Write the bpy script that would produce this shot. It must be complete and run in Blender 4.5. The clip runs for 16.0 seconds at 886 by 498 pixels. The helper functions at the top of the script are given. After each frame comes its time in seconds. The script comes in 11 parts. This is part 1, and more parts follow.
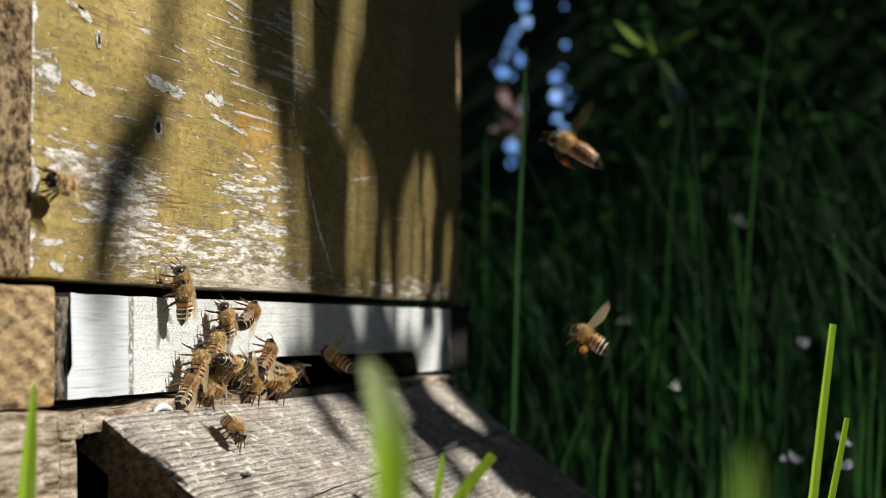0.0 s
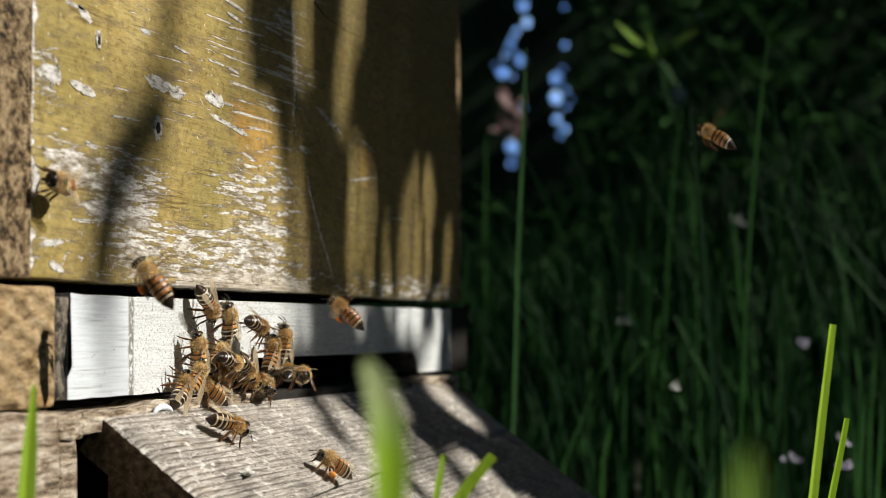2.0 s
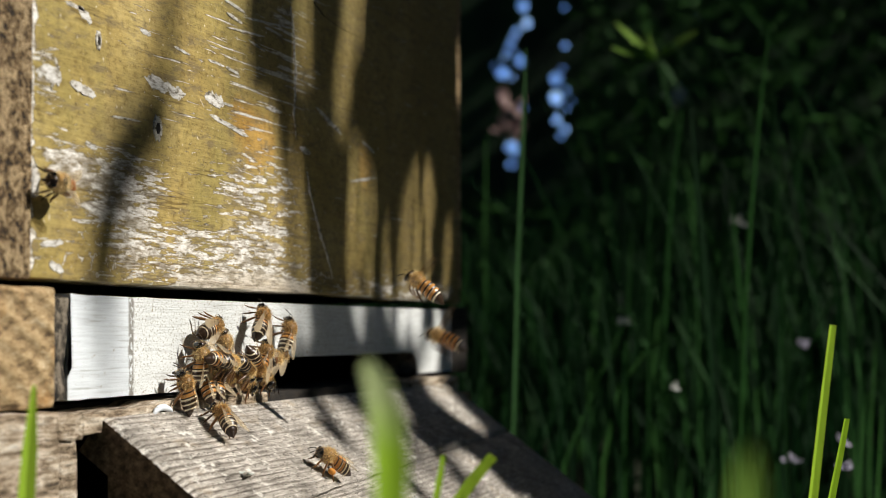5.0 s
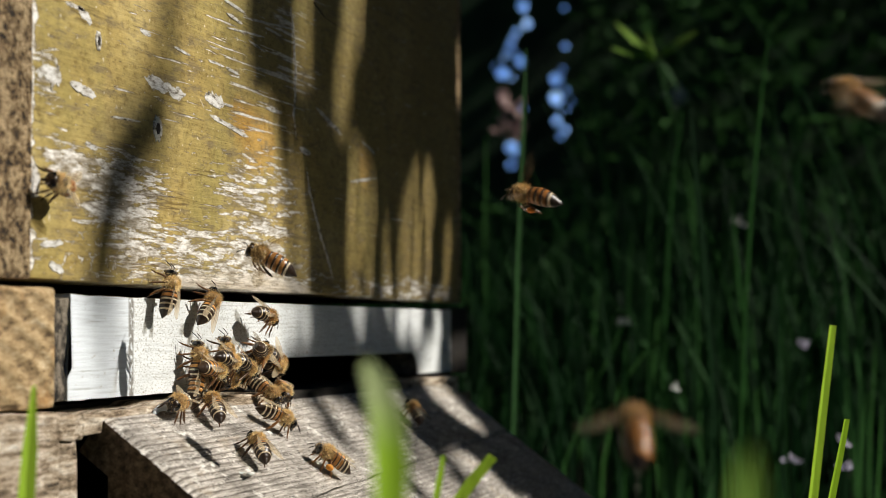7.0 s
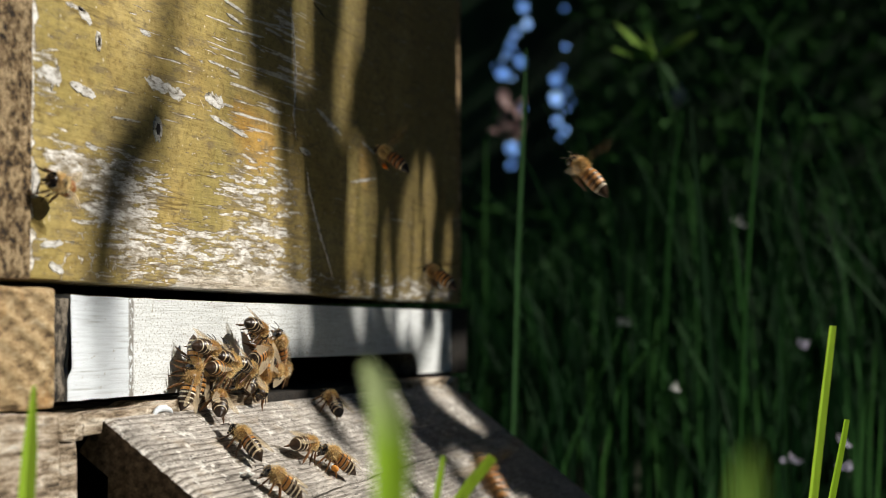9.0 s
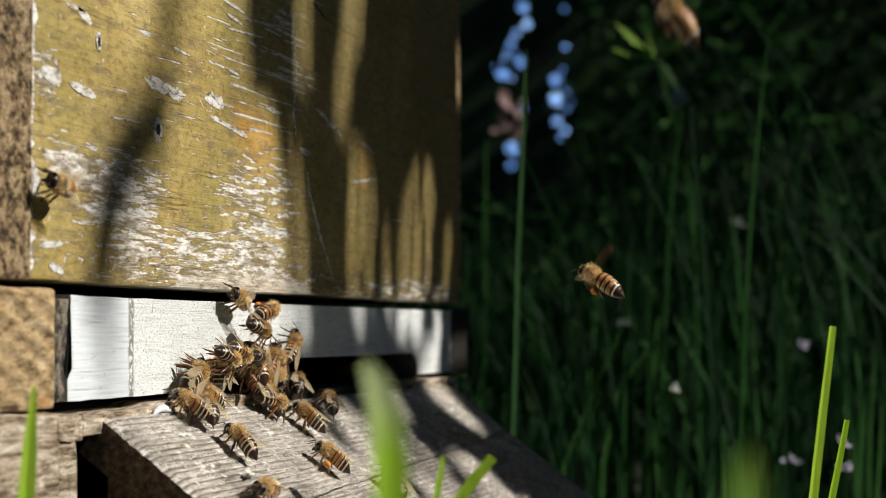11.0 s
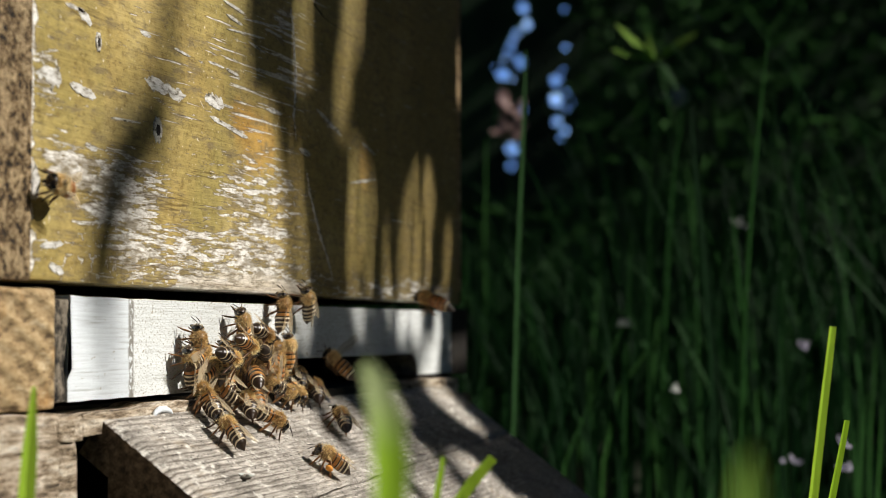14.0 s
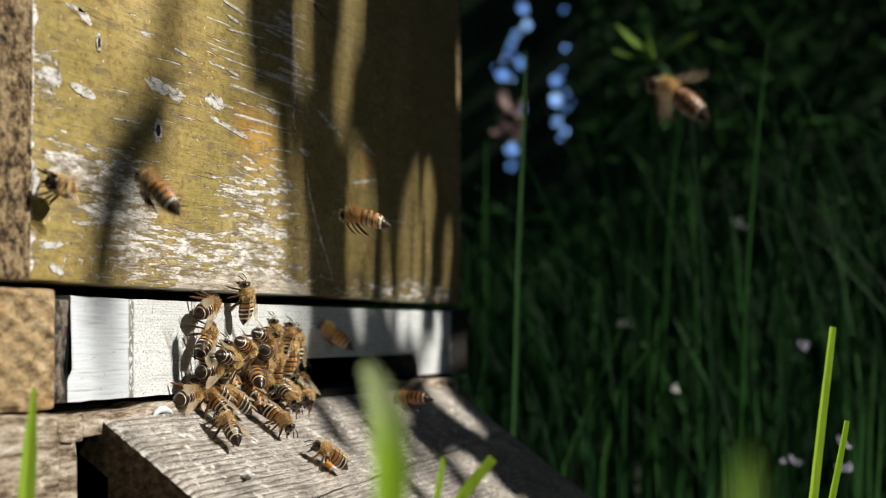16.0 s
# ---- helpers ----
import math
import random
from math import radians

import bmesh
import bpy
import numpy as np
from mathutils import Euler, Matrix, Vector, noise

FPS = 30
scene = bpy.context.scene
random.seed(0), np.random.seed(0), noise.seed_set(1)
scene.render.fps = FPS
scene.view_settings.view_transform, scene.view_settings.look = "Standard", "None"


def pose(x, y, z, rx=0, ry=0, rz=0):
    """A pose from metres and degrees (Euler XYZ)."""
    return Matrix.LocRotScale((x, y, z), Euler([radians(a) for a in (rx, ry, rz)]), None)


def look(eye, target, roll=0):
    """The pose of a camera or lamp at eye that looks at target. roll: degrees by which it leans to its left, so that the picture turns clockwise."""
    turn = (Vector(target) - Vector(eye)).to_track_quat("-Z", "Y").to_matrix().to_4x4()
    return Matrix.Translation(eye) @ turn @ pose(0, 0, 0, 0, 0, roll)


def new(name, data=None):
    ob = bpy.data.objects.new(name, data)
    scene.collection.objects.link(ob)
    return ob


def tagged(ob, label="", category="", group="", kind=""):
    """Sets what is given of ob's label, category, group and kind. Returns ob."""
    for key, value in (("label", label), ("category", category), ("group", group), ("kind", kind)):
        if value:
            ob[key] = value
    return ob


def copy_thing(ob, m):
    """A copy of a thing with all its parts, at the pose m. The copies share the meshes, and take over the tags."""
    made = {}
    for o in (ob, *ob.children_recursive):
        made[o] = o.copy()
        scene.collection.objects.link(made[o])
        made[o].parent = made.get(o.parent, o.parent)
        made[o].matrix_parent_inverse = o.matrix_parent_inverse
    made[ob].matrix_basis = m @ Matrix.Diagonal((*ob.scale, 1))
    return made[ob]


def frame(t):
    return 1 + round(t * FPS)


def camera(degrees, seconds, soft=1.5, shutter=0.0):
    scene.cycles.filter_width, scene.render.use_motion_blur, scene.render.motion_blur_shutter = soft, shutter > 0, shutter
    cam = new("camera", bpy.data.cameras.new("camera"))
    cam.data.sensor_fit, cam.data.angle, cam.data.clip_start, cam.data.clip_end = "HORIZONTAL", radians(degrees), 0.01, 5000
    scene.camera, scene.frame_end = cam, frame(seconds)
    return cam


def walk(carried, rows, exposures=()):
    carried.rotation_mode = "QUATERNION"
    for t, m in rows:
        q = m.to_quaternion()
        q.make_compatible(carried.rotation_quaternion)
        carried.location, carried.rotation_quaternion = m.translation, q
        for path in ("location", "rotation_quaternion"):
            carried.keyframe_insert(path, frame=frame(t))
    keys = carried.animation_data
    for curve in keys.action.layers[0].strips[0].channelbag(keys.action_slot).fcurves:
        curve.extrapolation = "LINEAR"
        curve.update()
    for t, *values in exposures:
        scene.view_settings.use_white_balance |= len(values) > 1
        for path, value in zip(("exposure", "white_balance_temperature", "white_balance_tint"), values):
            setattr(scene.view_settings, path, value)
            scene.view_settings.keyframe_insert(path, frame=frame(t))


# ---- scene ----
# The camera: nearly still on a low support, it tips up by a tenth of a degree over the shot.
cam = camera(28, 16.0, soft=0.8, shutter=0.25)
cam.data.dof.use_dof = True
cam.data.dof.focus_distance = 0.56
cam.data.dof.aperture_fstop = 16.0
EYE = Vector((-0.4362, -0.2338, -0.0109))
YAW, PITCH, ROLL = 16.35, 2.665, -0.16


def aim(tip):
    a, b = radians(YAW), radians(PITCH + tip)
    return look(EYE, EYE + Vector((math.cos(a) * math.cos(b), math.sin(a) * math.cos(b), math.sin(b))), ROLL)


walk(cam, [(0, aim(-0.004)), (4, aim(0.02)), (8, aim(0.044)), (12, aim(0.066)), (16, aim(0.088))])

# World, sun and exposure.
SUN = Vector((-0.12, 0.79, -0.60)).normalized()
world = bpy.data.worlds.new("world")
scene.world = world
world.use_nodes = True
sky = world.node_tree.nodes.new("ShaderNodeTexSky")
sky.sky_type = "NISHITA"
sky.sun_disc = False
sky.ozone_density, sky.dust_density, sky.altitude = 10.0, 0.1, 2500
sky.sun_elevation = math.asin(-SUN.z)
sky.sun_rotation = math.atan2(-SUN.x, -SUN.y)
world.node_tree.links.new(sky.outputs[0], world.node_tree.nodes["Background"].inputs[0])
world.node_tree.nodes["Background"].inputs[1].default_value = 0.025
lamp = bpy.data.lights.new("sun", "SUN")
lamp.energy, lamp.angle, lamp.color = 5.6, radians(0.5), (1.0, 0.95, 0.87)
sun = new("sun", lamp)
sun.matrix_world = look(-4 * SUN, (0, 0, 0))
scene.view_settings.exposure = -0.05


# ---- materials ----
def material(name, rough=0.7, colour=(0.5, 0.5, 0.5)):
    m = bpy.data.materials.new(name)
    m.use_nodes = True
    nt = m.node_tree
    b = nt.nodes["Principled BSDF"]
    b.inputs["Roughness"].default_value = rough
    b.inputs["Base Color"].default_value = (*colour, 1)
    return m, nt, b


def grain(nt, scale, detail=4.0, rough=0.6, offset=0.0, kind="Object"):
    tc = nt.nodes.new("ShaderNodeTexCoord")
    mp = nt.nodes.new("ShaderNodeMapping")
    mp.inputs["Scale"].default_value = scale
    mp.inputs["Location"].default_value = (offset, offset * 0.7, offset * 1.3)
    no = nt.nodes.new("ShaderNodeTexNoise")
    no.inputs["Scale"].default_value = 1.0
    no.inputs["Detail"].default_value = detail
    no.inputs["Roughness"].default_value = rough
    nt.links.new(tc.outputs[kind], mp.inputs[0])
    nt.links.new(mp.outputs[0], no.inputs["Vector"])
    return no.outputs["Fac"]


def ramp_of(nt, fac, stops):
    r = nt.nodes.new("ShaderNodeValToRGB")
    while len(r.color_ramp.elements) < len(stops):
        r.color_ramp.elements.new(0.5)
    for e, (at, c) in zip(r.color_ramp.elements, stops):
        e.position = at
        e.color = (*c, 1) if len(c) == 3 else c
    nt.links.new(fac, r.inputs[0])
    return r.outputs[0]


def mixed(nt, fac, a, b, mode="MIX"):
    n = nt.nodes.new("ShaderNodeMix")
    n.data_type, n.blend_type = "RGBA", mode
    for sock, v in ((n.inputs[0], fac), (n.inputs[6], a), (n.inputs[7], b)):
        if isinstance(v, (int, float)):
            sock.default_value = v
        elif isinstance(v, tuple):
            sock.default_value = (*v, 1)
        else:
            nt.links.new(v, sock)
    return n.outputs[2]


def sums(nt, op, a, b):
    n = nt.nodes.new("ShaderNodeMath")
    n.operation = op
    for sock, v in zip(n.inputs, (a, b)):
        if isinstance(v, (int, float)):
            sock.default_value = v
        else:
            nt.links.new(v, sock)
    return n.outputs[0]


def height_of(nt, axis, lo, hi, a=0.0, b=1.0):
    tc = nt.nodes.new("ShaderNodeTexCoord")
    sp = nt.nodes.new("ShaderNodeSeparateXYZ")
    mr = nt.nodes.new("ShaderNodeMapRange")
    nt.links.new(tc.outputs["Object"], sp.inputs[0])
    nt.links.new(sp.outputs[axis], mr.inputs[0])
    for i, v in enumerate((lo, hi, a, b)):
        mr.inputs[i + 1].default_value = v
    return mr.outputs[0]


def bump(nt, b, fac, strength, dist):
    n = nt.nodes.new("ShaderNodeBump")
    n.inputs["Strength"].default_value = strength
    n.inputs["Distance"].default_value = dist
    nt.links.new(fac, n.inputs["Height"])
    nt.links.new(n.outputs[0], b.inputs["Normal"])


def tint(nt, b, colour):
    nt.links.new(colour, b.inputs["Base Color"])


def random_value(nt):
    return nt.nodes.new("ShaderNodeObjectInfo").outputs["Random"]


def island_value(nt):
    return nt.nodes.new("ShaderNodeNewGeometry").outputs["Random Per Island"]


def stain(nt, x, z, rx, rz):
    """A ragged spot round (x, z) on an upright board."""
    tc = nt.nodes.new("ShaderNodeTexCoord")
    mp = nt.nodes.new("ShaderNodeMapping")
    mp.inputs["Scale"].default_value = (1 / rx, 0, 1 / rz)
    mp.inputs["Location"].default_value = (-x / rx, 0, -z / rz)
    ln = nt.nodes.new("ShaderNodeVectorMath")
    ln.operation = "LENGTH"
    nt.links.new(tc.outputs["Object"], mp.inputs[0])
    nt.links.new(mp.outputs[0], ln.inputs[0])
    ragged = sums(nt, "ADD", ln.outputs["Value"], grain(nt, (120, 120, 70), 4, offset=x * 100))
    return ramp_of(nt, sums(nt, "MULTIPLY", ragged, 0.5), [(0.5, (0.8, 0.8, 0.8)), (0.76, (0, 0, 0))])


def zone(nt, x, z, rx, rz, amount):
    """A soft patch round (x, z) on an upright board, falling to nothing at its rim."""
    tc = nt.nodes.new("ShaderNodeTexCoord")
    mp = nt.nodes.new("ShaderNodeMapping")
    mp.inputs["Scale"].default_value = (1 / rx, 0, 1 / rz)
    mp.inputs["Location"].default_value = (-x / rx, 0, -z / rz)
    ln = nt.nodes.new("ShaderNodeVectorMath")
    ln.operation = "LENGTH"
    nt.links.new(tc.outputs["Object"], mp.inputs[0])
    nt.links.new(mp.outputs[0], ln.inputs[0])
    mr = nt.nodes.new("ShaderNodeMapRange")
    mr.interpolation_type = "SMOOTHSTEP"
    nt.links.new(ln.outputs["Value"], mr.inputs[0])
    for i, v in enumerate((0.35, 1.35, amount, 0.0)):
        mr.inputs[i + 1].default_value = v
    return mr.outputs[0]


def peeling_paint():
    m, nt, b = material("peeling_ochre_paint", 0.55)
    tone = ramp_of(nt, grain(nt, (16, 16, 24), 4), [(0.30, (0.33, 0.235, 0.07)), (0.5, (0.45, 0.335, 0.115)), (0.72, (0.57, 0.46, 0.21))])
    olive = ramp_of(nt, grain(nt, (22, 22, 12), 4, 0.65, offset=31.0), [(0.42, (0, 0, 0)), (0.64, (0.7, 0.7, 0.7))])
    tone = mixed(nt, olive, tone, (0.30, 0.25, 0.075))
    for x, z, rx, rz in ((0.133, 0.056, 0.022, 0.014), (0.249, 0.056, 0.011, 0.012), (0.118, 0.062, 0.012, 0.008)):
        tone = mixed(nt, sums(nt, "MULTIPLY", stain(nt, x, z, rx, rz), 0.62), tone, (0.56, 0.29, 0.055))
    # Patchy darker brown towards the far end of the board.
    far_end = sums(nt, "MULTIPLY", height_of(nt, 0, 0.14, 0.30, 0.0, 1.0), ramp_of(nt, grain(nt, (30, 30, 9), 3, offset=91.0), [(0.3, (0.25, 0.25, 0.25)), (0.65, (0.7, 0.7, 0.7))]))
    tone = mixed(nt, far_end, tone, (0.28, 0.205, 0.080))
    # Mottling and dark pinholes in the old gloss.
    mottle = grain(nt, (260, 260, 420), 5, 0.7, offset=11.0)
    tone = mixed(nt, 0.8, tone, ramp_of(nt, mottle, [(0.32, (0.52, 0.45, 0.32)), (0.48, (1, 1, 1)), (0.66, (1.22, 1.20, 1.14))]), "MULTIPLY")
    fibre = grain(nt, (40, 900, 900), 3)
    tone = mixed(nt, 0.45, tone, ramp_of(nt, fibre, [(0.3, (0.6, 0.6, 0.6)), (0.7, (1.12, 1.12, 1.12))]), "MULTIPLY")
    # Where the paint has let go: patches low on the board, thin streaks high up.
    worn = zone(nt, 0.030, 0.0307, 0.034, 0.0135, 0.225)
    for x, z, rx, rz, amount in ((0.1353, 0.036, 0.050, 0.018, 0.15), (0.098, 0.012, 0.100, 0.013, 0.19), (0.30, 0.006, 0.12, 0.010, 0.16), (-0.004, 0.036, 0.014, 0.008, 0.20), (-0.014, 0.060, 0.010, 0.009, 0.12)):
        worn = sums(nt, "ADD", worn, zone(nt, x, z, rx, rz, amount))
    chips = grain(nt, (75, 75, 700), 7, 0.68, offset=9.1)
    crumbs = grain(nt, (210, 210, 950), 7, 0.68, offset=27.0)
    blocks = grain(nt, (330, 330, 430), 5, 0.62, offset=61.0)
    level = sums(nt, "ADD", chips, sums(nt, "MULTIPLY", worn, 0.95))
    level = sums(nt, "MAXIMUM", level, sums(nt, "ADD", sums(nt, "MULTIPLY", crumbs, 0.93), sums(nt, "MULTIPLY", worn, 0.75)))
    level = sums(nt, "MAXIMUM", level, sums(nt, "ADD", sums(nt, "MULTIPLY", blocks, 0.90), zone(nt, 0.045, 0.008, 0.060, 0.014, 0.13)))
    high = sums(nt, "ADD", zone(nt, 0.140, 0.090, 0.060, 0.034, 0.118), zone(nt, 0.06, 0.06, 0.16, 0.05, 0.022))
    streaks = grain(nt, (24, 24, 760), 3, 0.55, offset=12.0)
    level = sums(nt, "MAXIMUM", level, sums(nt, "ADD", sums(nt, "MULTIPLY", streaks, 0.92), high))
    edge = height_of(nt, 0, -0.0185, -0.0215, 0.0, 0.26)
    level = sums(nt, "MAXIMUM", level, sums(nt, "ADD", edge, sums(nt, "MULTIPLY", grain(nt, (90, 90, 160), 4, 0.6, offset=33.0), 0.9)))
    mask = ramp_of(nt, level, [(0.655, (0, 0, 0)), (0.672, (1, 1, 1))])
    rim = ramp_of(nt, level, [(0.625, (1, 1, 1)), (0.650, (0.58, 0.53, 0.44)), (0.660, (0.50, 0.45, 0.36)), (0.676, (1, 1, 1))])
    bare = ramp_of(nt, grain(nt, (220, 900, 900), 6, 0.72, offset=3.0), [(0.36, (0.24, 0.20, 0.14)), (0.46, (0.62, 0.57, 0.50)), (0.55, (0.82, 0.79, 0.74)), (0.72, (0.92, 0.91, 0.88))])
    skin = mixed(nt, mask, mixed(nt, 0.9, tone, rim, "MULTIPLY"), bare)
    # Bare fibres along the wet foot of the board.
    patch = grain(nt, (17, 17, 34), 2, offset=1.7)
    foot = sums(nt, "ADD", zone(nt, 0.130, 0.0035, 0.085, 0.0085, 0.75), sums(nt, "MULTIPLY", grain(nt, (60, 60, 500), 4, 0.6, offset=71.0), 0.45))
    foot = ramp_of(nt, sums(nt, "ADD", foot, sums(nt, "MULTIPLY", patch, 0.2)), [(0.74, (0, 0, 0)), (0.90, (0.9, 0.9, 0.9))])
    wood = ramp_of(nt, grain(nt, (34, 900, 900), 4, 0.65, offset=6.0), [(0.3, (0.26, 0.20, 0.13)), (0.48, (0.66, 0.58, 0.47)), (0.8, (0.88, 0.83, 0.75))])
    skin = mixed(nt, foot, skin, wood)
    grime = ramp_of(nt, sums(nt, "ADD", grain(nt, (70, 70, 300), 5, 0.7, offset=21.0), sums(nt, "MULTIPLY", worn, 0.22)), [(0.53, (0, 0, 0)), (0.64, (0.75, 0.75, 0.75))])
    skin = mixed(nt, grime, skin, (0.19, 0.145, 0.075))
    specks = grain(nt, (700, 1500, 1500), 3, 0.6, offset=2.0)
    skin = mixed(nt, 0.45, skin, ramp_of(nt, specks, [(0.33, (0.25, 0.21, 0.14)), (0.42, (1, 1, 1))]), "MULTIPLY")
    dots = ramp_of(nt, grain(nt, (620, 620, 620), 2, 0.5, offset=83.0), [(0.69, (0, 0, 0)), (0.73, (0.8, 0.8, 0.8))])
    skin = mixed(nt, dots, skin, (0.80, 0.74, 0.60))
    # Hairline cracks along the grain.
    cracks = ramp_of(nt, grain(nt, (7, 7, 150), 3, 0.5, offset=51.0), [(0.487, (1, 1, 1)), (0.497, (0.28, 0.22, 0.14)), (0.503, (0.28, 0.22, 0.14)), (0.513, (1, 1, 1))])
    skin = mixed(nt, ramp_of(nt, grain(nt, (30, 30, 60), 2, offset=55.0), [(0.48, (0, 0, 0)), (0.62, (0.7, 0.7, 0.7))]), skin, mixed(nt, 1.0, skin, cracks, "MULTIPLY"))
    tint(nt, b, skin)
    bump(nt, b, sums(nt, "ADD", sums(nt, "MULTIPLY", mask, -0.8), sums(nt, "ADD", sums(nt, "MULTIPLY", fibre, 0.5), sums(nt, "MULTIPLY", mottle, 0.5))), 0.7, 0.0006)
    return m


def plain_wood(name, stops, scale, rough=0.85, depth=0.0006, strength=0.7, spots=True):
    m, nt, b = material(name, rough)
    g = grain(nt, scale, 8, 0.74)
    big = grain(nt, tuple(max(9.0, s * 0.05) for s in scale), 3, offset=4.0)
    c = ramp_of(nt, g, stops)
    c = mixed(nt, 0.6, c, ramp_of(nt, big, [(0.3, (0.62, 0.62, 0.60)), (0.7, (1.1, 1.1, 1.1))]), "MULTIPLY")
    fine = grain(nt, tuple(s * 2.6 for s in scale), 4, 0.7, offset=17.0)
    c = mixed(nt, 0.7, c, ramp_of(nt, fine, [(0.36, (0.35, 0.33, 0.31)), (0.47, (1, 1, 1)), (0.7, (1.2, 1.2, 1.2))]), "MULTIPLY")
    if spots:
        s = grain(nt, (800, 800, 800), 2, offset=8.0)
        c = mixed(nt, 0.6, c, ramp_of(nt, s, [(0.28, (0.35, 0.33, 0.3)), (0.38, (1, 1, 1))]), "MULTIPLY")
    tint(nt, b, c)
    bump(nt, b, g, strength, depth)
    return m


def leaf_material(name, dark, light, rough=0.5, through_light=0.35, per="island", bias=0.5):
    m, nt, b = material(name, rough)
    b.inputs["Specular IOR Level"].default_value = 0.08
    v = island_value(nt) if per == "island" else random_value(nt)
    c = ramp_of(nt, v, [(0.0, dark), (bias, tuple(0.5 * (p + q) for p, q in zip(dark, light))), (1.0, light)] if bias == 0.5 else [(0.0, dark), (bias, tuple(0.8 * p + 0.2 * q for p, q in zip(dark, light))), (1.0, light)])
    streak = grain(nt, (500, 500, 40), 2)
    c = mixed(nt, 0.5, c, ramp_of(nt, streak, [(0.3, (0.7, 0.7, 0.7)), (0.7, (1.15, 1.15, 1.15))]), "MULTIPLY")
    tint(nt, b, c)
    tr = nt.nodes.new("ShaderNodeBsdfTranslucent")
    nt.links.new(c, tr.inputs[0])
    mx = nt.nodes.new("ShaderNodeMixShader")
    mx.inputs[0].default_value = through_light
    nt.links.new(b.outputs[0], mx.inputs[1])
    nt.links.new(tr.outputs[0], mx.inputs[2])
    nt.links.new(mx.outputs[0], nt.nodes["Material Output"].inputs[0])
    return m


PAINT = peeling_paint()
PRIMER, _nt, _b = material("old_white_primer", 0.7)
tint(_nt, _b, ramp_of(_nt, grain(_nt, (200, 700, 700), 6, 0.75), [(0.36, (0.06, 0.05, 0.03)), (0.43, (0.30, 0.27, 0.22)), (0.50, (0.56, 0.54, 0.50)), (0.66, (0.80, 0.79, 0.77))]))
bump(_nt, _b, grain(_nt, (120, 900, 900), 5, 0.7), 0.5, 0.0004)


def white_rail():
    m, nt, b = material("weathered_white_paint", 0.6)
    g = grain(nt, (45, 1400, 1400), 4, 0.6)
    c = ramp_of(nt, g, [(0.28, (0.42, 0.43, 0.42)), (0.40, (0.70, 0.74, 0.78)), (0.52, (0.79, 0.84, 0.89)), (0.75, (0.85, 0.90, 0.94))])
    big = grain(nt, (28, 28, 24), 3, offset=2.0)
    c = mixed(nt, 0.5, c, ramp_of(nt, big, [(0.3, (0.70, 0.70, 0.68)), (0.6, (1, 1, 1))]), "MULTIPLY")
    drip = sums(nt, "MULTIPLY", stain(nt, 0.0369, -0.014, 0.0024, 0.06), ramp_of(nt, grain(nt, (700, 700, 500), 3, offset=2.5), [(0.40, (0, 0, 0)), (0.48, (1.3, 1.3, 1.3))]))
    c = mixed(nt, drip, c, (0.24, 0.23, 0.21))
    speck = ramp_of(nt, grain(nt, (900, 2000, 2000), 4, 0.65, offset=5.5), [(0.36, (0.38, 0.33, 0.24)), (0.47, (0.99, 0.96, 0.90))])
    c = mixed(nt, height_of(nt, 0, 0.036, 0.039, 0.1, 0.9), c, speck, "MULTIPLY")
    wear = ramp_of(nt, grain(nt, (260, 260, 420), 4, 0.7, offset=7.0), [(0.30, (1, 1, 1)), (0.36, (0, 0, 0))])
    c = mixed(nt, wear, c, (0.30, 0.25, 0.17))
    tint(nt, b, c)
    bump(nt, b, g, 0.5, 0.0004)
    return m


RAIL_PAINT = white_rail()


def ridges(nt, scale, along, wander=2.5):
    """Thin dark lines side by side, a little bent, running along one axis."""
    tc = nt.nodes.new("ShaderNodeTexCoord")
    mp = nt.nodes.new("ShaderNodeMapping")
    mp.inputs["Scale"].default_value = along
    wv = nt.nodes.new("ShaderNodeTexWave")
    wv.wave_type, wv.bands_direction = "BANDS", "Y"
    for key, v in (("Scale", scale), ("Distortion", wander), ("Detail", 3.0), ("Detail Scale", 1.2), ("Detail Roughness", 0.6)):
        wv.inputs[key].default_value = v
    nt.links.new(tc.outputs["Object"], mp.inputs[0])
    nt.links.new(mp.outputs[0], wv.inputs["Vector"])
    return wv.outputs["Fac"]


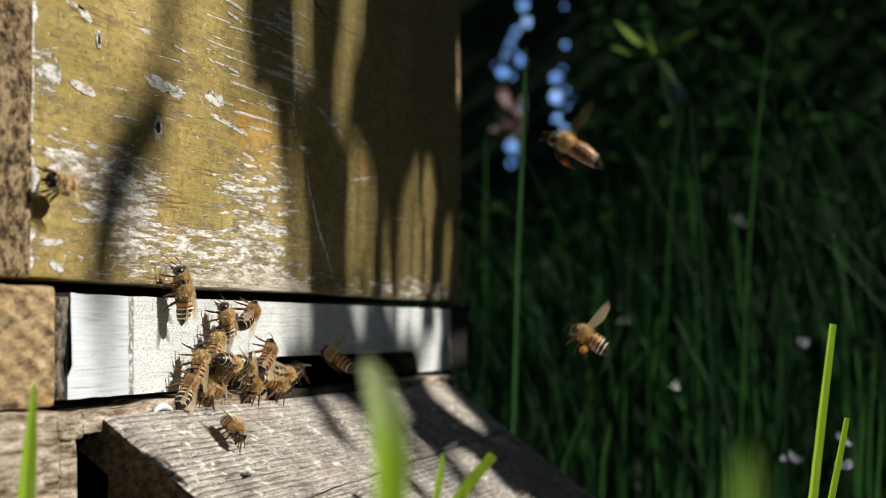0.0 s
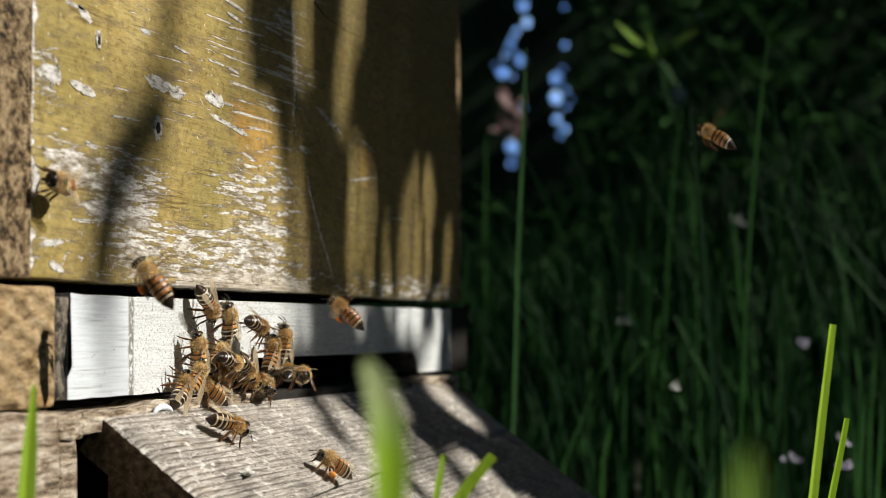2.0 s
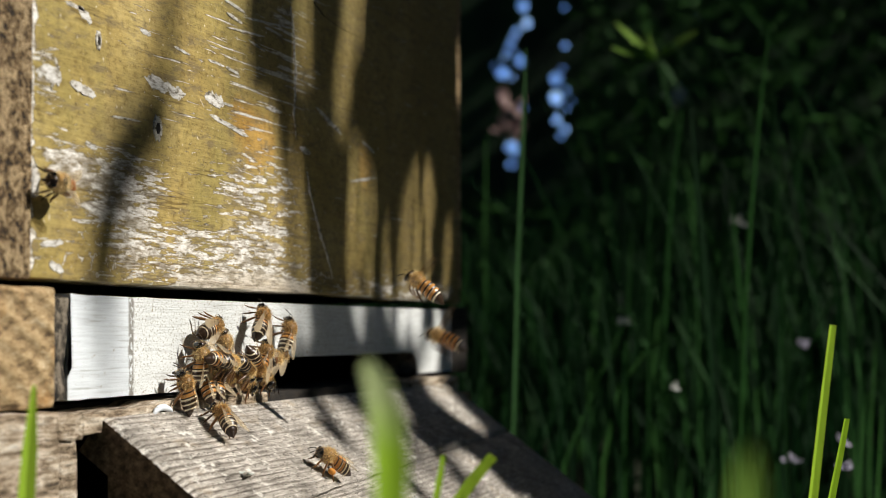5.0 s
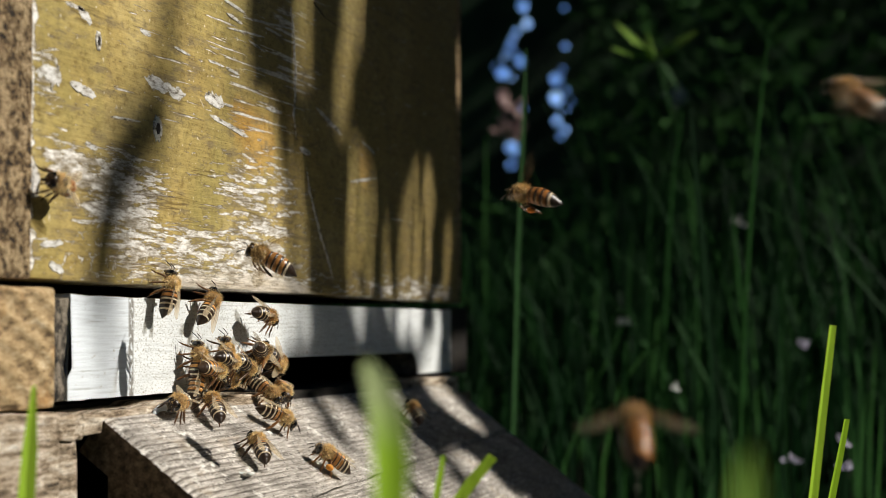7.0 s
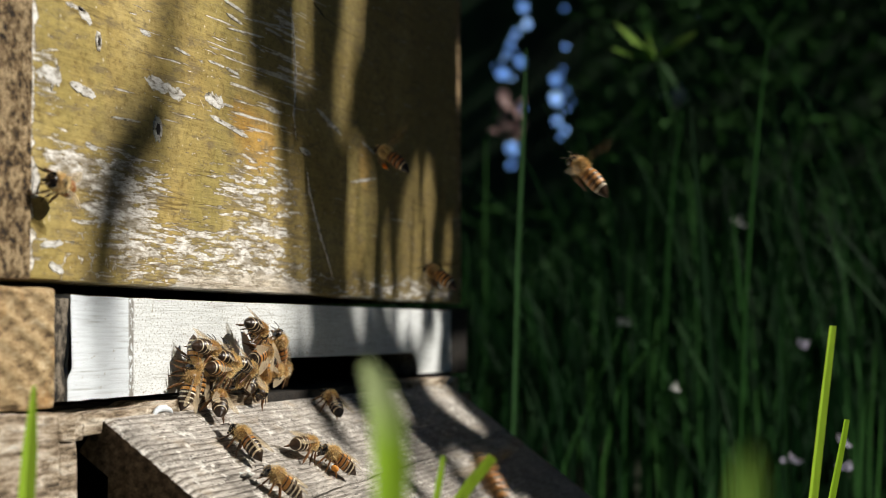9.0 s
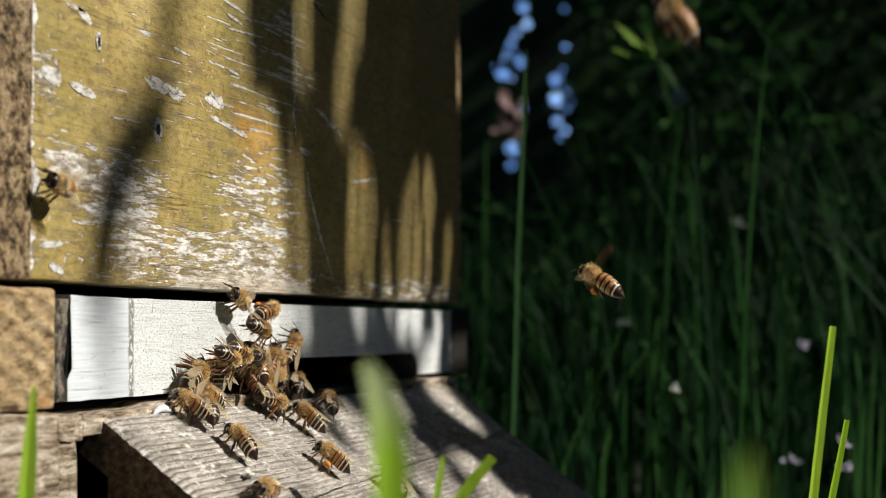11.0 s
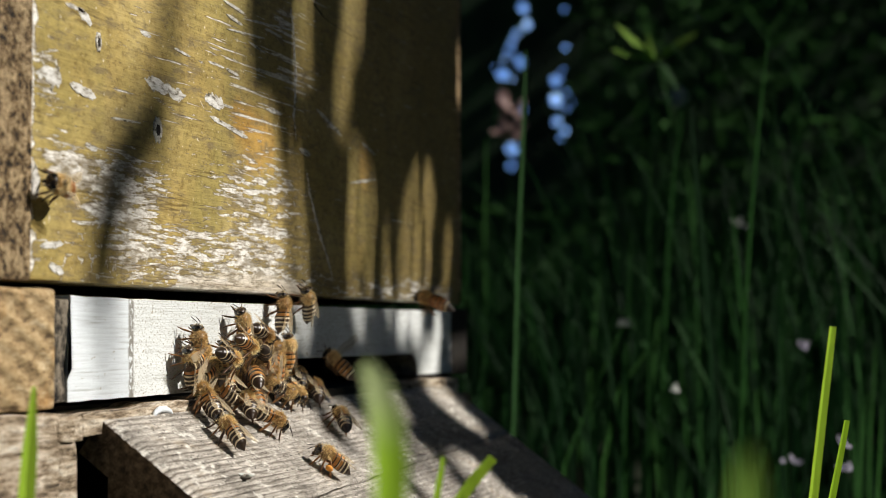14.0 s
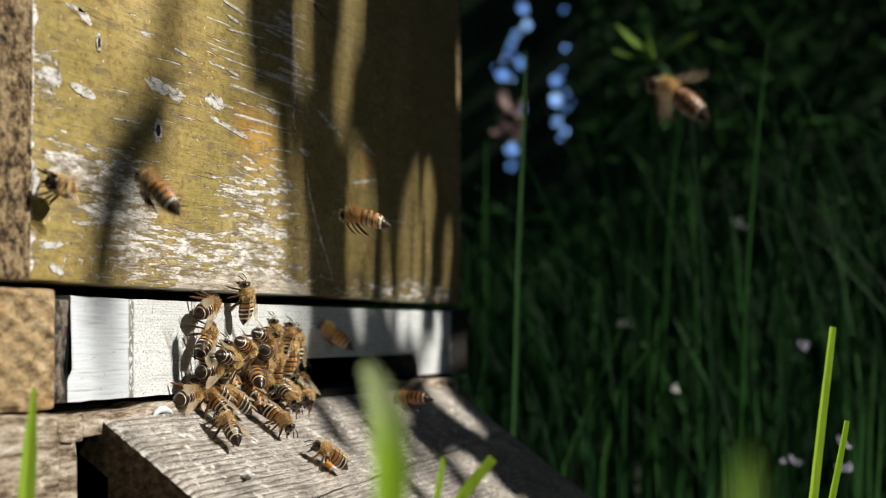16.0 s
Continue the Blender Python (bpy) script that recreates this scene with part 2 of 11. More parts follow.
def ramp_wood():
    m, nt, b = material("silver_grey_weathered_wood", 0.75)
    g = grain(nt, (140, 1300, 1300), 6, 0.72)
    c = ramp_of(nt, g, [(0.30, (0.17, 0.147, 0.125)), (0.42, (0.34, 0.308, 0.267)), (0.54, (0.52, 0.482, 0.434)), (0.68, (0.78, 0.74, 0.68))])
    # Year rings: dark weathered lines with the grain, fading in and out.
    line = ridges(nt, 165, (0.03, 1.0, 0.0), 1.1)
    fade = ramp_of(nt, grain(nt, (26, 60, 60), 3, offset=3.3), [(0.34, (0.28, 0.28, 0.28)), (0.56, (0.98, 0.98, 0.98))])
    fade = sums(nt, "MULTIPLY", fade, height_of(nt, 0, 0.03, 0.12, 1.0, 0.35))
    c = mixed(nt, fade, c, mixed(nt, 1.0, c, ramp_of(nt, line, [(0.05, (0.30, 0.27, 0.24)), (0.24, (0.95, 0.95, 0.95)), (0.85, (1.06, 1.06, 1.06))]), "MULTIPLY"))
    blotch = grain(nt, (45, 70, 70), 5, 0.65, offset=4.0)
    c = mixed(nt, 0.8, c, ramp_of(nt, blotch, [(0.34, (0.40, 0.385, 0.365)), (0.50, (0.88, 0.865, 0.85)), (0.64, (1.14, 1.13, 1.12))]), "MULTIPLY")
    rusty = ramp_of(nt, grain(nt, (40, 90, 90), 4, 0.6, offset=19.0), [(0.58, (0, 0, 0)), (0.72, (0.5, 0.5, 0.5))])
    c = mixed(nt, rusty, c, (0.46, 0.36, 0.24))
    lichen = ramp_of(nt, grain(nt, (130, 210, 210), 6, 0.72, offset=13.0), [(0.57, (0, 0, 0)), (0.64, (0.85, 0.85, 0.85))])
    c = mixed(nt, lichen, c, (0.82, 0.79, 0.72))
    pits = grain(nt, (650, 1000, 1000), 3, offset=8.0)
    c = mixed(nt, 0.85, c, ramp_of(nt, pits, [(0.33, (0.10, 0.09, 0.08)), (0.43, (1, 1, 1))]), "MULTIPLY")
    tint(nt, b, c)
    bump(nt, b, sums(nt, "ADD", g, sums(nt, "MULTIPLY", line, 0.8)), 0.9, 0.0007)
    return m


def sawn_wood():
    """Tan board with slanting marks of the saw."""
    m, nt, b = material("tan_sawn_wood", 0.8)
    g = grain(nt, (150, 300, 420), 6, 0.7)
    c = ramp_of(nt, g, [(0.36, (0.10, 0.06, 0.025)), (0.46, (0.31, 0.21, 0.10)), (0.56, (0.44, 0.32, 0.17)), (0.68, (0.64, 0.51, 0.33))])
    tc = nt.nodes.new("ShaderNodeTexCoord")
    mp = nt.nodes.new("ShaderNodeMapping")
    mp.inputs["Rotation"].default_value = (0, radians(62), 0)
    wv = nt.nodes.new("ShaderNodeTexWave")
    wv.wave_type, wv.bands_direction = "BANDS", "X"
    for key, v in (("Scale", 50), ("Distortion", 3.6), ("Detail", 3.0), ("Detail Scale", 0.7)):
        wv.inputs[key].default_value = v
    nt.links.new(tc.outputs["Object"], mp.inputs[0])
    nt.links.new(mp.outputs[0], wv.inputs["Vector"])
    c = mixed(nt, 0.38, c, ramp_of(nt, wv.outputs["Fac"], [(0.1, (0.55, 0.50, 0.42)), (0.5, (1, 1, 1)), (0.9, (1.22, 1.2, 1.16))]), "MULTIPLY")
    rust = ramp_of(nt, grain(nt, (60, 60, 60), 4, 0.6, offset=7.7), [(0.55, (0, 0, 0)), (0.70, (0.75, 0.75, 0.75))])
    c = mixed(nt, rust, c, (0.44, 0.22, 0.06))
    c = mixed(nt, 0.6, c, ramp_of(nt, grain(nt, (700, 700, 700), 3, offset=8.0), [(0.30, (0.25, 0.2, 0.15)), (0.40, (1, 1, 1))]), "MULTIPLY")
    tint(nt, b, c)
    bump(nt, b, sums(nt, "ADD", g, wv.outputs["Fac"]), 0.8, 0.001)
    return m


SAWN_WOOD = sawn_wood()
GREY_WOOD = ramp_wood()
END_GRAIN = plain_wood("brown_end_grain", [(0.40, (0.014, 0.008, 0.003)), (0.47, (0.25, 0.155, 0.065)), (0.57, (0.68, 0.50, 0.28))], (360, 360, 360), depth=0.003, strength=1.0)
BROWN_WOOD = plain_wood("tan_weathered_wood", [(0.38, (0.06, 0.035, 0.016)), (0.47, (0.29, 0.19, 0.09)), (0.55, (0.44, 0.31, 0.165)), (0.66, (0.68, 0.54, 0.34))], (110, 260, 420), depth=0.0016)
PALE_WOOD = plain_wood("pale_dry_wood", [(0.37, (0.04, 0.028, 0.015)), (0.44, (0.30, 0.22, 0.14)), (0.52, (0.56, 0.45, 0.33)), (0.60, (0.80, 0.71, 0.58)), (0.70, (0.92, 0.88, 0.80))], (60, 430, 430), depth=0.003)
# Near-black wood: own colour in knots and cracks, painted shade in recesses.
DARK_WOOD = plain_wood("dark_knot_and_shade_wood", [(0.36, (0.004, 0.003, 0.002)), (0.5, (0.016, 0.012, 0.008)), (0.7, (0.03, 0.021, 0.013))], (160, 300, 300), depth=0.001)
FRAYED_WOOD = plain_wood("frayed_dark_wood", [(0.40, (0.02, 0.016, 0.012)), (0.50, (0.20, 0.165, 0.125)), (0.64, (0.46, 0.40, 0.33))], (420, 340, 340), depth=0.003)
# Brown wood for the ramp's sides, darkened to carry their shade.
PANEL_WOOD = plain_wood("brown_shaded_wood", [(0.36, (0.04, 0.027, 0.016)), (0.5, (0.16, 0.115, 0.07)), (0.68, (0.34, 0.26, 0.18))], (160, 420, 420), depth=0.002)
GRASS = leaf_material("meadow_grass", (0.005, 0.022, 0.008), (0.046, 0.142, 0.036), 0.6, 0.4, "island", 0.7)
# Lit copy of the darker meadow grass: sunlight is put into the green.
LIT_GRASS = leaf_material("lit_green_grass", (0.032, 0.100, 0.026), (0.062, 0.175, 0.040), 0.5, 0.4, "object")
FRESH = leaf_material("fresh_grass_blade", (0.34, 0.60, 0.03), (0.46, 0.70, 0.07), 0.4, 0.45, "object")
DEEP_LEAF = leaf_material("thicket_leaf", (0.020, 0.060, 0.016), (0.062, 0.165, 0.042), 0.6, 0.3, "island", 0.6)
FOLIAGE = leaf_material("shrub_leaf", (0.022, 0.062, 0.020), (0.052, 0.125, 0.040), 0.5, 0.08)
YELLOW_LEAF = leaf_material("young_weed_leaf", (0.21, 0.38, 0.06), (0.31, 0.49, 0.09), 0.5, 0.4, "object")
PALE_TIP = leaf_material("grass_blade_with_pale_tip", (0.34, 0.60, 0.03), (0.46, 0.70, 0.07), 0.4, 0.45, "object")
_nt = PALE_TIP.node_tree
_b = _nt.nodes["Principled BSDF"]
_fresh = _b.inputs["Base Color"].links[0].from_socket
# The green turns paler and greyer towards the tip.
_paler = mixed(_nt, height_of(_nt, 2, 0.146, 0.1535), _fresh, (0.50, 0.60, 0.28))
tint(_nt, _b, _paler)
for _n in _nt.nodes:
    if _n.type == "BSDF_TRANSLUCENT":
        _nt.links.new(_paler, _n.inputs[0])
WHITE_PETAL = leaf_material("pale_petal", (0.52, 0.56, 0.52), (0.70, 0.73, 0.68), 0.6, 0.3, "object")
PINK_PETAL = leaf_material("pink_petal", (0.55, 0.38, 0.36), (0.66, 0.50, 0.47), 0.6, 0.3, "object")
LILAC_PETAL = leaf_material("lilac_petal", (0.42, 0.40, 0.50), (0.54, 0.52, 0.62), 0.6, 0.3, "object")
BARK = plain_wood("dark_bark", [(0.3, (0.02, 0.015, 0.01)), (0.7, (0.10, 0.08, 0.055))], (60, 60, 20), depth=0.004)
EARTH = plain_wood("damp_soil", [(0.3, (0.012, 0.014, 0.006)), (0.7, (0.04, 0.045, 0.018))], (30, 30, 30), depth=0.01, spots=False)
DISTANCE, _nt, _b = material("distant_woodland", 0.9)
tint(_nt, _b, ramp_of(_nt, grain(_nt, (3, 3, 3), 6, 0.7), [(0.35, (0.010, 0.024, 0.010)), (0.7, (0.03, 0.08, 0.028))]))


# ---- mesh helpers ----
def mesh_of(name, bm, mats, smooth=False):
    me = bpy.data.meshes.new(name)
    bmesh.ops.recalc_face_normals(bm, faces=bm.faces)
    for f in bm.faces:
        f.smooth = smooth
    bm.to_mesh(me)
    bm.free()
    for m in mats if isinstance(mats, (list, tuple)) else [mats]:
        me.materials.append(m)
    return me


def part(name, bm, mats, parent=None, label="", smooth=False):
    ob = new(name, mesh_of(name, bm, mats, smooth))
    ob.parent = parent
    if label:
        tagged(ob, label)
    return ob


def thing(name, label, category, group="", kind="", at=(0, 0, 0)):
    ob = new(name)
    ob.empty_display_size = 0.02
    ob.location = at
    return tagged(ob, label, category, group, kind)


def slab(bm, lo, hi, bevel=0.0008, wob=0.0, cuts=(0, 0, 0)):
    """A worn board between two corners, with soft edges and, with wob, uneven faces."""
    b2 = bmesh.new()
    nx, ny, nz = (max(1, c) for c in cuts)
    bmesh.ops.create_cube(b2, size=1)
    if max(cuts) > 0:
        for axis, n in ((0, nx), (1, ny), (2, nz)):
            for i in range(1, n):
                co, no = [0, 0, 0], [0, 0, 0]
                co[axis], no[axis] = -0.5 + i / n, 1
                bmesh.ops.bisect_plane(b2, geom=b2.verts[:] + b2.edges[:] + b2.faces[:], plane_co=co, plane_no=no)
    lo, hi = Vector(lo), Vector(hi)
    for v in b2.verts:
        v.co = Vector([l + (c + 0.5) * (h - l) for l, h, c in zip(lo, hi, v.co)])
    if bevel:
        sharp = [e for e in b2.edges if len(e.link_faces) == 2 and e.calc_face_angle(0) > 0.8]
        bmesh.ops.bevel(b2, geom=sharp, offset=bevel, segments=2, profile=0.6, affect="EDGES")
    if wob:
        for v in b2.verts:
            v.co += wob * Vector(noise.noise_vector(v.co * 90)) + 0.5 * wob * Vector(noise.noise_vector(v.co * 300))
    me = bpy.data.meshes.new("t")
    b2.to_mesh(me)
    b2.free()
    bm.from_mesh(me)
    bpy.data.meshes.remove(me)
    return bm


def board(name, lo, hi, mat, parent, label="", bevel=0.0008, wob=0.0, cuts=(0, 0, 0)):
    return part(name, slab(bmesh.new(), lo, hi, bevel, wob, cuts), mat, parent, label)


def tube(bm, pts, radii, sides=6, mat=0):
    rings = []
    pts = [Vector(p) for p in pts]
    for i, p in enumerate(pts):
        d = (pts[min(i + 1, len(pts) - 1)] - pts[max(i - 1, 0)]).normalized()
        side = d.orthogonal().normalized() if i == 0 else (side - side.dot(d) * d).normalized()
        up = d.cross(side)
        rings.append([bm.verts.new(p + radii[i] * (math.cos(a) * side + math.sin(a) * up)) for a in (k * math.tau / sides for k in range(sides))])
    for a, b in zip(rings, rings[1:]):
        for k in range(sides):
            bm.faces.new((a[k], a[(k + 1) % sides], b[(k + 1) % sides], b[k])).material_index = mat
    for ring in (rings[0], rings[-1]):
        bm.faces.new(ring).material_index = mat
    return bm


def ellipsoid(bm, centre, radii, u=12, v=8, turn=None, mat=0):
    m = Matrix.Translation(centre) @ (turn or Matrix()) @ Matrix.Diagonal((*radii, 1))
    got = bmesh.ops.create_uvsphere(bm, u_segments=u, v_segments=v, radius=1, matrix=m)
    for f in {f for q in got["verts"] for f in q.link_faces}:
        f.material_index = mat
    return bm


def blade(bm, pts, widths, side, fold=0.25, mat=0):
    """A grass blade or long leaf: a folded strip along pts, as wide as widths, with a keel."""
    rows = []
    side = Vector(side)
    pts = [Vector(p) for p in pts]
    for i, (p, w) in enumerate(zip(pts, widths)):
        d = (pts[min(i + 1, len(pts) - 1)] - pts[max(i - 1, 0)]).normalized()
        s = (side - side.dot(d) * d).normalized()
        keel = d.cross(s) * w * fold
        rows.append([bm.verts.new(p - s * w / 2), bm.verts.new(p + keel), bm.verts.new(p + s * w / 2)])
    for a, b in zip(rows, rows[1:]):
        for k in (0, 1):
            bm.faces.new((a[k], a[k + 1], b[k + 1], b[k])).material_index = mat
    return bm


# ---- the hive ----
hive = thing("beehive", "weathered wooden beehive with peeling ochre paint on its front", "beehive")
FRONT = 0.0
upper = board("front_board", (-0.0225, FRONT, 0.0036), (0.386, 0.022, 0.245), PAINT, hive, "ochre front board, paint flaking along the grain", 0.001, 0.00035, (60, 1, 34))
for x0, x1, y0 in ((-0.0475, -0.0232, FRONT - 0.0012), (0.364, 0.386, 0.0225)):
    board("side_board", (x0, y0, 0.0032), (x1, 0.477, 0.245), END_GRAIN, hive, "bare brown end grain of the side board", 0.0012, 0.0003, (6, 1, 40))
board("corner_batten", (0.3872, 0.004, 0.0036), (0.4070, 0.03, 0.245), BROWN_WOOD, hive, "narrow bare batten at the corner of the box", 0.0012, 0.0003, (3, 1, 20))
board("back_board", (-0.0225, 0.478, 0.0036), (0.386, 0.50, 0.245), PAINT, hive)
board("lid", (-0.058, -0.012, 0.2455), (0.419, 0.512, 0.275), GREY_WOOD, hive, "grey weathered flat wooden lid", 0.002)
# Base: two side rails, a floor, a stand and the dark space behind the entrance.
board("side_rail", (-0.0475, -0.0022, -0.0306), (-0.0118, 0.50, 0.0014), SAWN_WOOD, hive, "tan side rail with diagonal saw marks", 0.0016, 0.0004, (10, 1, 10))
# Far rail, floor and inner back are near black, shade in their colour.
board("side_rail", (0.3765, 0.0015, -0.0306), (0.4080, 0.50, 0.0014), DARK_WOOD, hive, "side rail of the hive floor, shade put into its dark colour", 0.0012)
board("hive_floor", (-0.0475, 0.012, -0.0395), (0.4085, 0.50, -0.0310), DARK_WOOD, hive, "wooden hive floor, recess shade put into its near-black colour")
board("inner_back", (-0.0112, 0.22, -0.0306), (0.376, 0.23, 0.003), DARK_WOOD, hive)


def sill():
    """The lip under the entrance: chipped away at its exposed end."""
    bm = bmesh.new()
    slab(bm, (0.0, -0.0042, -0.0385), (0.1330, 0.0118, -0.0310), 0.0006, 0.0005, (30, 2, 3))
    for v in bm.verts:
        if v.co.x < 0.05 and v.co.z > -0.034:
            v.co.z -= 0.0014 * min(1, (0.05 - v.co.x) / 0.006) + 0.0006 * noise.noise(v.co * 400)
            v.co.y += 0.0010 * noise.noise(v.co * 500)
    return part("sill", bm, PALE_WOOD, hive, "pale splintered lip under the entrance")


sill()
# Added near-black strip stands in for the shaded gap of the entrance.
board("lip", (0.1334, -0.0040, -0.0385), (0.2850, 0.0118, -0.0312), DARK_WOOD, hive, "near-black lip filling the entrance gap, shade put into its colour", 0.0008, 0.0004, (30, 2, 2))
board("sill", (0.2854, -0.0042, -0.0385), (0.3720, 0.0118, -0.0310), PALE_WOOD, hive, "pale splintered lip under the entrance", 0.0006, 0.0005, (16, 2, 2))
board("splintered_corner", (-0.0128, -0.0040, -0.0398), (0.0016, 0.0118, -0.0325), PALE_WOOD, hive, "", 0.0012, 0.0010, (12, 4, 8))
board("stand_block", (-0.0700, -0.0034, -0.170), (-0.0110, 0.09, -0.0314), PALE_WOOD, hive, "rough pale block carrying the hive", 0.0014, 0.0006, (16, 2, 30))
board("stand_block", (-0.0107, -0.0030, -0.170), (-0.0006, 0.09, -0.0396), PALE_WOOD, hive, "", 0.0012, 0.0006, (6, 2, 24))
board("stand_block", (0.35, 0.0, -0.170), (0.41, 0.09, -0.0396), BROWN_WOOD, hive, "rough tan block carrying the hive", 0.002)
board("stand_block", (-0.0700, 0.40, -0.170), (0.41, 0.50, -0.0396), BROWN_WOOD, hive, "", 0.002)
# Stand back in the near-black wood, recess shade in its colour.
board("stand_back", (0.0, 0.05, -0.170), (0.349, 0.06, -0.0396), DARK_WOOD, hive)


def entrance_block():
    """The white rail with the low entrance cut out of its lower edge."""
    top, low, roof = 0.0, -0.0290, -0.0196
    x0, x1, a, b = 0.0, 0.3735, 0.084, 0.3190
    outline = [(x0, top)]
    for i in range(1, 40):
        outline.append((x0 + (x1 - x0) * i / 40, top - 0.0003 * (1 + noise.noise((i * 0.9, 0, 0)))))
    outline += [(x1, top), (x1, low), (b, low)]
    outline += [(b - 0.008 * (1 - math.cos(k * math.pi / 12)), low + (roof - low) * math.sin(k * math.pi / 12)) for k in range(1, 7)]
    outline += [(a + 0.006, roof), (a, low)]
    for i in range(11, 0, -1):
        outline.append((x0 - 0.0012 + (a - x0) * i / 12, low + 0.0004 * noise.noise((i * 1.7, 3, 0))))
    outline += [(x0 - 0.0012, low), (x0 - 0.0014, low + 0.006), (x0 + 0.0012, low + 0.009), (x0 + 0.0008, low + 0.016)]
    bm = bmesh.new()
    faces = [bm.faces.new([bm.verts.new((x, y, z)) for x, z in outline]) for y in (0.0, 0.019)]
    n = len(outline)
    f, g = (list(q.verts) for q in faces)
    for i in range(n):
        q = bm.faces.new((f[i], f[(i + 1) % n], g[(i + 1) % n], g[i]))
        q.material_index = int(42 <= i <= 49)
    bmesh.ops.triangulate(bm, faces=faces)
    return part("entrance_rail", bm, [RAIL_PAINT, FRAYED_WOOD], hive, "white painted rail with a low entrance slot")


entrance_block()
ROTTEN = plain_wood("rotten_black_wood", [(0.42, (0.006, 0.005, 0.004)), (0.49, (0.055, 0.044, 0.030)), (0.58, (0.24, 0.20, 0.15))], (330, 330, 260), depth=0.002)
board("rotten_end", (-0.0114, 0.0010, -0.0288), (-0.0003, 0.018, -0.0012), ROTTEN, hive, "rotten dark end grain beside the white rail", 0.0006, 0.0011, (14, 4, 36))

# Flakes of old primer left on the paint, and the knots.
def flake(x, z, length, tall, lean, seed):
    bm = bmesh.new()
    n = 80
    rows = []
    for i in range(n + 1):
        q = i / n
        u = (q - 0.5) * length
        end = max(0.04, 1 - abs(2 * q - 1) ** 5)
        top = tall * 0.5 * end * (0.9 + 0.35 * noise.noise((q * 3, seed * 3.1, 0)) + 0.35 * noise.noise((q * 9, seed, 2)) + 0.4 * noise.noise((q * 27, seed, 4)))
        low = -tall * 0.5 * end * (0.9 + 0.35 * noise.noise((q * 3, seed * 3.1, 5)) + 0.35 * noise.noise((q * 9, seed, 9)) + 0.4 * noise.noise((q * 27, seed, 11)))
        rows.append([bm.verts.new((x + u, FRONT + y, z + lean * u + w)) for y, w in ((0.0003, low), (-0.00016, low * 0.96), (-0.00016, top * 0.96), (0.0003, top))])
    for a, b in zip(rows, rows[1:]):
        for k in range(3):
            bm.faces.new((a[k], a[k + 1], b[k + 1], b[k]))
    part("primer_flake", bm, PRIMER, upper, "flake of bare white primer" if seed == 1 else "")


flake(0.0610, 0.0641, 0.0335, 0.0045, -0.089, 1)
flake(-0.0200, 0.0290, 0.0050, 0.0085, 0.300, 30)
flake(0.0816, 0.0629, 0.0125, 0.0034, -0.226, 2)
flake(0.0961, 0.0651, 0.0160, 0.0046, -0.046, 3)
flake(0.1074, 0.0649, 0.0090, 0.0010, -0.001, 4)
flake(0.1084, 0.0580, 0.0332, 0.0019, -0.115, 5)
flake(0.0014, 0.0792, 0.0114, 0.0015, -0.048, 6)
flake(0.0070, 0.0777, 0.0083, 0.0032, -0.345, 7)
flake(-0.0156, 0.0608, 0.0190, 0.0094, -0.295, 8)
flake(0.0062, 0.0568, 0.0152, 0.0030, -0.127, 9)
flake(0.1125, 0.0990, 0.0198, 0.0012, -0.093, 10)
flake(0.1127, 0.0948, 0.0135, 0.0012, -0.112, 11)
flake(0.1433, 0.0982, 0.0477, 0.0009, 0.076, 12)
flake(0.1229, 0.0917, 0.0338, 0.0008, 0.060, 13)
flake(0.1479, 0.0960, 0.0162, 0.0011, -0.036, 14)
flake(0.2056, 0.0705, 0.0293, 0.0021, -0.259, 15)
flake(0.0712, 0.0774, 0.0126, 0.0010, -0.073, 16)
flake(0.0975, 0.0774, 0.0137, 0.0010, -0.029, 17)
flake(0.0451, 0.0790, 0.0077, 0.0016, -0.059, 18)
flake(0.2461, 0.0513, 0.0354, 0.0012, 0.122, 19)
flake(0.0111, 0.0416, 0.0074, 0.0018, -0.113, 20)
flake(-0.0107, 0.0132, 0.0128, 0.0020, 0.096, 22)
flake(-0.0082, 0.0068, 0.0081, 0.0026, -0.227, 23)
flake(0.1110, 0.0768, 0.0115, 0.0011, -0.089, 24)
flake(0.1792, 0.0566, 0.0118, 0.0022, -0.080, 25)
flake(0.0325, 0.0516, 0.0200, 0.0008, 0.034, 26)
flake(0.2521, 0.0652, 0.0173, 0.0015, -0.195, 27)
flake(0.1482, 0.0680, 0.0161, 0.0015, -0.004, 28)
flake(0.1322, 0.0885, 0.0154, 0.0009, -0.125, 29)


def curl(pts, width, mat, name, label):
    """A lifted edge of paint, or a crack, along a line on the board."""
    bm = bmesh.new()
    fine = []
    for (x, z), (x2, z2) in zip(pts, pts[1:]):
        fine += [(x + (x2 - x) * k / 8, z + (z2 - z) * k / 8) for k in range(8)]
    fine.append(pts[-1])
    rows = []
    for k, (x, z) in enumerate(fine):
        x += 0.0008 * noise.noise((k * 0.5, 1, width * 900))
        w = width * (0.7 + 0.7 * noise.noise((k * 0.4, 7, 2))) * min(1, 0.25 + k * 0.15, 0.25 + (len(fine) - 1 - k) * 0.15)
        rows.append([bm.verts.new((x + dx * w, FRONT + dy, z)) for dx, dy in ((-0.5, 0.0003), (-0.2, -0.0004), (0.5, -0.00012), (0.6, 0.0003))])
    for a, b in zip(rows, rows[1:]):
        for k in range(3):
            bm.faces.new((a[k], a[k + 1], b[k + 1], b[k]))
    part(name, bm, mat, upper, label)


curl([(0.1815, 0.0490), (0.1847, 0.0407), (0.1914, 0.0326), (0.1963, 0.0254), (0.2026, 0.0193), (0.2090, 0.0108)], 0.0034, PRIMER, "paint_curl", "lifted pale edge of split paint")
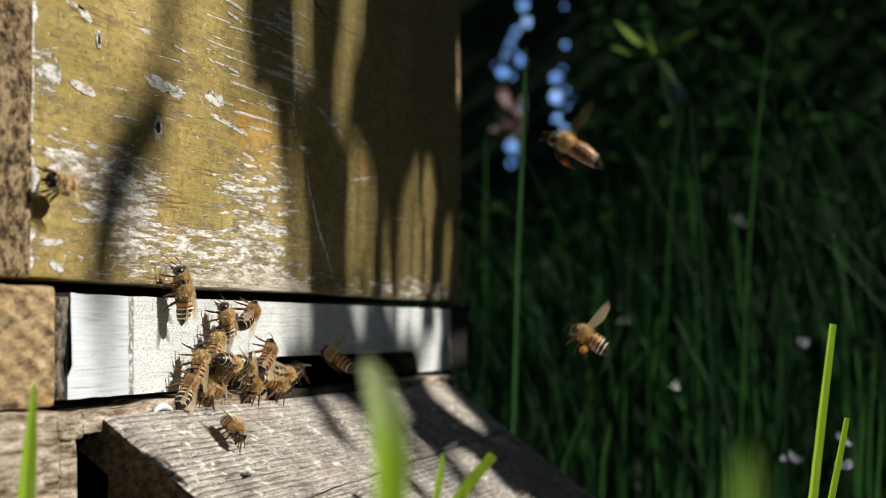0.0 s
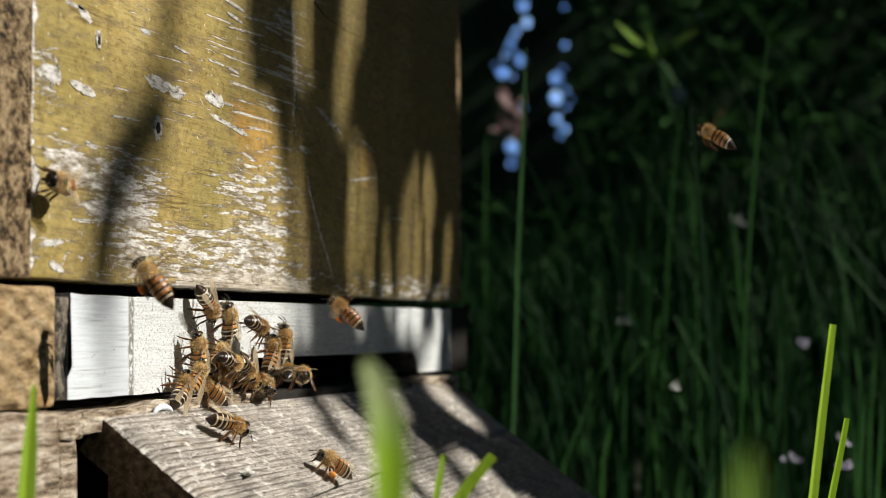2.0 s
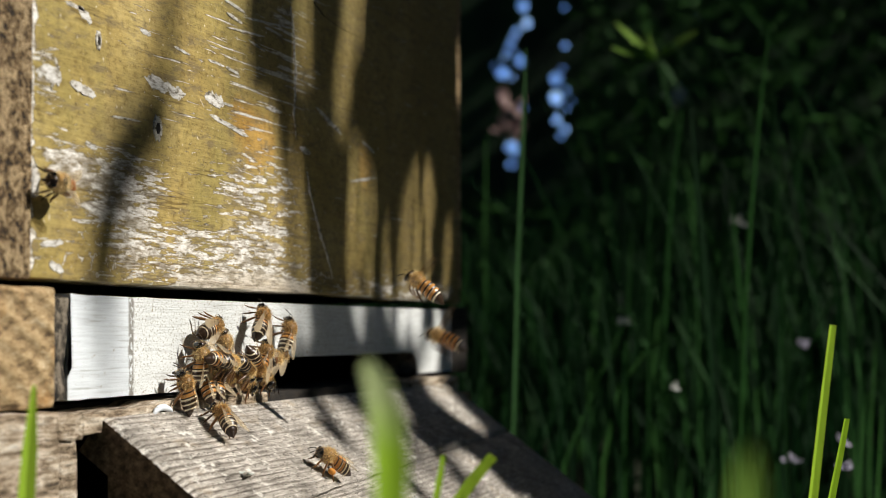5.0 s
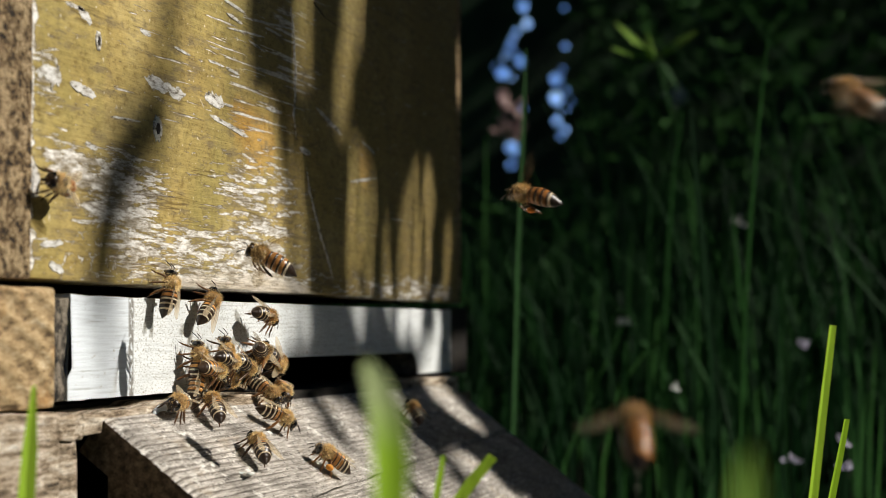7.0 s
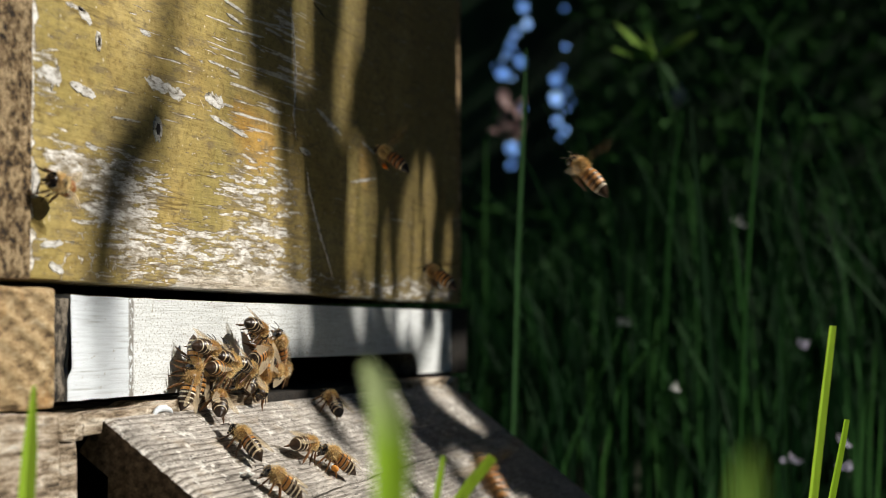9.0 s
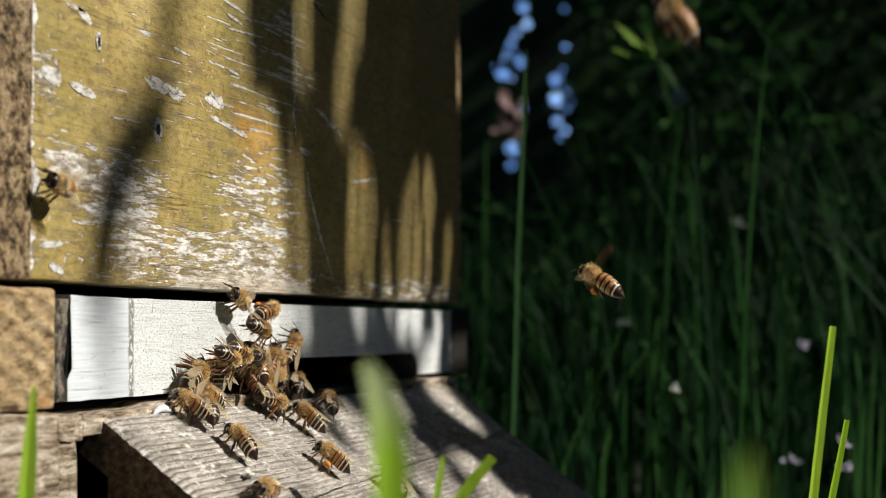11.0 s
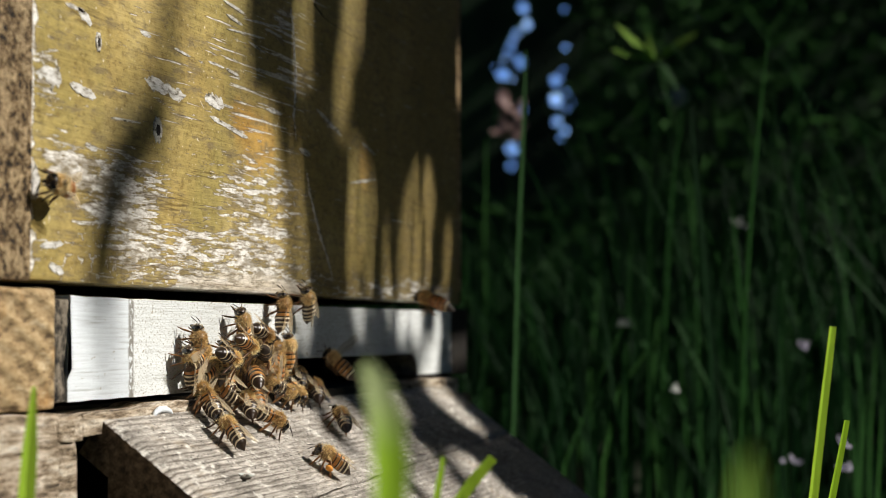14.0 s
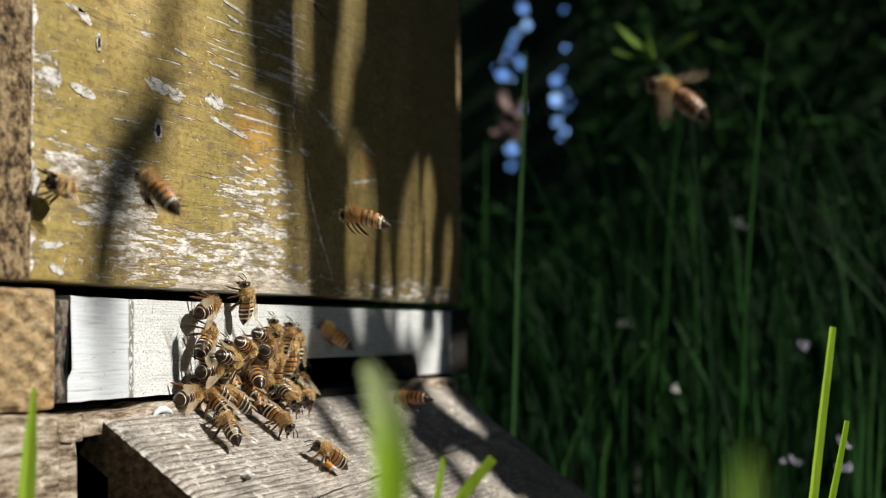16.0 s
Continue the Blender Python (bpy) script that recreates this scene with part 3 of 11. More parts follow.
curl([(0.1642, 0.1082), (0.1671, 0.0984), (0.1696, 0.0842), (0.1675, 0.0694), (0.1700, 0.0600)], 0.0030, PRIMER, "paint_curl", "lifted pale edge of split paint")
curl([(0.1882, 0.1138), (0.1999, 0.1102), (0.2160, 0.1088), (0.2432, 0.1084)], 0.0026, DARK_WOOD, "crack", "dark open crack in the board")


def knot(x, z, w, h):
    bm = bmesh.new()
    n = 16
    for s, y, m in ((0.95, -0.00035, 0), (0.42, -0.0005, 1)):
        ring = [(x + s * w / 2 * math.cos(math.tau * k / n), z + s * h / 2 * math.sin(math.tau * k / n) * (1 + 0.15 * math.sin(3 * k))) for k in range(n)]
        hi = [bm.verts.new((u, FRONT + y, v)) for u, v in ring]
        lo = [bm.verts.new((x + (u - x) * 1.1, FRONT + 0.0002, z + (v - z) * 1.1)) for u, v in ring]
        bm.faces.new(hi).material_index = m
        for k in range(n):
            bm.faces.new((lo[k], lo[(k + 1) % n], hi[(k + 1) % n], hi[k])).material_index = m
    part("knot", bm, [PRIMER, DARK_WOOD], upper, "small dark knot with a pale rim")


knot(0.0536, 0.0511, 0.0063, 0.0080)
knot(0.0150, 0.0718, 0.0034, 0.0056)

# ---- the landing ramp ----
SLOPE = radians(37)
OUT = Vector((0, -math.cos(SLOPE), -math.sin(SLOPE)))
LIFT = Vector((0, -math.sin(SLOPE), math.cos(SLOPE)))
HEAD = Vector((0, -0.0042, -0.0338))
landing = thing("landing_ramp", "silver-grey sloping wooden landing ramp below the entrance", "ramp")


def plank(x0, x1, v0, v1, label):
    bm = bmesh.new()
    n, k = 80, 44
    top, bot = [], []
    for i in range(n + 1):
        x = x0 + (x1 - x0) * i / n
        a, c = [], []
        for j in range(k + 1):
            near = v0 + (-0.0058 * (x - 0.18) / 0.17 if v0 > 0.02 else 0)
            far = v1 + (-0.0058 * (x - 0.18) / 0.17 if v1 < 0.1 else 0)
            v = near + (far - near) * j / k
            ridge = 0.00028 * noise.noise((x * 9, v * 420, 3)) + 0.0003 * noise.noise((x * 30, v * 900, 7))
            edge = -0.0007 if j in (0, k) or i in (0, n) else 0
            base = HEAD + Vector((x, 0, 0)) + OUT * (v + 0.0006 * noise.noise((x * 90, v, 1)) * (j in (0, k)))
            a.append(bm.verts.new(base + LIFT * (ridge + edge)))
            c.append(bm.verts.new(base - LIFT * 0.012))
        top.append(a)
        bot.append(c)
    for i in range(n):
        for j in range(k):
            bm.faces.new((top[i][j], top[i + 1][j], top[i + 1][j + 1], top[i][j + 1]))
    for i in range(n):
        for j in (0, k):
            bm.faces.new((top[i][j], top[i + 1][j], bot[i + 1][j], bot[i][j]))
        bm.faces.new((bot[i][0], bot[i + 1][0], bot[i + 1][k], bot[i][k]))
    # Plank ends take the darker brown, with side shade in the colour.
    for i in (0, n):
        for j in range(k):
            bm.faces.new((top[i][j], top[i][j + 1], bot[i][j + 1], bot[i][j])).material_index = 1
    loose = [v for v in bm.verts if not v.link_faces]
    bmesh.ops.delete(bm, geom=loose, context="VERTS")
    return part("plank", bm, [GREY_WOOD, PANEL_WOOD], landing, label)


plank(0.0108, 0.3560, 0.0, 0.0412, "grey ridged plank with pale lichen specks")
plank(0.0104, 0.3560, 0.0420, 0.2200, "grey ridged plank with pale lichen specks")
for x in (0.0125, 0.345):
    bm = bmesh.new()
    side = [HEAD - LIFT * 0.0124 + OUT * 0.004, HEAD - LIFT * 0.0124 + OUT * 0.21, Vector((0, HEAD.y + OUT.y * 0.21, -0.170)), Vector((0, -0.0052, -0.170)), Vector((0, -0.0052, -0.044))]
    a = [bm.verts.new(q + Vector((x, 0, 0))) for q in side]
    b = [bm.verts.new(q + Vector((x + 0.010, 0, 0))) for q in side]
    bm.faces.new(a), bm.faces.new(b)
    for i in range(5):
        bm.faces.new((a[i], a[(i + 1) % 5], b[(i + 1) % 5], b[i]))
    part("side_panel", bm, PANEL_WOOD, landing, "brown side board of the ramp, shade put into its dark colour")

# ---- ground, grass and plants ----
GROUND = -0.170
bm = bmesh.new()
n = 40
steps = [-1 + 2 * i / n for i in range(n + 1)]
grid = [[bm.verts.new((math.copysign(abs(a) ** 4 * 300, a) + 0.3, math.copysign(abs(b) ** 4 * 300, b) + 0.2, GROUND - 0.002)) for b in steps] for a in steps]
for i in range(n):
    for j in range(n):
        bm.faces.new((grid[i][j], grid[i + 1][j], grid[i + 1][j + 1], grid[i][j + 1]))
tagged(part("ground", bm, EARTH), "damp dark soil of a meadow under grass", "ground", kind="structure")


def grass_blade(pts, widths, mat=None):
    base = Vector(pts[0])
    ob = part("grass_blade", blade(bmesh.new(), [Vector(q) - base for q in pts], [w * 1.2 for w in widths], (0.79, -0.62, 0), 0.18), mat or FRESH, None)
    ob.location = base
    return tagged(ob, "fresh bright green grass blade beside the hive" if mat in (None, PALE_TIP) else "green grass blade among the meadow, brightness put into its colour", "grass", "grass blades near the hive")


grass_blade([(-0.0842, -0.0303, -0.1720), (-0.0856, -0.0353, -0.0494), (-0.0859, -0.0363, -0.0370), (-0.0863, -0.0375, -0.0222)], (0.0034, 0.0034, 0.0030, 0.0008))
grass_blade([(-0.2226, -0.1642, -0.1720), (-0.2256, -0.1652, -0.0349), (-0.2259, -0.1653, -0.0272), (-0.2263, -0.1649, -0.0216), (-0.2268, -0.1639, -0.0174), (-0.2274, -0.1626, -0.0144)], (0.0042, 0.0042, 0.0042, 0.0040, 0.0034, 0.0014), PALE_TIP)
grass_blade([(-0.0512, -0.1072, -0.1720), (-0.0508, -0.1185, -0.0507), (-0.0507, -0.1197, -0.0443), (-0.0507, -0.1207, -0.0386)], (0.0015, 0.0015, 0.0015, 0.0010))
grass_blade([(-0.0393, -0.0763, -0.1720), (-0.0303, -0.1168, -0.0527), (-0.0293, -0.1214, -0.0460), (-0.0281, -0.1263, -0.0401)], (0.0032, 0.0032, 0.0034, 0.0030))
grass_blade([(0.0762, -0.1849, -0.1720), (0.0755, -0.1917, -0.0609), (0.0752, -0.1948, -0.0355), (0.0749, -0.1982, -0.0091)], (0.0033, 0.0033, 0.0030, 0.0024))
grass_blade([(0.1583, -0.1773, -0.1720), (0.1590, -0.1904, -0.0689), (0.1592, -0.1935, -0.0542), (0.1593, -0.1964, -0.0394)], (0.0030, 0.0030, 0.0028, 0.0023))
grass_blade([(-0.2818, -0.2120, -0.1720), (-0.2842, -0.2159, -0.0259), (-0.2843, -0.2160, -0.0235), (-0.2843, -0.2163, -0.0209)], (0.0026, 0.0026, 0.0024, 0.0008), YELLOW_LEAF)
grass_blade([(0.5116, 0.0064, -0.1720), (0.5104, 0.0051, -0.1074), (0.5075, 0.0017, -0.0273), (0.5053, -0.0007, 0.0344), (0.5034, -0.0040, 0.0929), (0.5016, -0.0063, 0.1437)], (0.0026, 0.0026, 0.0026, 0.0024, 0.0020, 0.0008), FOLIAGE)
grass_blade([(0.6241, -0.0922, -0.1720), (0.6227, -0.0919, -0.1157), (0.6182, -0.0907, -0.0289), (0.6137, -0.0866, 0.0378), (0.6104, -0.0829, 0.0845), (0.6078, -0.0802, 0.1212)], (0.0036, 0.0036, 0.0036, 0.0030, 0.0026, 0.0012), GRASS)
# Blades that look sunlit through their lighter green.
for _pts in ([(0.695, 0.024, -0.172), (0.695, 0.016, -0.095), (0.698, -0.003, -0.048), (0.701, -0.022, -0.005)],
             [(0.753, 0.005, -0.172), (0.751, 0.002, -0.099), (0.752, -0.009, -0.049), (0.756, -0.030, -0.019), (0.763, -0.053, -0.010), (0.768, -0.070, -0.015)],
             [(0.874, -0.048, -0.172), (0.869, -0.047, -0.081), (0.863, -0.046, 0.018), (0.858, -0.045, 0.100)],
             [(1.008, -0.151, -0.172), (1.001, -0.144, -0.069), (0.997, -0.143, 0.011), (0.994, -0.146, 0.078)],
             [(0.833, -0.088, -0.172), (0.830, -0.093, -0.078), (0.825, -0.090, 0.001)],
             [(1.120, 0.182, -0.172), (1.115, 0.180, -0.067), (1.108, 0.180, 0.070), (1.104, 0.177, 0.167)],
             [(1.042, 0.090, -0.172), (1.042, 0.072, -0.063), (1.039, 0.059, 0.070), (1.043, 0.033, 0.151)],
             [(0.866, -0.022, -0.172), (0.858, -0.012, -0.065), (0.856, -0.019, 0.001), (0.862, -0.045, 0.039)],
             [(0.629, -0.097, -0.172), (0.625, -0.097, -0.121), (0.623, -0.096, -0.091), (0.622, -0.095, -0.071)],
             [(0.580, -0.110, -0.172), (0.576, -0.109, -0.123), (0.574, -0.107, -0.094), (0.573, -0.106, -0.075)],
             [(0.682, -0.097, -0.172), (0.677, -0.098, -0.130), (0.676, -0.097, -0.098), (0.675, -0.097, -0.077)],
             [(0.582, -0.116, -0.172), (0.578, -0.115, -0.127), (0.576, -0.114, -0.099), (0.575, -0.113, -0.080)],
             [(0.629, -0.096, -0.172), (0.625, -0.095, -0.136), (0.623, -0.093, -0.106), (0.621, -0.092, -0.086)],
             [(0.701, -0.170, -0.172), (0.696, -0.171, -0.081), (0.695, -0.171, -0.049), (0.694, -0.171, -0.028)],
             [(0.597, -0.172, -0.172), (0.594, -0.176, -0.094), (0.594, -0.178, -0.065), (0.593, -0.180, -0.046)],
             [(0.753, -0.171, -0.172), (0.749, -0.174, -0.073), (0.748, -0.177, -0.040), (0.748, -0.178, -0.018)],
             [(0.652, -0.180, -0.172), (0.649, -0.183, -0.104), (0.648, -0.185, -0.074), (0.647, -0.186, -0.054)],
             [(0.578, -0.177, -0.172), (0.574, -0.176, -0.111), (0.573, -0.175, -0.083), (0.571, -0.175, -0.064)]):
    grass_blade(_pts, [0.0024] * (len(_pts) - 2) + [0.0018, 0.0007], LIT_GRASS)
SWAY_BASE = Vector((-0.1296, -0.0973, -0.1720))
SWAY_PATH = [(0.0000, 0.0000, 0.0000), (-0.0013, 0.0029, 0.1221), (-0.0025, 0.0058, 0.1305), (-0.0058, 0.0140, 0.1494), (-0.0087, 0.0214, 0.1631), (-0.0115, 0.0293, 0.1736), (-0.0136, 0.0352, 0.1815), (-0.0157, 0.0411, 0.1883)]
sway = part("grass_blade", blade(bmesh.new(), SWAY_PATH, (0.005, 0.005, 0.0052, 0.0052, 0.005, 0.0045, 0.003, 0.0006), (0.28, -0.96, 0), 0.18), LIT_GRASS)
tagged(sway, "long green grass blade swaying across the hive", "grass", "grass blades near the hive")


def meadow(name, label, count, near, far, t0, t1, tall, seed, mat, wide=(0.003, 0.006)):
    rnd = random.Random(seed)
    bm = bmesh.new()
    for _ in range(count):
        d = near + (far - near) * rnd.random() ** 0.8
        t = t0 + (t1 - t0) * rnd.random()
        x, y = EYE.x + d, EYE.y + d * t
        if x < 0.46 and y > -0.05:
            continue
        h = tall[0] + (tall[1] - tall[0]) * rnd.random() ** 1.4
        if 0.195 < t < 0.295:
            h = min(h, 0.15 + 0.085 * d)
        a, lean = rnd.random() * math.tau, h * (0.08 + 0.5 * rnd.random() ** 2.2)
        droop = h * 0.3 * rnd.random() ** 2
        w = wide[0] + (wide[1] - wide[0]) * rnd.random()
        pts, ws = [], []
        for k in range(7):
            s = k / 6
            pts.append((x + math.cos(a) * lean * s * s, y + math.sin(a) * lean * s * s, GROUND - 0.002 + h * s - droop * s ** 4))
            ws.append(w * (1 - s ** 2.5) + 0.0004)
        blade(bm, pts, ws, (math.cos(a + 1.2), math.sin(a + 1.2), 0), 0.2)
    return tagged(part(name, bm, mat), label, "grass", kind="stuff")


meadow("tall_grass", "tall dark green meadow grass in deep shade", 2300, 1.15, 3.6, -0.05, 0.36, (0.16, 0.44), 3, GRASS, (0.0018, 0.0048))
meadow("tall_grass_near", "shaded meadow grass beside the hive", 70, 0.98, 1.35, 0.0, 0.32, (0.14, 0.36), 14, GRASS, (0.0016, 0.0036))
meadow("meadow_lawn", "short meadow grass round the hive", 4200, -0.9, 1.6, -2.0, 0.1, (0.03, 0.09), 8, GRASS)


def leaf_cloud(name, label, category, count, place, size, seed, mat, broad=0.24):
    """A mass of separate pointed leaves, each with a fold."""
    rnd = random.Random(seed)
    verts, faces = [], []
    for _ in range(count):
        p = place(rnd)
        if p is None:
            continue
        s = size * (0.55 + 0.8 * rnd.random())
        turn = Euler((rnd.uniform(-1, 1), rnd.uniform(-1, 1), rnd.random() * math.tau)).to_matrix()
        k = len(verts)
        for u, v, w in ((0, 0, 0), (0.4, broad, 0.05), (1, 0, -0.06), (0.4, -broad, 0.05), (0.45, 0, -0.03)):
            verts.append(p + s * (turn @ Vector((u, v, w))))
        faces += [(k, k + 4, k + 1), (k + 1, k + 4, k + 2), (k, k + 3, k + 4), (k + 3, k + 2, k + 4)]
    me = bpy.data.meshes.new(name)
    me.from_pydata(verts, [], faces)
    me.materials.append(mat)
    return tagged(new(name, me), label, category, kind="stuff")


def far_bush(rnd):
    d = 2.6 + 2.6 * rnd.random()
    t = -0.06 + 0.46 * rnd.random()
    z = GROUND + 1.5 * rnd.random()
    up = (z - EYE.z) / d
    if 0.212 < t < 0.290 and up > 0.075:
        return None
    if noise.noise((t * 30, up * 30, d * 2)) < -0.18:
        return None
    return Vector((EYE.x + d, EYE.y + d * t, z))


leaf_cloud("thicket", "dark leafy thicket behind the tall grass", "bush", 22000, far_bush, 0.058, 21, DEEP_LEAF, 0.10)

# The far edge of the wood: a dark screen of trees with small gaps of sky.
GAPS = [(0.404, 1.234, 0.022), (0.424, 1.148, 0.019), (0.346, 1.056, 0.013), (0.312, 0.976, 0.010), (0.395, 0.953, 0.021), (0.303, 0.896, 0.027), (0.406, 0.718, 0.010), (0.346, 0.524, 0.026), (0.343, 0.432, 0.016), (0.613, 1.228, 0.010), (0.618, 1.033, 0.011), (0.572, 0.862, 0.025), (0.627, 0.804, 0.010), (0.570, 0.770, 0.026), (0.627, 0.718, 0.009), (0.572, 0.655, 0.018), (0.618, 0.610, 0.014), (1.291, 1.162, 0.008), (0.607, 0.919, 0.008), (0.372, 1.102, 0.014), (0.263, 0.930, 0.008), (0.349, 0.873, 0.009), (0.653, 0.758, 0.007), (0.590, 0.690, 0.006), (0.363, 0.999, 0.009), (0.329, 1.022, 0.012), (0.595, 0.575, 0.010), (0.361, 0.478, 0.007)]


def woodland():
    m = aim(0.0) @ Matrix.Translation((0, 0, -9.0))
    bm = bmesh.new()
    rim = [bm.verts.new(m @ Vector(q)) for q in ((-7, -3, 0), (9, -3, 0), (9, 4.5, 0), (-7, 4.5, 0))]
    edges = [bm.edges.new((rim[i], rim[(i + 1) % 4])) for i in range(4)]
    rnd = random.Random(4)
    for x, y, r in GAPS:
        ring = [bm.verts.new(m @ Vector((x + 1.06 * r * (0.8 + 0.4 * rnd.random()) * math.cos(k * math.tau / 9), y + 1.06 * r * (0.8 + 0.4 * rnd.random()) * math.sin(k * math.tau / 9), 0))) for k in range(9)]
        edges += [bm.edges.new((ring[k], ring[(k + 1) % 9])) for k in range(9)]
    bmesh.ops.triangle_fill(bm, use_beauty=True, edges=edges)
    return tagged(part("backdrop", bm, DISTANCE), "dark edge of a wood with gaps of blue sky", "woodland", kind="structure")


woodland()
SKY_GLOW, _nt, _b = material("open_sky", 1.0, (0, 0, 0))
_nt.links.new(ramp_of(_nt, grain(_nt, (12, 12, 14), 3), [(0.32, (0.03, 0.07, 0.18)), (0.5, (0.18, 0.38, 0.85)), (0.68, (0.50, 0.74, 1.0))]), _b.inputs["Emission Color"])
_b.inputs["Emission Strength"].default_value = 1.75
bm = bmesh.new()
_m = aim(0.0) @ Matrix.Translation((0, 0, -9.6))
bm.faces.new([bm.verts.new(_m @ Vector(q)) for q in ((0.1, 0.2, 0), (1.7, 0.2, 0), (1.7, 1.6, 0), (0.1, 1.6, 0))])
tagged(part("backdrop_sky", bm, SKY_GLOW), "clear blue sky beyond the trees", "sky", kind="structure")


# ---- shade: an added hedge and shrub, unseen beside the camera's line ----
# Places in the meadow kept in the sun by gaps carved in the added hedge.
SUNNY = [(Vector((1.193, 0.038, 0.246)), 0.16), (Vector((2.365, 0.472, 0.334)), 0.20), (Vector((0.786, -0.120, -0.083)), 0.27), (Vector((1.106, -0.152, -0.040)), 0.24), (Vector((0.751, -0.013, -0.005)), 0.22), (Vector((0.662, -0.060, -0.046)), 0.10), (Vector((1.584, -0.016, 0.033)), 0.15), (Vector((2.218, -0.089, 0.311)), 0.24), (Vector((0.594, -0.179, -0.078)), 0.26)]


# Unseen hedge, placed so that its shade covers the meadow.
def tall_hedge(rnd):
    x = 0.92 + 8.2 * rnd.random() ** 1.3
    z = GROUND + 4.6 * rnd.random()
    p = Vector((x + 0.12 * rnd.gauss(0, 1) * 0.5, -1.05 - 0.5 * rnd.random(), z))
    for spot, radius in SUNNY:
        off = p - spot
        if (off - SUN * off.dot(SUN)).length < radius:
            return None
    return p


leaf_cloud("hedge", "unseen tall dense green hedge added to shade the meadow", "hedge", 12500, tall_hedge, 0.19, 33, FOLIAGE)



# Another unseen hedge, added to keep sky light off the hive.
def far_hedge(rnd):
    return Vector((-7 + 8.5 * rnd.random(), -3.3 - 0.6 * rnd.random(), GROUND + 1.85 * rnd.random()))


leaf_cloud("far_hedge", "unseen dense green hedge added across the lawn to block sky light", "hedge", 6500, far_hedge, 0.2, 35, FOLIAGE)

# Unseen added tree against sky light: trunk behind the hive, low crown overhead.
tree = thing("tree", "unseen broad tree, its low dense crown added to block sky light", "tree", at=(0.25, 1.15, GROUND))
bm = tube(bmesh.new(), [(0, 0, -0.02), (0.02, 0.02, 0.8), (-0.02, 0, 1.7), (0, 0.05, 2.6), (0.1, 0, 3.6)], [0.14, 0.11, 0.10, 0.08, 0.03], 12)
for _k in range(7):
    _a = _k * 0.9
    tube(bm, [(0, 0.02, 1.9 + 0.12 * _k), (math.cos(_a) * 0.8, math.sin(_a) * 0.8, 2.4 + 0.1 * _k), (math.cos(_a) * 2.0, math.sin(_a) * 2.0, 2.75 + 0.06 * _k)], [0.05, 0.035, 0.012], 7)
part("trunk", bm, BARK, tree, "dark rough bark")


def overhead(rnd):
    while True:
        x, y = rnd.uniform(-4.2, 6.5), rnd.uniform(-2.15, 4.5)
        if ((x - 1.1) / 5.4) ** 2 + ((y - 1.2) / 3.4) ** 2 < 1 + 0.12 * noise.noise((x, y, 0)):
            return Vector((x, y, 2.45 + 0.9 * rnd.random() + 0.25 * noise.noise((x * 0.7, y * 0.7, 3)))) - tree.location


_crown = leaf_cloud("crown", "dense green crown of broad leaves", "", 15000, overhead, 0.2, 39, FOLIAGE)
_crown.parent = tree
del _crown["kind"], _crown["label"]

# Unseen shrub: each leaf is shaped and placed for the shadow it throws.
shrub = thing("shrub", "unseen shrub, its long hanging leaves shaped to shade the hive", "shrub")


def hanging_leaf(distance, rows):
    """A ragged long leaf, hung towards the sun; rows of (x, z, width) in millimetres run down it as its shade falls on the hive."""
    bm = bmesh.new()
    pts, widths = [], []
    for (x, z, w), (x2, z2, w2) in zip(rows, rows[1:]):
        steps = max(2, int(abs(z2 - z) / 5))
        for k in range(steps + ((x2, z2) == rows[-1][:2])):
            u = k / steps
            zz = z + (z2 - z) * u
            wob = noise.noise((x * 0.3, zz * 0.06, distance)) + 0.6 * noise.noise((x * 0.3, zz * 0.2, 4))
            pts.append(Vector(((x + (x2 - x) * u + 0.9 * wob) / 1000, 0, zz / 1000)) - SUN * distance)
            widths.append((w + (w2 - w) * u) * (1 + 0.16 * noise.noise((x, zz * 0.17, 8))) / 1000)
    across = [[bm.verts.new(q + Vector((s * w / 2, 0.05 * w * (s == 0), 0))) for s in (-1, 0, 1)] for q, w in zip(pts, widths)]
    for a, c in zip(across, across[1:]):
        for k in (0, 1):
            bm.faces.new((a[k], a[k + 1], c[k + 1], c[k]))
    part("leaf", bm, FOLIAGE, shrub)


hanging_leaf(1.7, [(148, 125, 47), (148, 114, 47), (148, 100, 48), (148, 90, 48), (148, 77, 46), (154, 68, 51)])
hanging_leaf(1.7, [(203, 134, 41), (202, 125, 40), (202, 106, 36), (202, 100, 32), (200, 92, 30), (197, 79, 31), (195, 74, 33)])
hanging_leaf(1.7, [(170, 80, 82), (171, 71, 83), (193, 65, 63), (196, 61, 57)])
hanging_leaf(1.7, [(199, 68, 62), (201, 62, 67), (203, 53, 54), (202, 47, 50), (202, 31, 46), (204, 18, 48), (205, 5, 51), (212, -5, 55), (215, -13, 57), (218, -22, 52), (218, -23, 52)])
hanging_leaf(1.7, [(153, 69, 14), (155, 62, 10), (156, 48, 6), (156, 40, 1)])
hanging_leaf(1.7, [(278, 150, 56), (278, 139, 56), (275, 120, 60), (274, 110, 63), (269, 95, 72), (267, 81, 76), (266, 68, 79)])
hanging_leaf(1.7, [(265, 79, 80), (265, 70, 80), (273, 64, 67), (280, 58, 54), (280, 47, 40), (277, 35, 37), (277, 33, 38)])
hanging_leaf(1.2, [(344, 177, 88), (344, 150, 88), (344, 124, 88), (344, 105, 88), (344, 87, 88), (344, 77, 88), (344, 64, 88)])
hanging_leaf(1.2, [(415, 177, 56), (415, 150, 56), (415, 133, 56)])
hanging_leaf(1.2, [(415, 106, 56), (415, 87, 56), (415, 64, 56)])
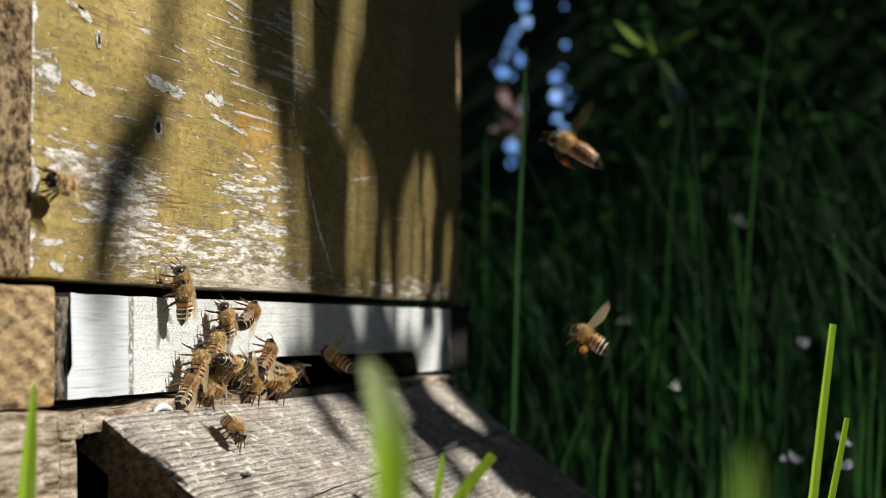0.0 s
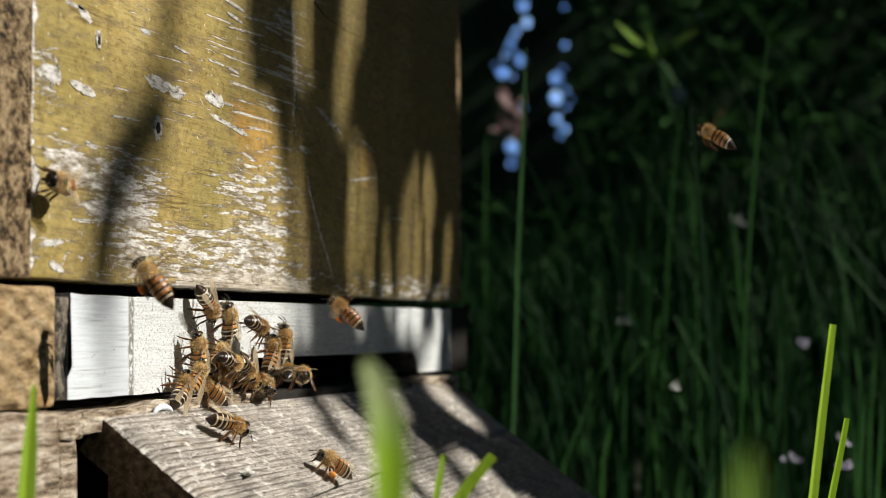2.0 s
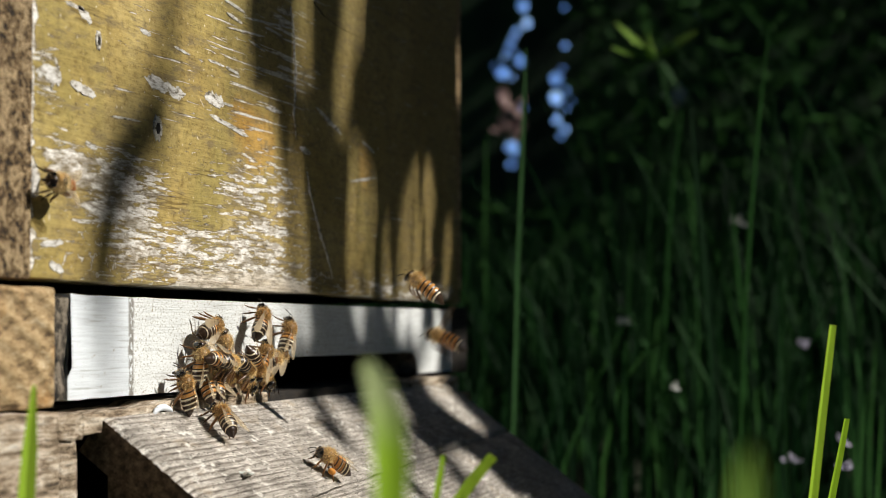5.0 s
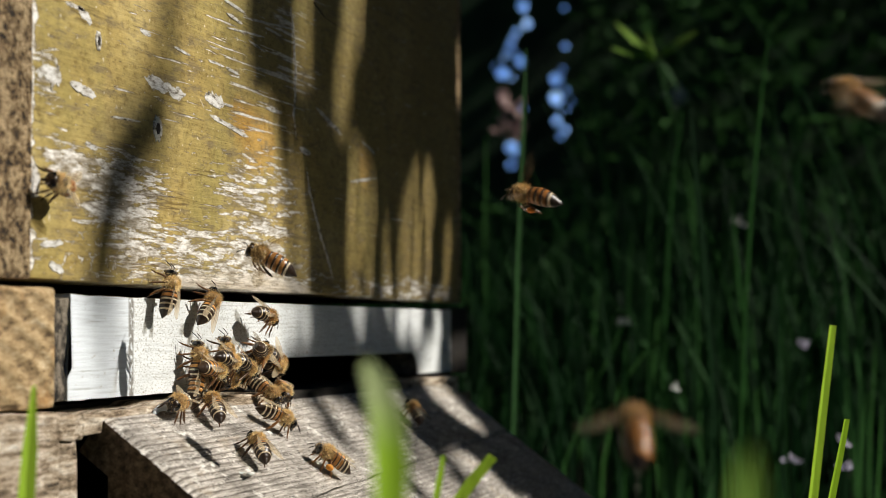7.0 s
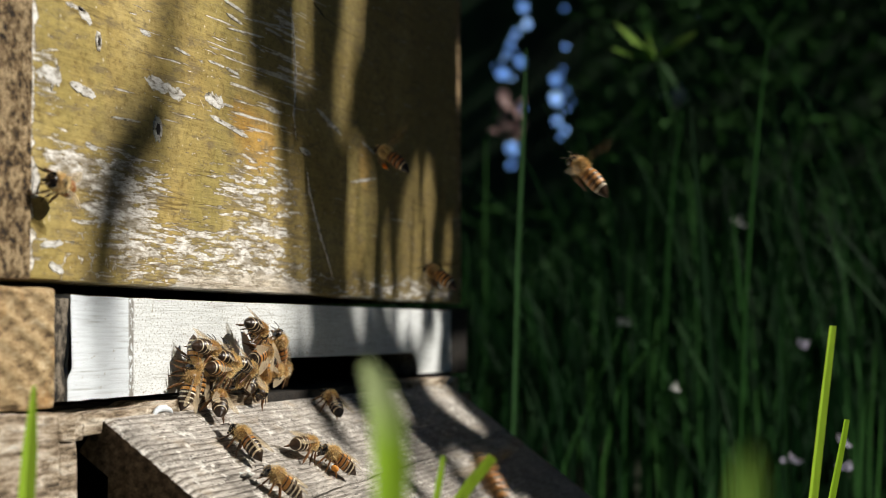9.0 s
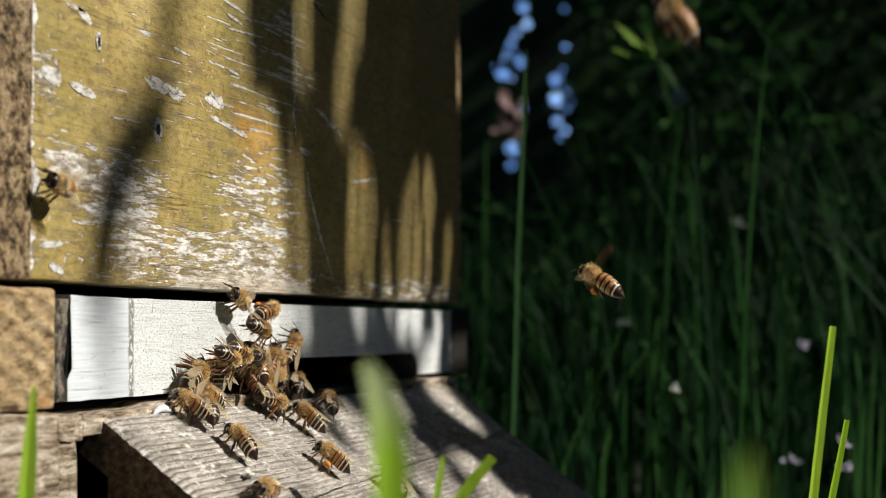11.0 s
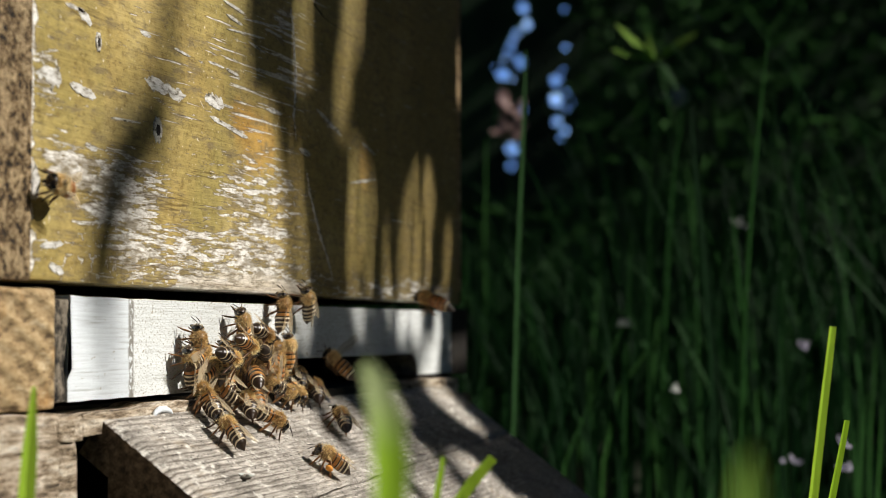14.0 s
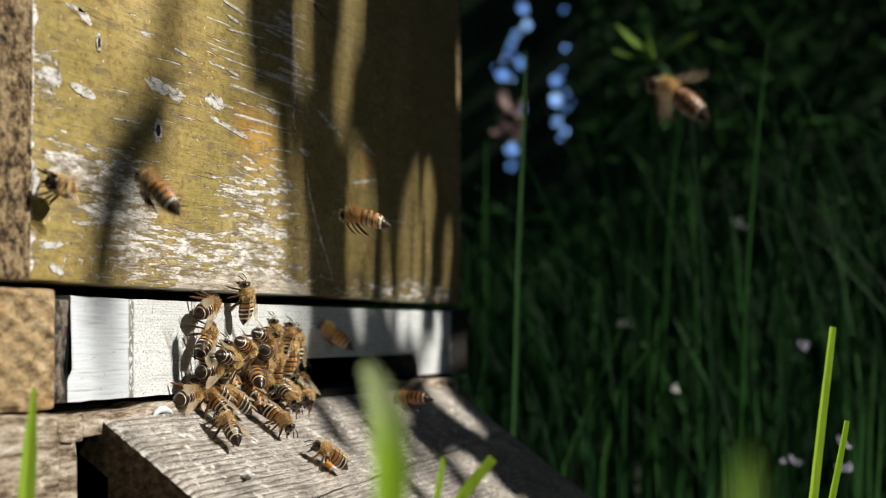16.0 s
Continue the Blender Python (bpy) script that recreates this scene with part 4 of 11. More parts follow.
hanging_leaf(1.2, [(308, 67, 19), (304, 58, 12), (300, 50, 3)])
hanging_leaf(1.2, [(359, 72, 36), (360, 64, 33), (362, 54, 30), (362, 52, 29)])
hanging_leaf(1.5, [(266, 34, 15), (265, 22, 18), (264, 6, 19), (270, -4, 21), (275, -14, 27)])
hanging_leaf(1.5, [(288, 35, 16), (287, 23, 13), (287, 7, 10), (288, -4, 9), (286, -14, 10)])
hanging_leaf(1.5, [(167, 36, 3), (168, 20, 6), (168, 4, 7)])
hanging_leaf(1.5, [(243, 23, 2), (243, 14, 8), (243, 6, 12), (253, -4, 14), (254, -16, 12)])
hanging_leaf(1.2, [(307, -4, 2), (308, -16, 7), (308, -17, 7)])
hanging_leaf(1.2, [(328, 69, 13), (326, 60, 7), (325, 40, 3)])
hanging_leaf(1.2, [(393, 75, 93), (393, 66, 93), (393, 57, 92), (393, 51, 92), (393, 44, 93), (392, 39, 94)])
hanging_leaf(1.2, [(365, 7, 23), (366, -9, 19), (364, -27, 23), (364, -28, 23)])
hanging_leaf(1.2, [(331, 39, 4), (329, 24, 5), (327, 8, 5), (327, 7, 5)])
hanging_leaf(1.2, [(354, 41, 22), (353, 25, 20), (352, 12, 23), (338, 4, 19), (335, -14, 21)])
hanging_leaf(1.2, [(407, 45, 64), (407, 29, 63), (404, 10, 69), (403, -14, 70), (403, -15, 70)])
hanging_leaf(1.2, [(224, -16, 134), (226, -27, 134), (230, -34, 125), (229, -40, 93)])
hanging_leaf(1.5, [(174, -12, 4), (175, -24, 12), (175, -37, 16), (163, -52, 14), (153, -65, 9), (145, -80, 3)])
hanging_leaf(1.5, [(248, -15, 20), (241, -29, 14), (230, -41, 6), (217, -58, 4)])
hanging_leaf(1.5, [(214, -79, 6), (179, -79, 8), (161, -96, 12), (155, -111, 16)])
hanging_leaf(1.5, [(256, -13, 133), (251, -19, 135), (243, -26, 114), (222, -34, 76), (200, -41, 33)])
hanging_leaf(1.5, [(328, -17, 31), (307, -28, 27), (289, -44, 33), (281, -62, 37), (282, -70, 41), (283, -78, 46), (279, -89, 40), (271, -102, 30), (260, -123, 25), (259, -127, 23)])
hanging_leaf(1.5, [(405, -24, 85), (401, -33, 109), (403, -39, 121), (396, -48, 122), (391, -56, 121), (383, -68, 120), (377, -75, 125), (372, -87, 115)])
hanging_leaf(1.5, [(376, -73, 120), (367, -82, 137), (359, -93, 140), (347, -108, 160), (338, -130, 154), (326, -154, 129)])
hanging_leaf(1.5, [(241, -68, 7), (228, -84, 9), (217, -100, 14), (206, -115, 16), (205, -117, 15)])
hanging_leaf(1.5, [(183, -31, 8), (179, -35, 11), (162, -50, 10), (141, -67, 9)])
hanging_leaf(1.2, [(219, -33, 11), (213, -42, 12), (206, -53, 9)])
hanging_leaf(1.2, [(312, -28, 28), (302, -35, 36), (289, -44, 44), (273, -55, 48), (259, -65, 53), (254, -76, 60), (262, -89, 80)])
hanging_leaf(1.2, [(375, -31, 19), (373, -45, 46), (359, -57, 44), (345, -69, 40), (340, -78, 61)])
hanging_leaf(2.4, [(248, -15, 22), (238, -37, 21), (224, -63, 17), (212, -83, 11)])
hanging_leaf(2.4, [(216, -18, 8), (210, -31, 10), (198, -54, 11), (179, -79, 10), (158, -104, 8)])
hanging_leaf(2.4, [(232, -16, 8), (228, -32, 11), (214, -55, 10), (200, -77, 11), (180, -103, 8)])
hanging_leaf(2.4, [(257, -17, 11), (250, -33, 13), (234, -55, 11), (216, -79, 11), (196, -106, 11)])
hanging_leaf(2.4, [(277, -18, 11), (273, -31, 11), (259, -50, 10), (239, -78, 8), (220, -106, 11)])
hanging_leaf(3.2, [(66, 112, 16), (64, 92, 15), (60, 77, 15), (55, 66, 14), (50, 56, 10)])
hanging_leaf(2.5, [(54, 70, 4), (49, 61, 26), (45, 54, 40), (41, 46, 44), (34, 37, 37), (27, 28, 29), (22, 20, 24), (18, 11, 21), (16, 3, 19), (19, -6, 11), (24, -19, 7), (26, -32, 7)])
hanging_leaf(3.0, [(115, 116, 7), (115, 92, 8), (115, 72, 9), (116, 54, 7)])
# Thin strips added to half shade the far part of the board.
for x in range(168, 396, 15):
    hanging_leaf(2.9, [(x + 6, 140, 6), (x, 100, 8), (x + 4, 40, 7 + x % 4), (x - 2, 4, 8)] + ([(x + 2, -40, 6)] if x < 230 else []))
hanging_leaf(2.2, [(164, 82, 4), (163, 62, 7), (164, 40, 9), (165, 20, 8), (166, 4, 4)])
bm = bmesh.new()
tops = [Vector((x, 0, 0.152)) - SUN * 1.2 for x in (0.146, 0.2, 0.302, 0.37)]
root = Vector((0.62, tops[0].y - 0.1, GROUND))
tube(bm, [root, root + Vector((0.02, 0, 0.5)), root + Vector((-0.05, 0.04, 1.06)), tops[3] + Vector((0, 0, 0.05)), tops[1] + Vector((0, 0, 0.04)), tops[0] + Vector((-0.12, 0, 0.07))], [0.014, 0.012, 0.009, 0.006, 0.004, 0.002], 8)
part("stem", bm, BARK, shrub, "thin arching brown stem")


# ---- weeds and flowers in the meadow ----
def flower(at, radius, mat, label, n=7, seed=1):
    at = Vector(at)
    h = at.z - GROUND
    ob = thing("flower", label, "flower", "flowers in the meadow", at=(at.x, at.y, GROUND))
    part("stem", tube(bmesh.new(), [(0.01, 0.006, -0.002), (0.004, 0.003, h * 0.6), (0, 0, h)], [0.0012, 0.001, 0.0008], 5), GRASS, ob)
    rnd = random.Random(seed)
    for k in range(n):
        a, e = rnd.random() * math.tau, rnd.uniform(-0.2, 1.2)
        d = Vector((math.cos(a) * math.cos(e), math.sin(a) * math.cos(e), math.sin(e)))
        pts = [Vector((0, 0, h)) + d * radius * u for u in (0.1, 0.5, 0.9, 1.1)]
        part("petal", blade(bmesh.new(), pts, [0.001, radius * 0.6, radius * 0.55, 0.001], d.orthogonal(), 0.2), mat, ob)
    return ob


leafy = thing("weed", "tall weed with a star of yellow-green leaves", "plant", "weeds in the meadow", at=(1.193, 0.038, GROUND))
_top = 0.246 - GROUND
part("stem", tube(bmesh.new(), [(0.030, -0.040, -0.002), (0.026, -0.036, 0.16), (0.020, -0.026, 0.30), (0.006, -0.010, 0.375), (0, 0, _top)], [0.0022, 0.0022, 0.0020, 0.0016, 0.0012], 7), LIT_GRASS, leafy, "green upright stem")
# Each leaf: how far it reaches sideways and upwards, its width and its droop.
for _side, _rise, _wide, _droop, _mat in ((-0.036, 0.034, 0.008, 0.000, YELLOW_LEAF), (-0.040, 0.011, 0.007, 0.001, YELLOW_LEAF), (-0.006, 0.024, 0.007, 0.000, YELLOW_LEAF), (0.041, 0.030, 0.009, 0.004, YELLOW_LEAF),
                                          (-0.030, -0.004, 0.007, 0.030, DEEP_LEAF), (0.022, -0.020, 0.008, 0.010, DEEP_LEAF)):
    _pts = [Vector((-0.006 * u + 0.28 * _side * u, -0.96 * _side * u, _top - 0.004 + _rise * u - _droop * u * u)) for u in (0, 0.25, 0.5, 0.75, 1)]
    part("leaf", blade(bmesh.new(), _pts, (0.002, _wide * 0.8, _wide, _wide * 0.7, 0.0008), (0.3, 0.2, 0.9), 0.15), _mat, leafy)
flower((1.299, 0.039, 0.214), 0.019, WHITE_PETAL, "pale white flower head in the shade", 8, 2)
flower((1.172, -0.041, 0.086), 0.010, WHITE_PETAL, "small pale flower in the shade", 5, 3)
flower((0.751, -0.013, -0.005), 0.005, WHITE_PETAL, "small white seed head in the grass", 14, 4)
flower((0.662, -0.060, -0.046), 0.005, WHITE_PETAL, "small white seed head in the grass", 9, 5)
flower((0.837, -0.126, -0.023), 0.008, LILAC_PETAL, "pale lilac flower head in the grass", 6, 6)
flower((0.685, -0.130, -0.090), 0.007, LILAC_PETAL, "pale lilac flower head in the grass", 6, 7)
flower((0.539, -0.170, -0.071), 0.006, LILAC_PETAL, "pale lilac flower head in the grass", 6, 9)
flower((0.530, -0.172, -0.084), 0.006, LILAC_PETAL, "pale lilac flower head in the grass", 6, 11)
flower((2.365, 0.472, 0.350), 0.040, PINK_PETAL, "pale pink blossom in the shade", 9, 8)
flower((2.372, 0.478, 0.312), 0.034, PINK_PETAL, "pale pink blossom in the shade", 9, 10)


# ---- small litter on the ramp ----
def on_ramp(x, v, lift=0.0003):
    return HEAD + Vector((x, 0, 0)) + OUT * v + LIFT * lift


husk = thing("insect_husk", "dry pale insect husk lying on the ramp", "debris", at=on_ramp(0.0531, 0.0320, 0.0008))
part("shell", ellipsoid(bmesh.new(), (0, 0, 0), (0.0044, 0.0013, 0.0007), 10, 6), PRIMER, husk, "", True)
for _s in (1, -1):
    part("wing", blade(bmesh.new(), [(0.001, 0, 0.0004), (-0.002, _s * 0.0016, 0.0006), (-0.0052, _s * 0.0028, 0.0003)], (0.0006, 0.0018, 0.0004), (0, 1, 0.3), 0.2), WHITE_PETAL, husk)
grub = part("grub", tube(bmesh.new(), [(-0.0070, 0, -0.0016), (-0.0050, 0, 0.0000), (-0.0022, 0, 0.0008), (0.0012, 0, 0.0008), (0.0046, 0, 0.0000), (0.0066, 0, -0.0014)], [0.0004, 0.0008, 0.0010, 0.0010, 0.0008, 0.0004], 10), RAIL_PAINT, None, "", True)
grub.location = (0.0480, -0.0050, -0.0337)
tagged(grub, "small white grub under the rail", "insect")


# ---- honeybees ----
def bee_materials():
    out = {}
    for name, lo, hi, rough in (
        ("amber_chitin", (0.29, 0.105, 0.024), (0.60, 0.29, 0.08), 0.3),
        ("dark_chitin", (0.012, 0.007, 0.004), (0.042, 0.022, 0.011), 0.33),
        ("pale_hair_band", (0.62, 0.48, 0.30), (0.94, 0.85, 0.66), 0.7),
        ("tawny_fuzz", (0.62, 0.40, 0.15), (0.98, 0.80, 0.44), 0.6),
        ("brown_thorax", (0.24, 0.14, 0.05), (0.46, 0.29, 0.12), 0.45),
        ("brown_leg", (0.035, 0.017, 0.007), (0.20, 0.09, 0.03), 0.3),
        ("bald_skin", (0.018, 0.011, 0.006), (0.050, 0.028, 0.014), 0.42),
        ("pollen", (0.62, 0.16, 0.015), (0.66, 0.34, 0.06), 0.9),
    ):
        m, nt, b = material(name, rough)
        c = ramp_of(nt, random_value(nt), [(0, lo), (1, hi)])
        g = grain(nt, (2500, 2500, 2500), 3)
        tint(nt, b, mixed(nt, 0.6, c, ramp_of(nt, g, [(0.3, (0.65, 0.65, 0.65)), (0.65, (1.3, 1.3, 1.3))]), "MULTIPLY"))
        bump(nt, b, g, 0.4, 0.0001)
        out[name] = m
    m, nt, b = material("black_eye", 0.15, (0.006, 0.005, 0.005))
    b.inputs["Coat Weight"].default_value = 0.4
    out["black_eye"] = m
    for name, share in (("clear_wing", 0.42), ("beating_wing", 0.07)):
        out[name] = wing_material(name, share)
    return out


def wing_material(name, share):
    m, nt, b = material(name, 0.24, (0.66, 0.54, 0.36))
    b.inputs["Specular IOR Level"].default_value = 0.6
    clear = nt.nodes.new("ShaderNodeBsdfTransparent")
    clear.inputs[0].default_value = (0.93, 0.90, 0.84, 1)
    mx = nt.nodes.new("ShaderNodeMixShader")
    mx.inputs[0].default_value = share
    nt.links.new(clear.outputs[0], mx.inputs[1])
    nt.links.new(b.outputs[0], mx.inputs[2])
    nt.links.new(mx.outputs[0], nt.nodes["Material Output"].inputs[0])
    return m


SKIN = bee_materials()
MM = 0.00122


def fuzz(bm, centre, radii, count, length, seed, mat=0):
    """Short hairs standing off an ellipsoid and combed back, as thin spikes."""
    rnd = random.Random(seed)
    for _ in range(count):
        d = Vector((rnd.gauss(0, 1), rnd.gauss(0, 1), rnd.gauss(0, 1))).normalized()
        p = Vector([c + r * q for c, r, q in zip(centre, radii, d)])
        t = p + (d + Vector((-0.25, 0, 0)) + 0.4 * Vector((rnd.gauss(0, 1), rnd.gauss(0, 1), rnd.gauss(0, 1)))) * length * rnd.uniform(0.5, 1.2)
        s = d.orthogonal().normalized() * 0.05 * MM
        s = Matrix.Rotation(rnd.random() * math.pi, 3, d) @ s
        bm.faces.new((bm.verts.new(p - s), bm.verts.new(p + s), bm.verts.new(t))).material_index = mat


def abdomen_mesh(droop, amber, up, length=7.4):
    """Six overlapping plates: the front ones amber with a dark rim, the rest black with a pale felt band; a black tip."""
    bm = bmesh.new()
    n, segs = 20, 6

    def axis(s):
        return Vector((0.9 - length * s, 0, 3.1 + up - droop * s * s)) * MM

    def girth(s):
        if s < 0.36:
            return 2.18 * math.sqrt(1 - 0.62 * ((0.36 - s) / 0.36) ** 2)
        return 2.18 * max(0.06, 1 - ((s - 0.36) / 0.645) ** 2.4)

    rings, kinds = [], []
    for k in range(segs):
        if k < amber:
            marks = ((0.0, 0.965, 2 if k > 1 else 0), (0.09, 1.0, 0), (0.40, 1.025, 0), (0.70, 1.04, 1), (0.97, 1.03, 1))
        elif k < segs - 1:
            marks = ((0.0, 0.965, 2), (0.14, 1.0, 2), (0.32, 1.025, 1), (0.70, 1.04, 1), (0.97, 1.03, 1))
        else:
            marks = ((0.0, 0.965, 1), (0.22, 0.98, 1), (0.45, 0.98, 1), (0.72, 0.96, 1), (0.98, 0.9, 1))
        for f, lift, kind in marks:
            s = (k + f) / segs
            r = max(0.14, girth(s)) * lift * MM
            ring = []
            for j in range(n):
                a = j * math.tau / n
                wave = 1 + 0.012 * math.sin(3 * a + k)
                ring.append(bm.verts.new(axis(s) + Vector(((0.10 + 0.16 * (kind == 2 and 0 < f)) * MM * math.cos(2 * a) * (kind == 2), r * wave * math.cos(a), 0.90 * r * math.sin(a)))))
            rings.append(ring)
            kinds.append(kind)
    for kind, a, b in zip(kinds, rings, rings[1:]):
        for j in range(n):
            f = bm.faces.new((a[j], a[(j + 1) % n], b[(j + 1) % n], b[j]))
            f.material_index = kind
    for ring in (rings[0], rings[-1]):
        bm.faces.new(ring).material_index = 1
    for k in range(1, 5):
        rnd = random.Random(k)
        for _ in range(54 if k >= amber else 22):
            q = rnd.uniform(0.02, 0.24)
            c, r = axis((k + q) / segs), girth((k + q) / segs) * MM
            a = rnd.random() * math.tau
            d = Vector((0, math.cos(a), math.sin(a)))
            p = c + d * r * 0.97
            t = p + (d * 0.28 + Vector((-0.55, 0, 0))) * MM * rnd.uniform(0.5, 1.0)
            q = Vector((0, -d.z, d.y)) * 0.06 * MM
            bm.faces.new((bm.verts.new(p - q), bm.verts.new(p + q), bm.verts.new(t))).material_index = 2
    return bm


def wing_mesh(length, chord, side):
    """A clear wing with veins; its span runs along +y (side 1) or -y."""
    bm = bmesh.new()
    n = 14
    lead, trail = [], []
    for i in range(n + 1):
        s = i / n
        w = chord * (0.12 + 1.0 * (s ** 0.7) * math.sqrt(max(0.0, 1 - s ** 5)))
        bow = 0.10 * chord * math.sin(s * math.pi)
        lead.append(bm.verts.new((0.2 * w + bow * 0.3, side * length * s, bow)))
        trail.append(bm.verts.new((-0.8 * w, side * length * s, -bow * 0.3)))
    for i in range(n):
        bm.faces.new((lead[i], lead[i + 1], trail[i + 1], trail[i]))
    tube(bm, [v.co + Vector((0, 0, 0.02 * MM)) for v in lead[:12]], [0.045 * MM] * 7 + [0.028 * MM] * 5, 4, 1)
    for f in (0.3, 0.62):
        tube(bm, [lead[i].co.lerp(trail[i].co, f) + Vector((0, 0, 0.02 * MM)) for i in range(0, 11, 2)], [0.026 * MM] * 6, 4, 1)
    for i in (4, 7, 9):
        tube(bm, [lead[i].co + Vector((0, 0, 0.02 * MM)), lead[i - 1].co.lerp(trail[i - 1].co, 0.62) + Vector((0, 0, 0.02 * MM))], [0.022 * MM] * 2, 4, 1)
    return bm


def leg_mesh(side, along, reach, back, pose_kind, thick=1.0, up=0.0):
    """Thigh, shin and foot. On a surface the foot comes down to the ground; in the air the leg hangs."""
    bm = bmesh.new()
    hip = Vector((along, side * 0.9, 1.9 + up))
    if pose_kind == "walk":
        knee = hip + Vector((back * 0.35, side * reach * 0.45, 0.55))
        ankle = Vector((along + back * 0.85, side * (0.9 + reach * 0.85), 0.75 + 0.45 * up))
        toe = Vector((along + back * 1.3, side * (0.9 + reach * 1.15), 0.05))
    else:
        knee = hip + Vector((-0.4 + back * 0.25, side * 0.8, -0.8))
        ankle = hip + Vector((-1.5 + back * 0.35, side * 0.9, -2.3))
        toe = hip + Vector((-2.6 + back * 0.35, side * 0.7, -3.3))
    rows = [(hip, 0.22), (hip.lerp(knee, 0.5), 0.27), (knee, 0.18), (knee.lerp(ankle, 0.2), 0.20), (knee.lerp(ankle, 0.75), 0.28), (ankle, 0.17), (ankle.lerp(toe, 0.3), 0.24), (ankle.lerp(toe, 0.6), 0.13), (toe, 0.07)]
    tube(bm, [q * MM for q, _ in rows], [r * thick * MM for _, r in rows], 6)
    rnd = random.Random(int(along * 10))
    for _ in range(26):
        u = rnd.random()
        p = (knee.lerp(ankle, u) if rnd.random() < 0.6 else hip.lerp(knee, u)) * MM
        d = Vector((rnd.gauss(0, 1), rnd.gauss(0, 1), rnd.gauss(0, 1))).normalized()
        q = d.orthogonal().normalized() * 0.04 * MM
        bm.faces.new((bm.verts.new(p - q), bm.verts.new(p + q), bm.verts.new(p + d * 0.5 * thick * MM))).material_index = 1
    return bm


def make_bee(kind):
    walking = kind in ("rest", "pollen", "amber", "dark")
    up = 1.1 if walking else 0.0
    amber = {"amber": 4, "amberfly": 5, "dark": 0, "fly": 4, "pollenfly": 4, "rest": 2}.get(kind, 3)
    words = {"rest": "worker honeybee crawling, brown with pale abdomen bands", "pollen": "worker honeybee carrying orange pollen on its hind legs",
             "amber": "amber-banded worker honeybee crawling in the cluster", "dark": "dark worker honeybee crawling by the hive entrance",
             "fly": "worker honeybee in flight with blurred wings", "pollenfly": "worker honeybee in flight with orange pollen loads", "amberfly": "amber worker honeybee in flight near the hive"}
    bee = thing("honeybee", words[kind], "bee", "honeybees at the hive")
    mats = [SKIN["amber_chitin"], SKIN["dark_chitin"], SKIN["pale_hair_band"]]
    part("abdomen", abdomen_mesh(1.5 if walking else 2.1, amber, up, 7.4 if walking else 8.6), mats, bee, "banded amber and dark abdomen", True)
    bm = ellipsoid(bmesh.new(), Vector((2.2, 0, 3.4 + up)) * MM, Vector((2.0, 1.95, 1.9)) * MM, 14, 10, mat=1)
    fuzz(bm, Vector((2.2, 0, 3.4 + up)) * MM, Vector((1.95, 1.9, 1.85)) * MM, 2300, 0.7 * MM, 5)
    fuzz(bm, Vector((0.9, 0, 3.0 + up)) * MM, Vector((0.7, 1.5, 1.3)) * MM, 340, 0.5 * MM, 6)
    thorax = part("thorax", bm, [SKIN["tawny_fuzz"], SKIN["brown_thorax"]], bee, "furry tawny thorax", True)
    if kind in ("amber", "dark"):
        part("bald_patch", ellipsoid(bmesh.new(), Vector((2.3, 0, 4.62 + up)) * MM, Vector((1.2, 1.2, 0.80)) * MM, 14, 10), SKIN["bald_skin"], thorax, "worn shiny black patch", True)
    head = ellipsoid(bmesh.new(), Vector((4.75, 0, 2.9 + up)) * MM, Vector((1.0, 1.65, 1.55)) * MM, 12, 9, mat=0)
    fuzz(head, Vector((4.75, 0, 2.9 + up)) * MM, Vector((0.98, 1.6, 1.5)) * MM, 170, 0.5 * MM, 8, 1)
    tube(head, [Vector((5.3, 0, 1.8 + up)) * MM, Vector((5.5, 0, 1.0 + up)) * MM], [0.5 * MM, 0.25 * MM], 6, 0)
    head = part("head", head, [SKIN["dark_chitin"], SKIN["tawny_fuzz"]], bee, "dark hairy head", True)
    for s in (1, -1):
        part("eye", ellipsoid(bmesh.new(), Vector((4.9, s * 1.25, 3.1 + up)) * MM, Vector((0.62, 0.62, 1.2)) * MM, 10, 8), SKIN["black_eye"], head, "glossy black eye" if s == 1 else "", True)
        pts = [Vector(q) * MM for q in ((5.6, s * 0.4, 3.0 + up), (6.3, s * 1.0, 3.4 + up), (7.0, s * 1.3, 2.7 + up), (7.7, s * 1.5, 1.9 + up))]
        part("antenna", tube(bmesh.new(), pts, [0.11 * MM, 0.10 * MM, 0.13 * MM, 0.10 * MM], 5), SKIN["dark_chitin"], head, "", True)
        for along, reach, back in ((3.2, 2.0, 1.5), (2.3, 2.5, -0.4), (1.3, 2.5, -2.4)):
            leg = part("leg", leg_mesh(s, along, reach, back, "walk" if walking else "fly", 1.5 if along < 2 else 1.0, up), [SKIN["brown_leg"], SKIN["tawny_fuzz"]], bee, "", True)
            if along < 2 and kind.startswith("pollen"):
                spot = Vector((0.2, s * 3.4, 2.2)) if walking else Vector((0.2, s * 1.9, -0.2))
                part("pollen_load", ellipsoid(bmesh.new(), spot * MM, Vector((1.15, 0.7, 0.85)) * MM, 10, 8), SKIN["pollen"], leg, "round orange pollen load", True)
        for name, length, chord, x, z in (("forewing", 9.0, 2.7, 2.6, 4.9 + up), ("hindwing", 6.4, 1.8, 1.5, 4.7 + up)):
            wing = part(name, wing_mesh(length * MM, chord * MM, s), [SKIN["clear_wing" if walking else "beating_wing"], SKIN["brown_leg"]], bee, "clear veined wing" if s == 1 else "", True)
            wing["span"] = s
            wing.location = Vector((x, s * 1.2, z)) * MM
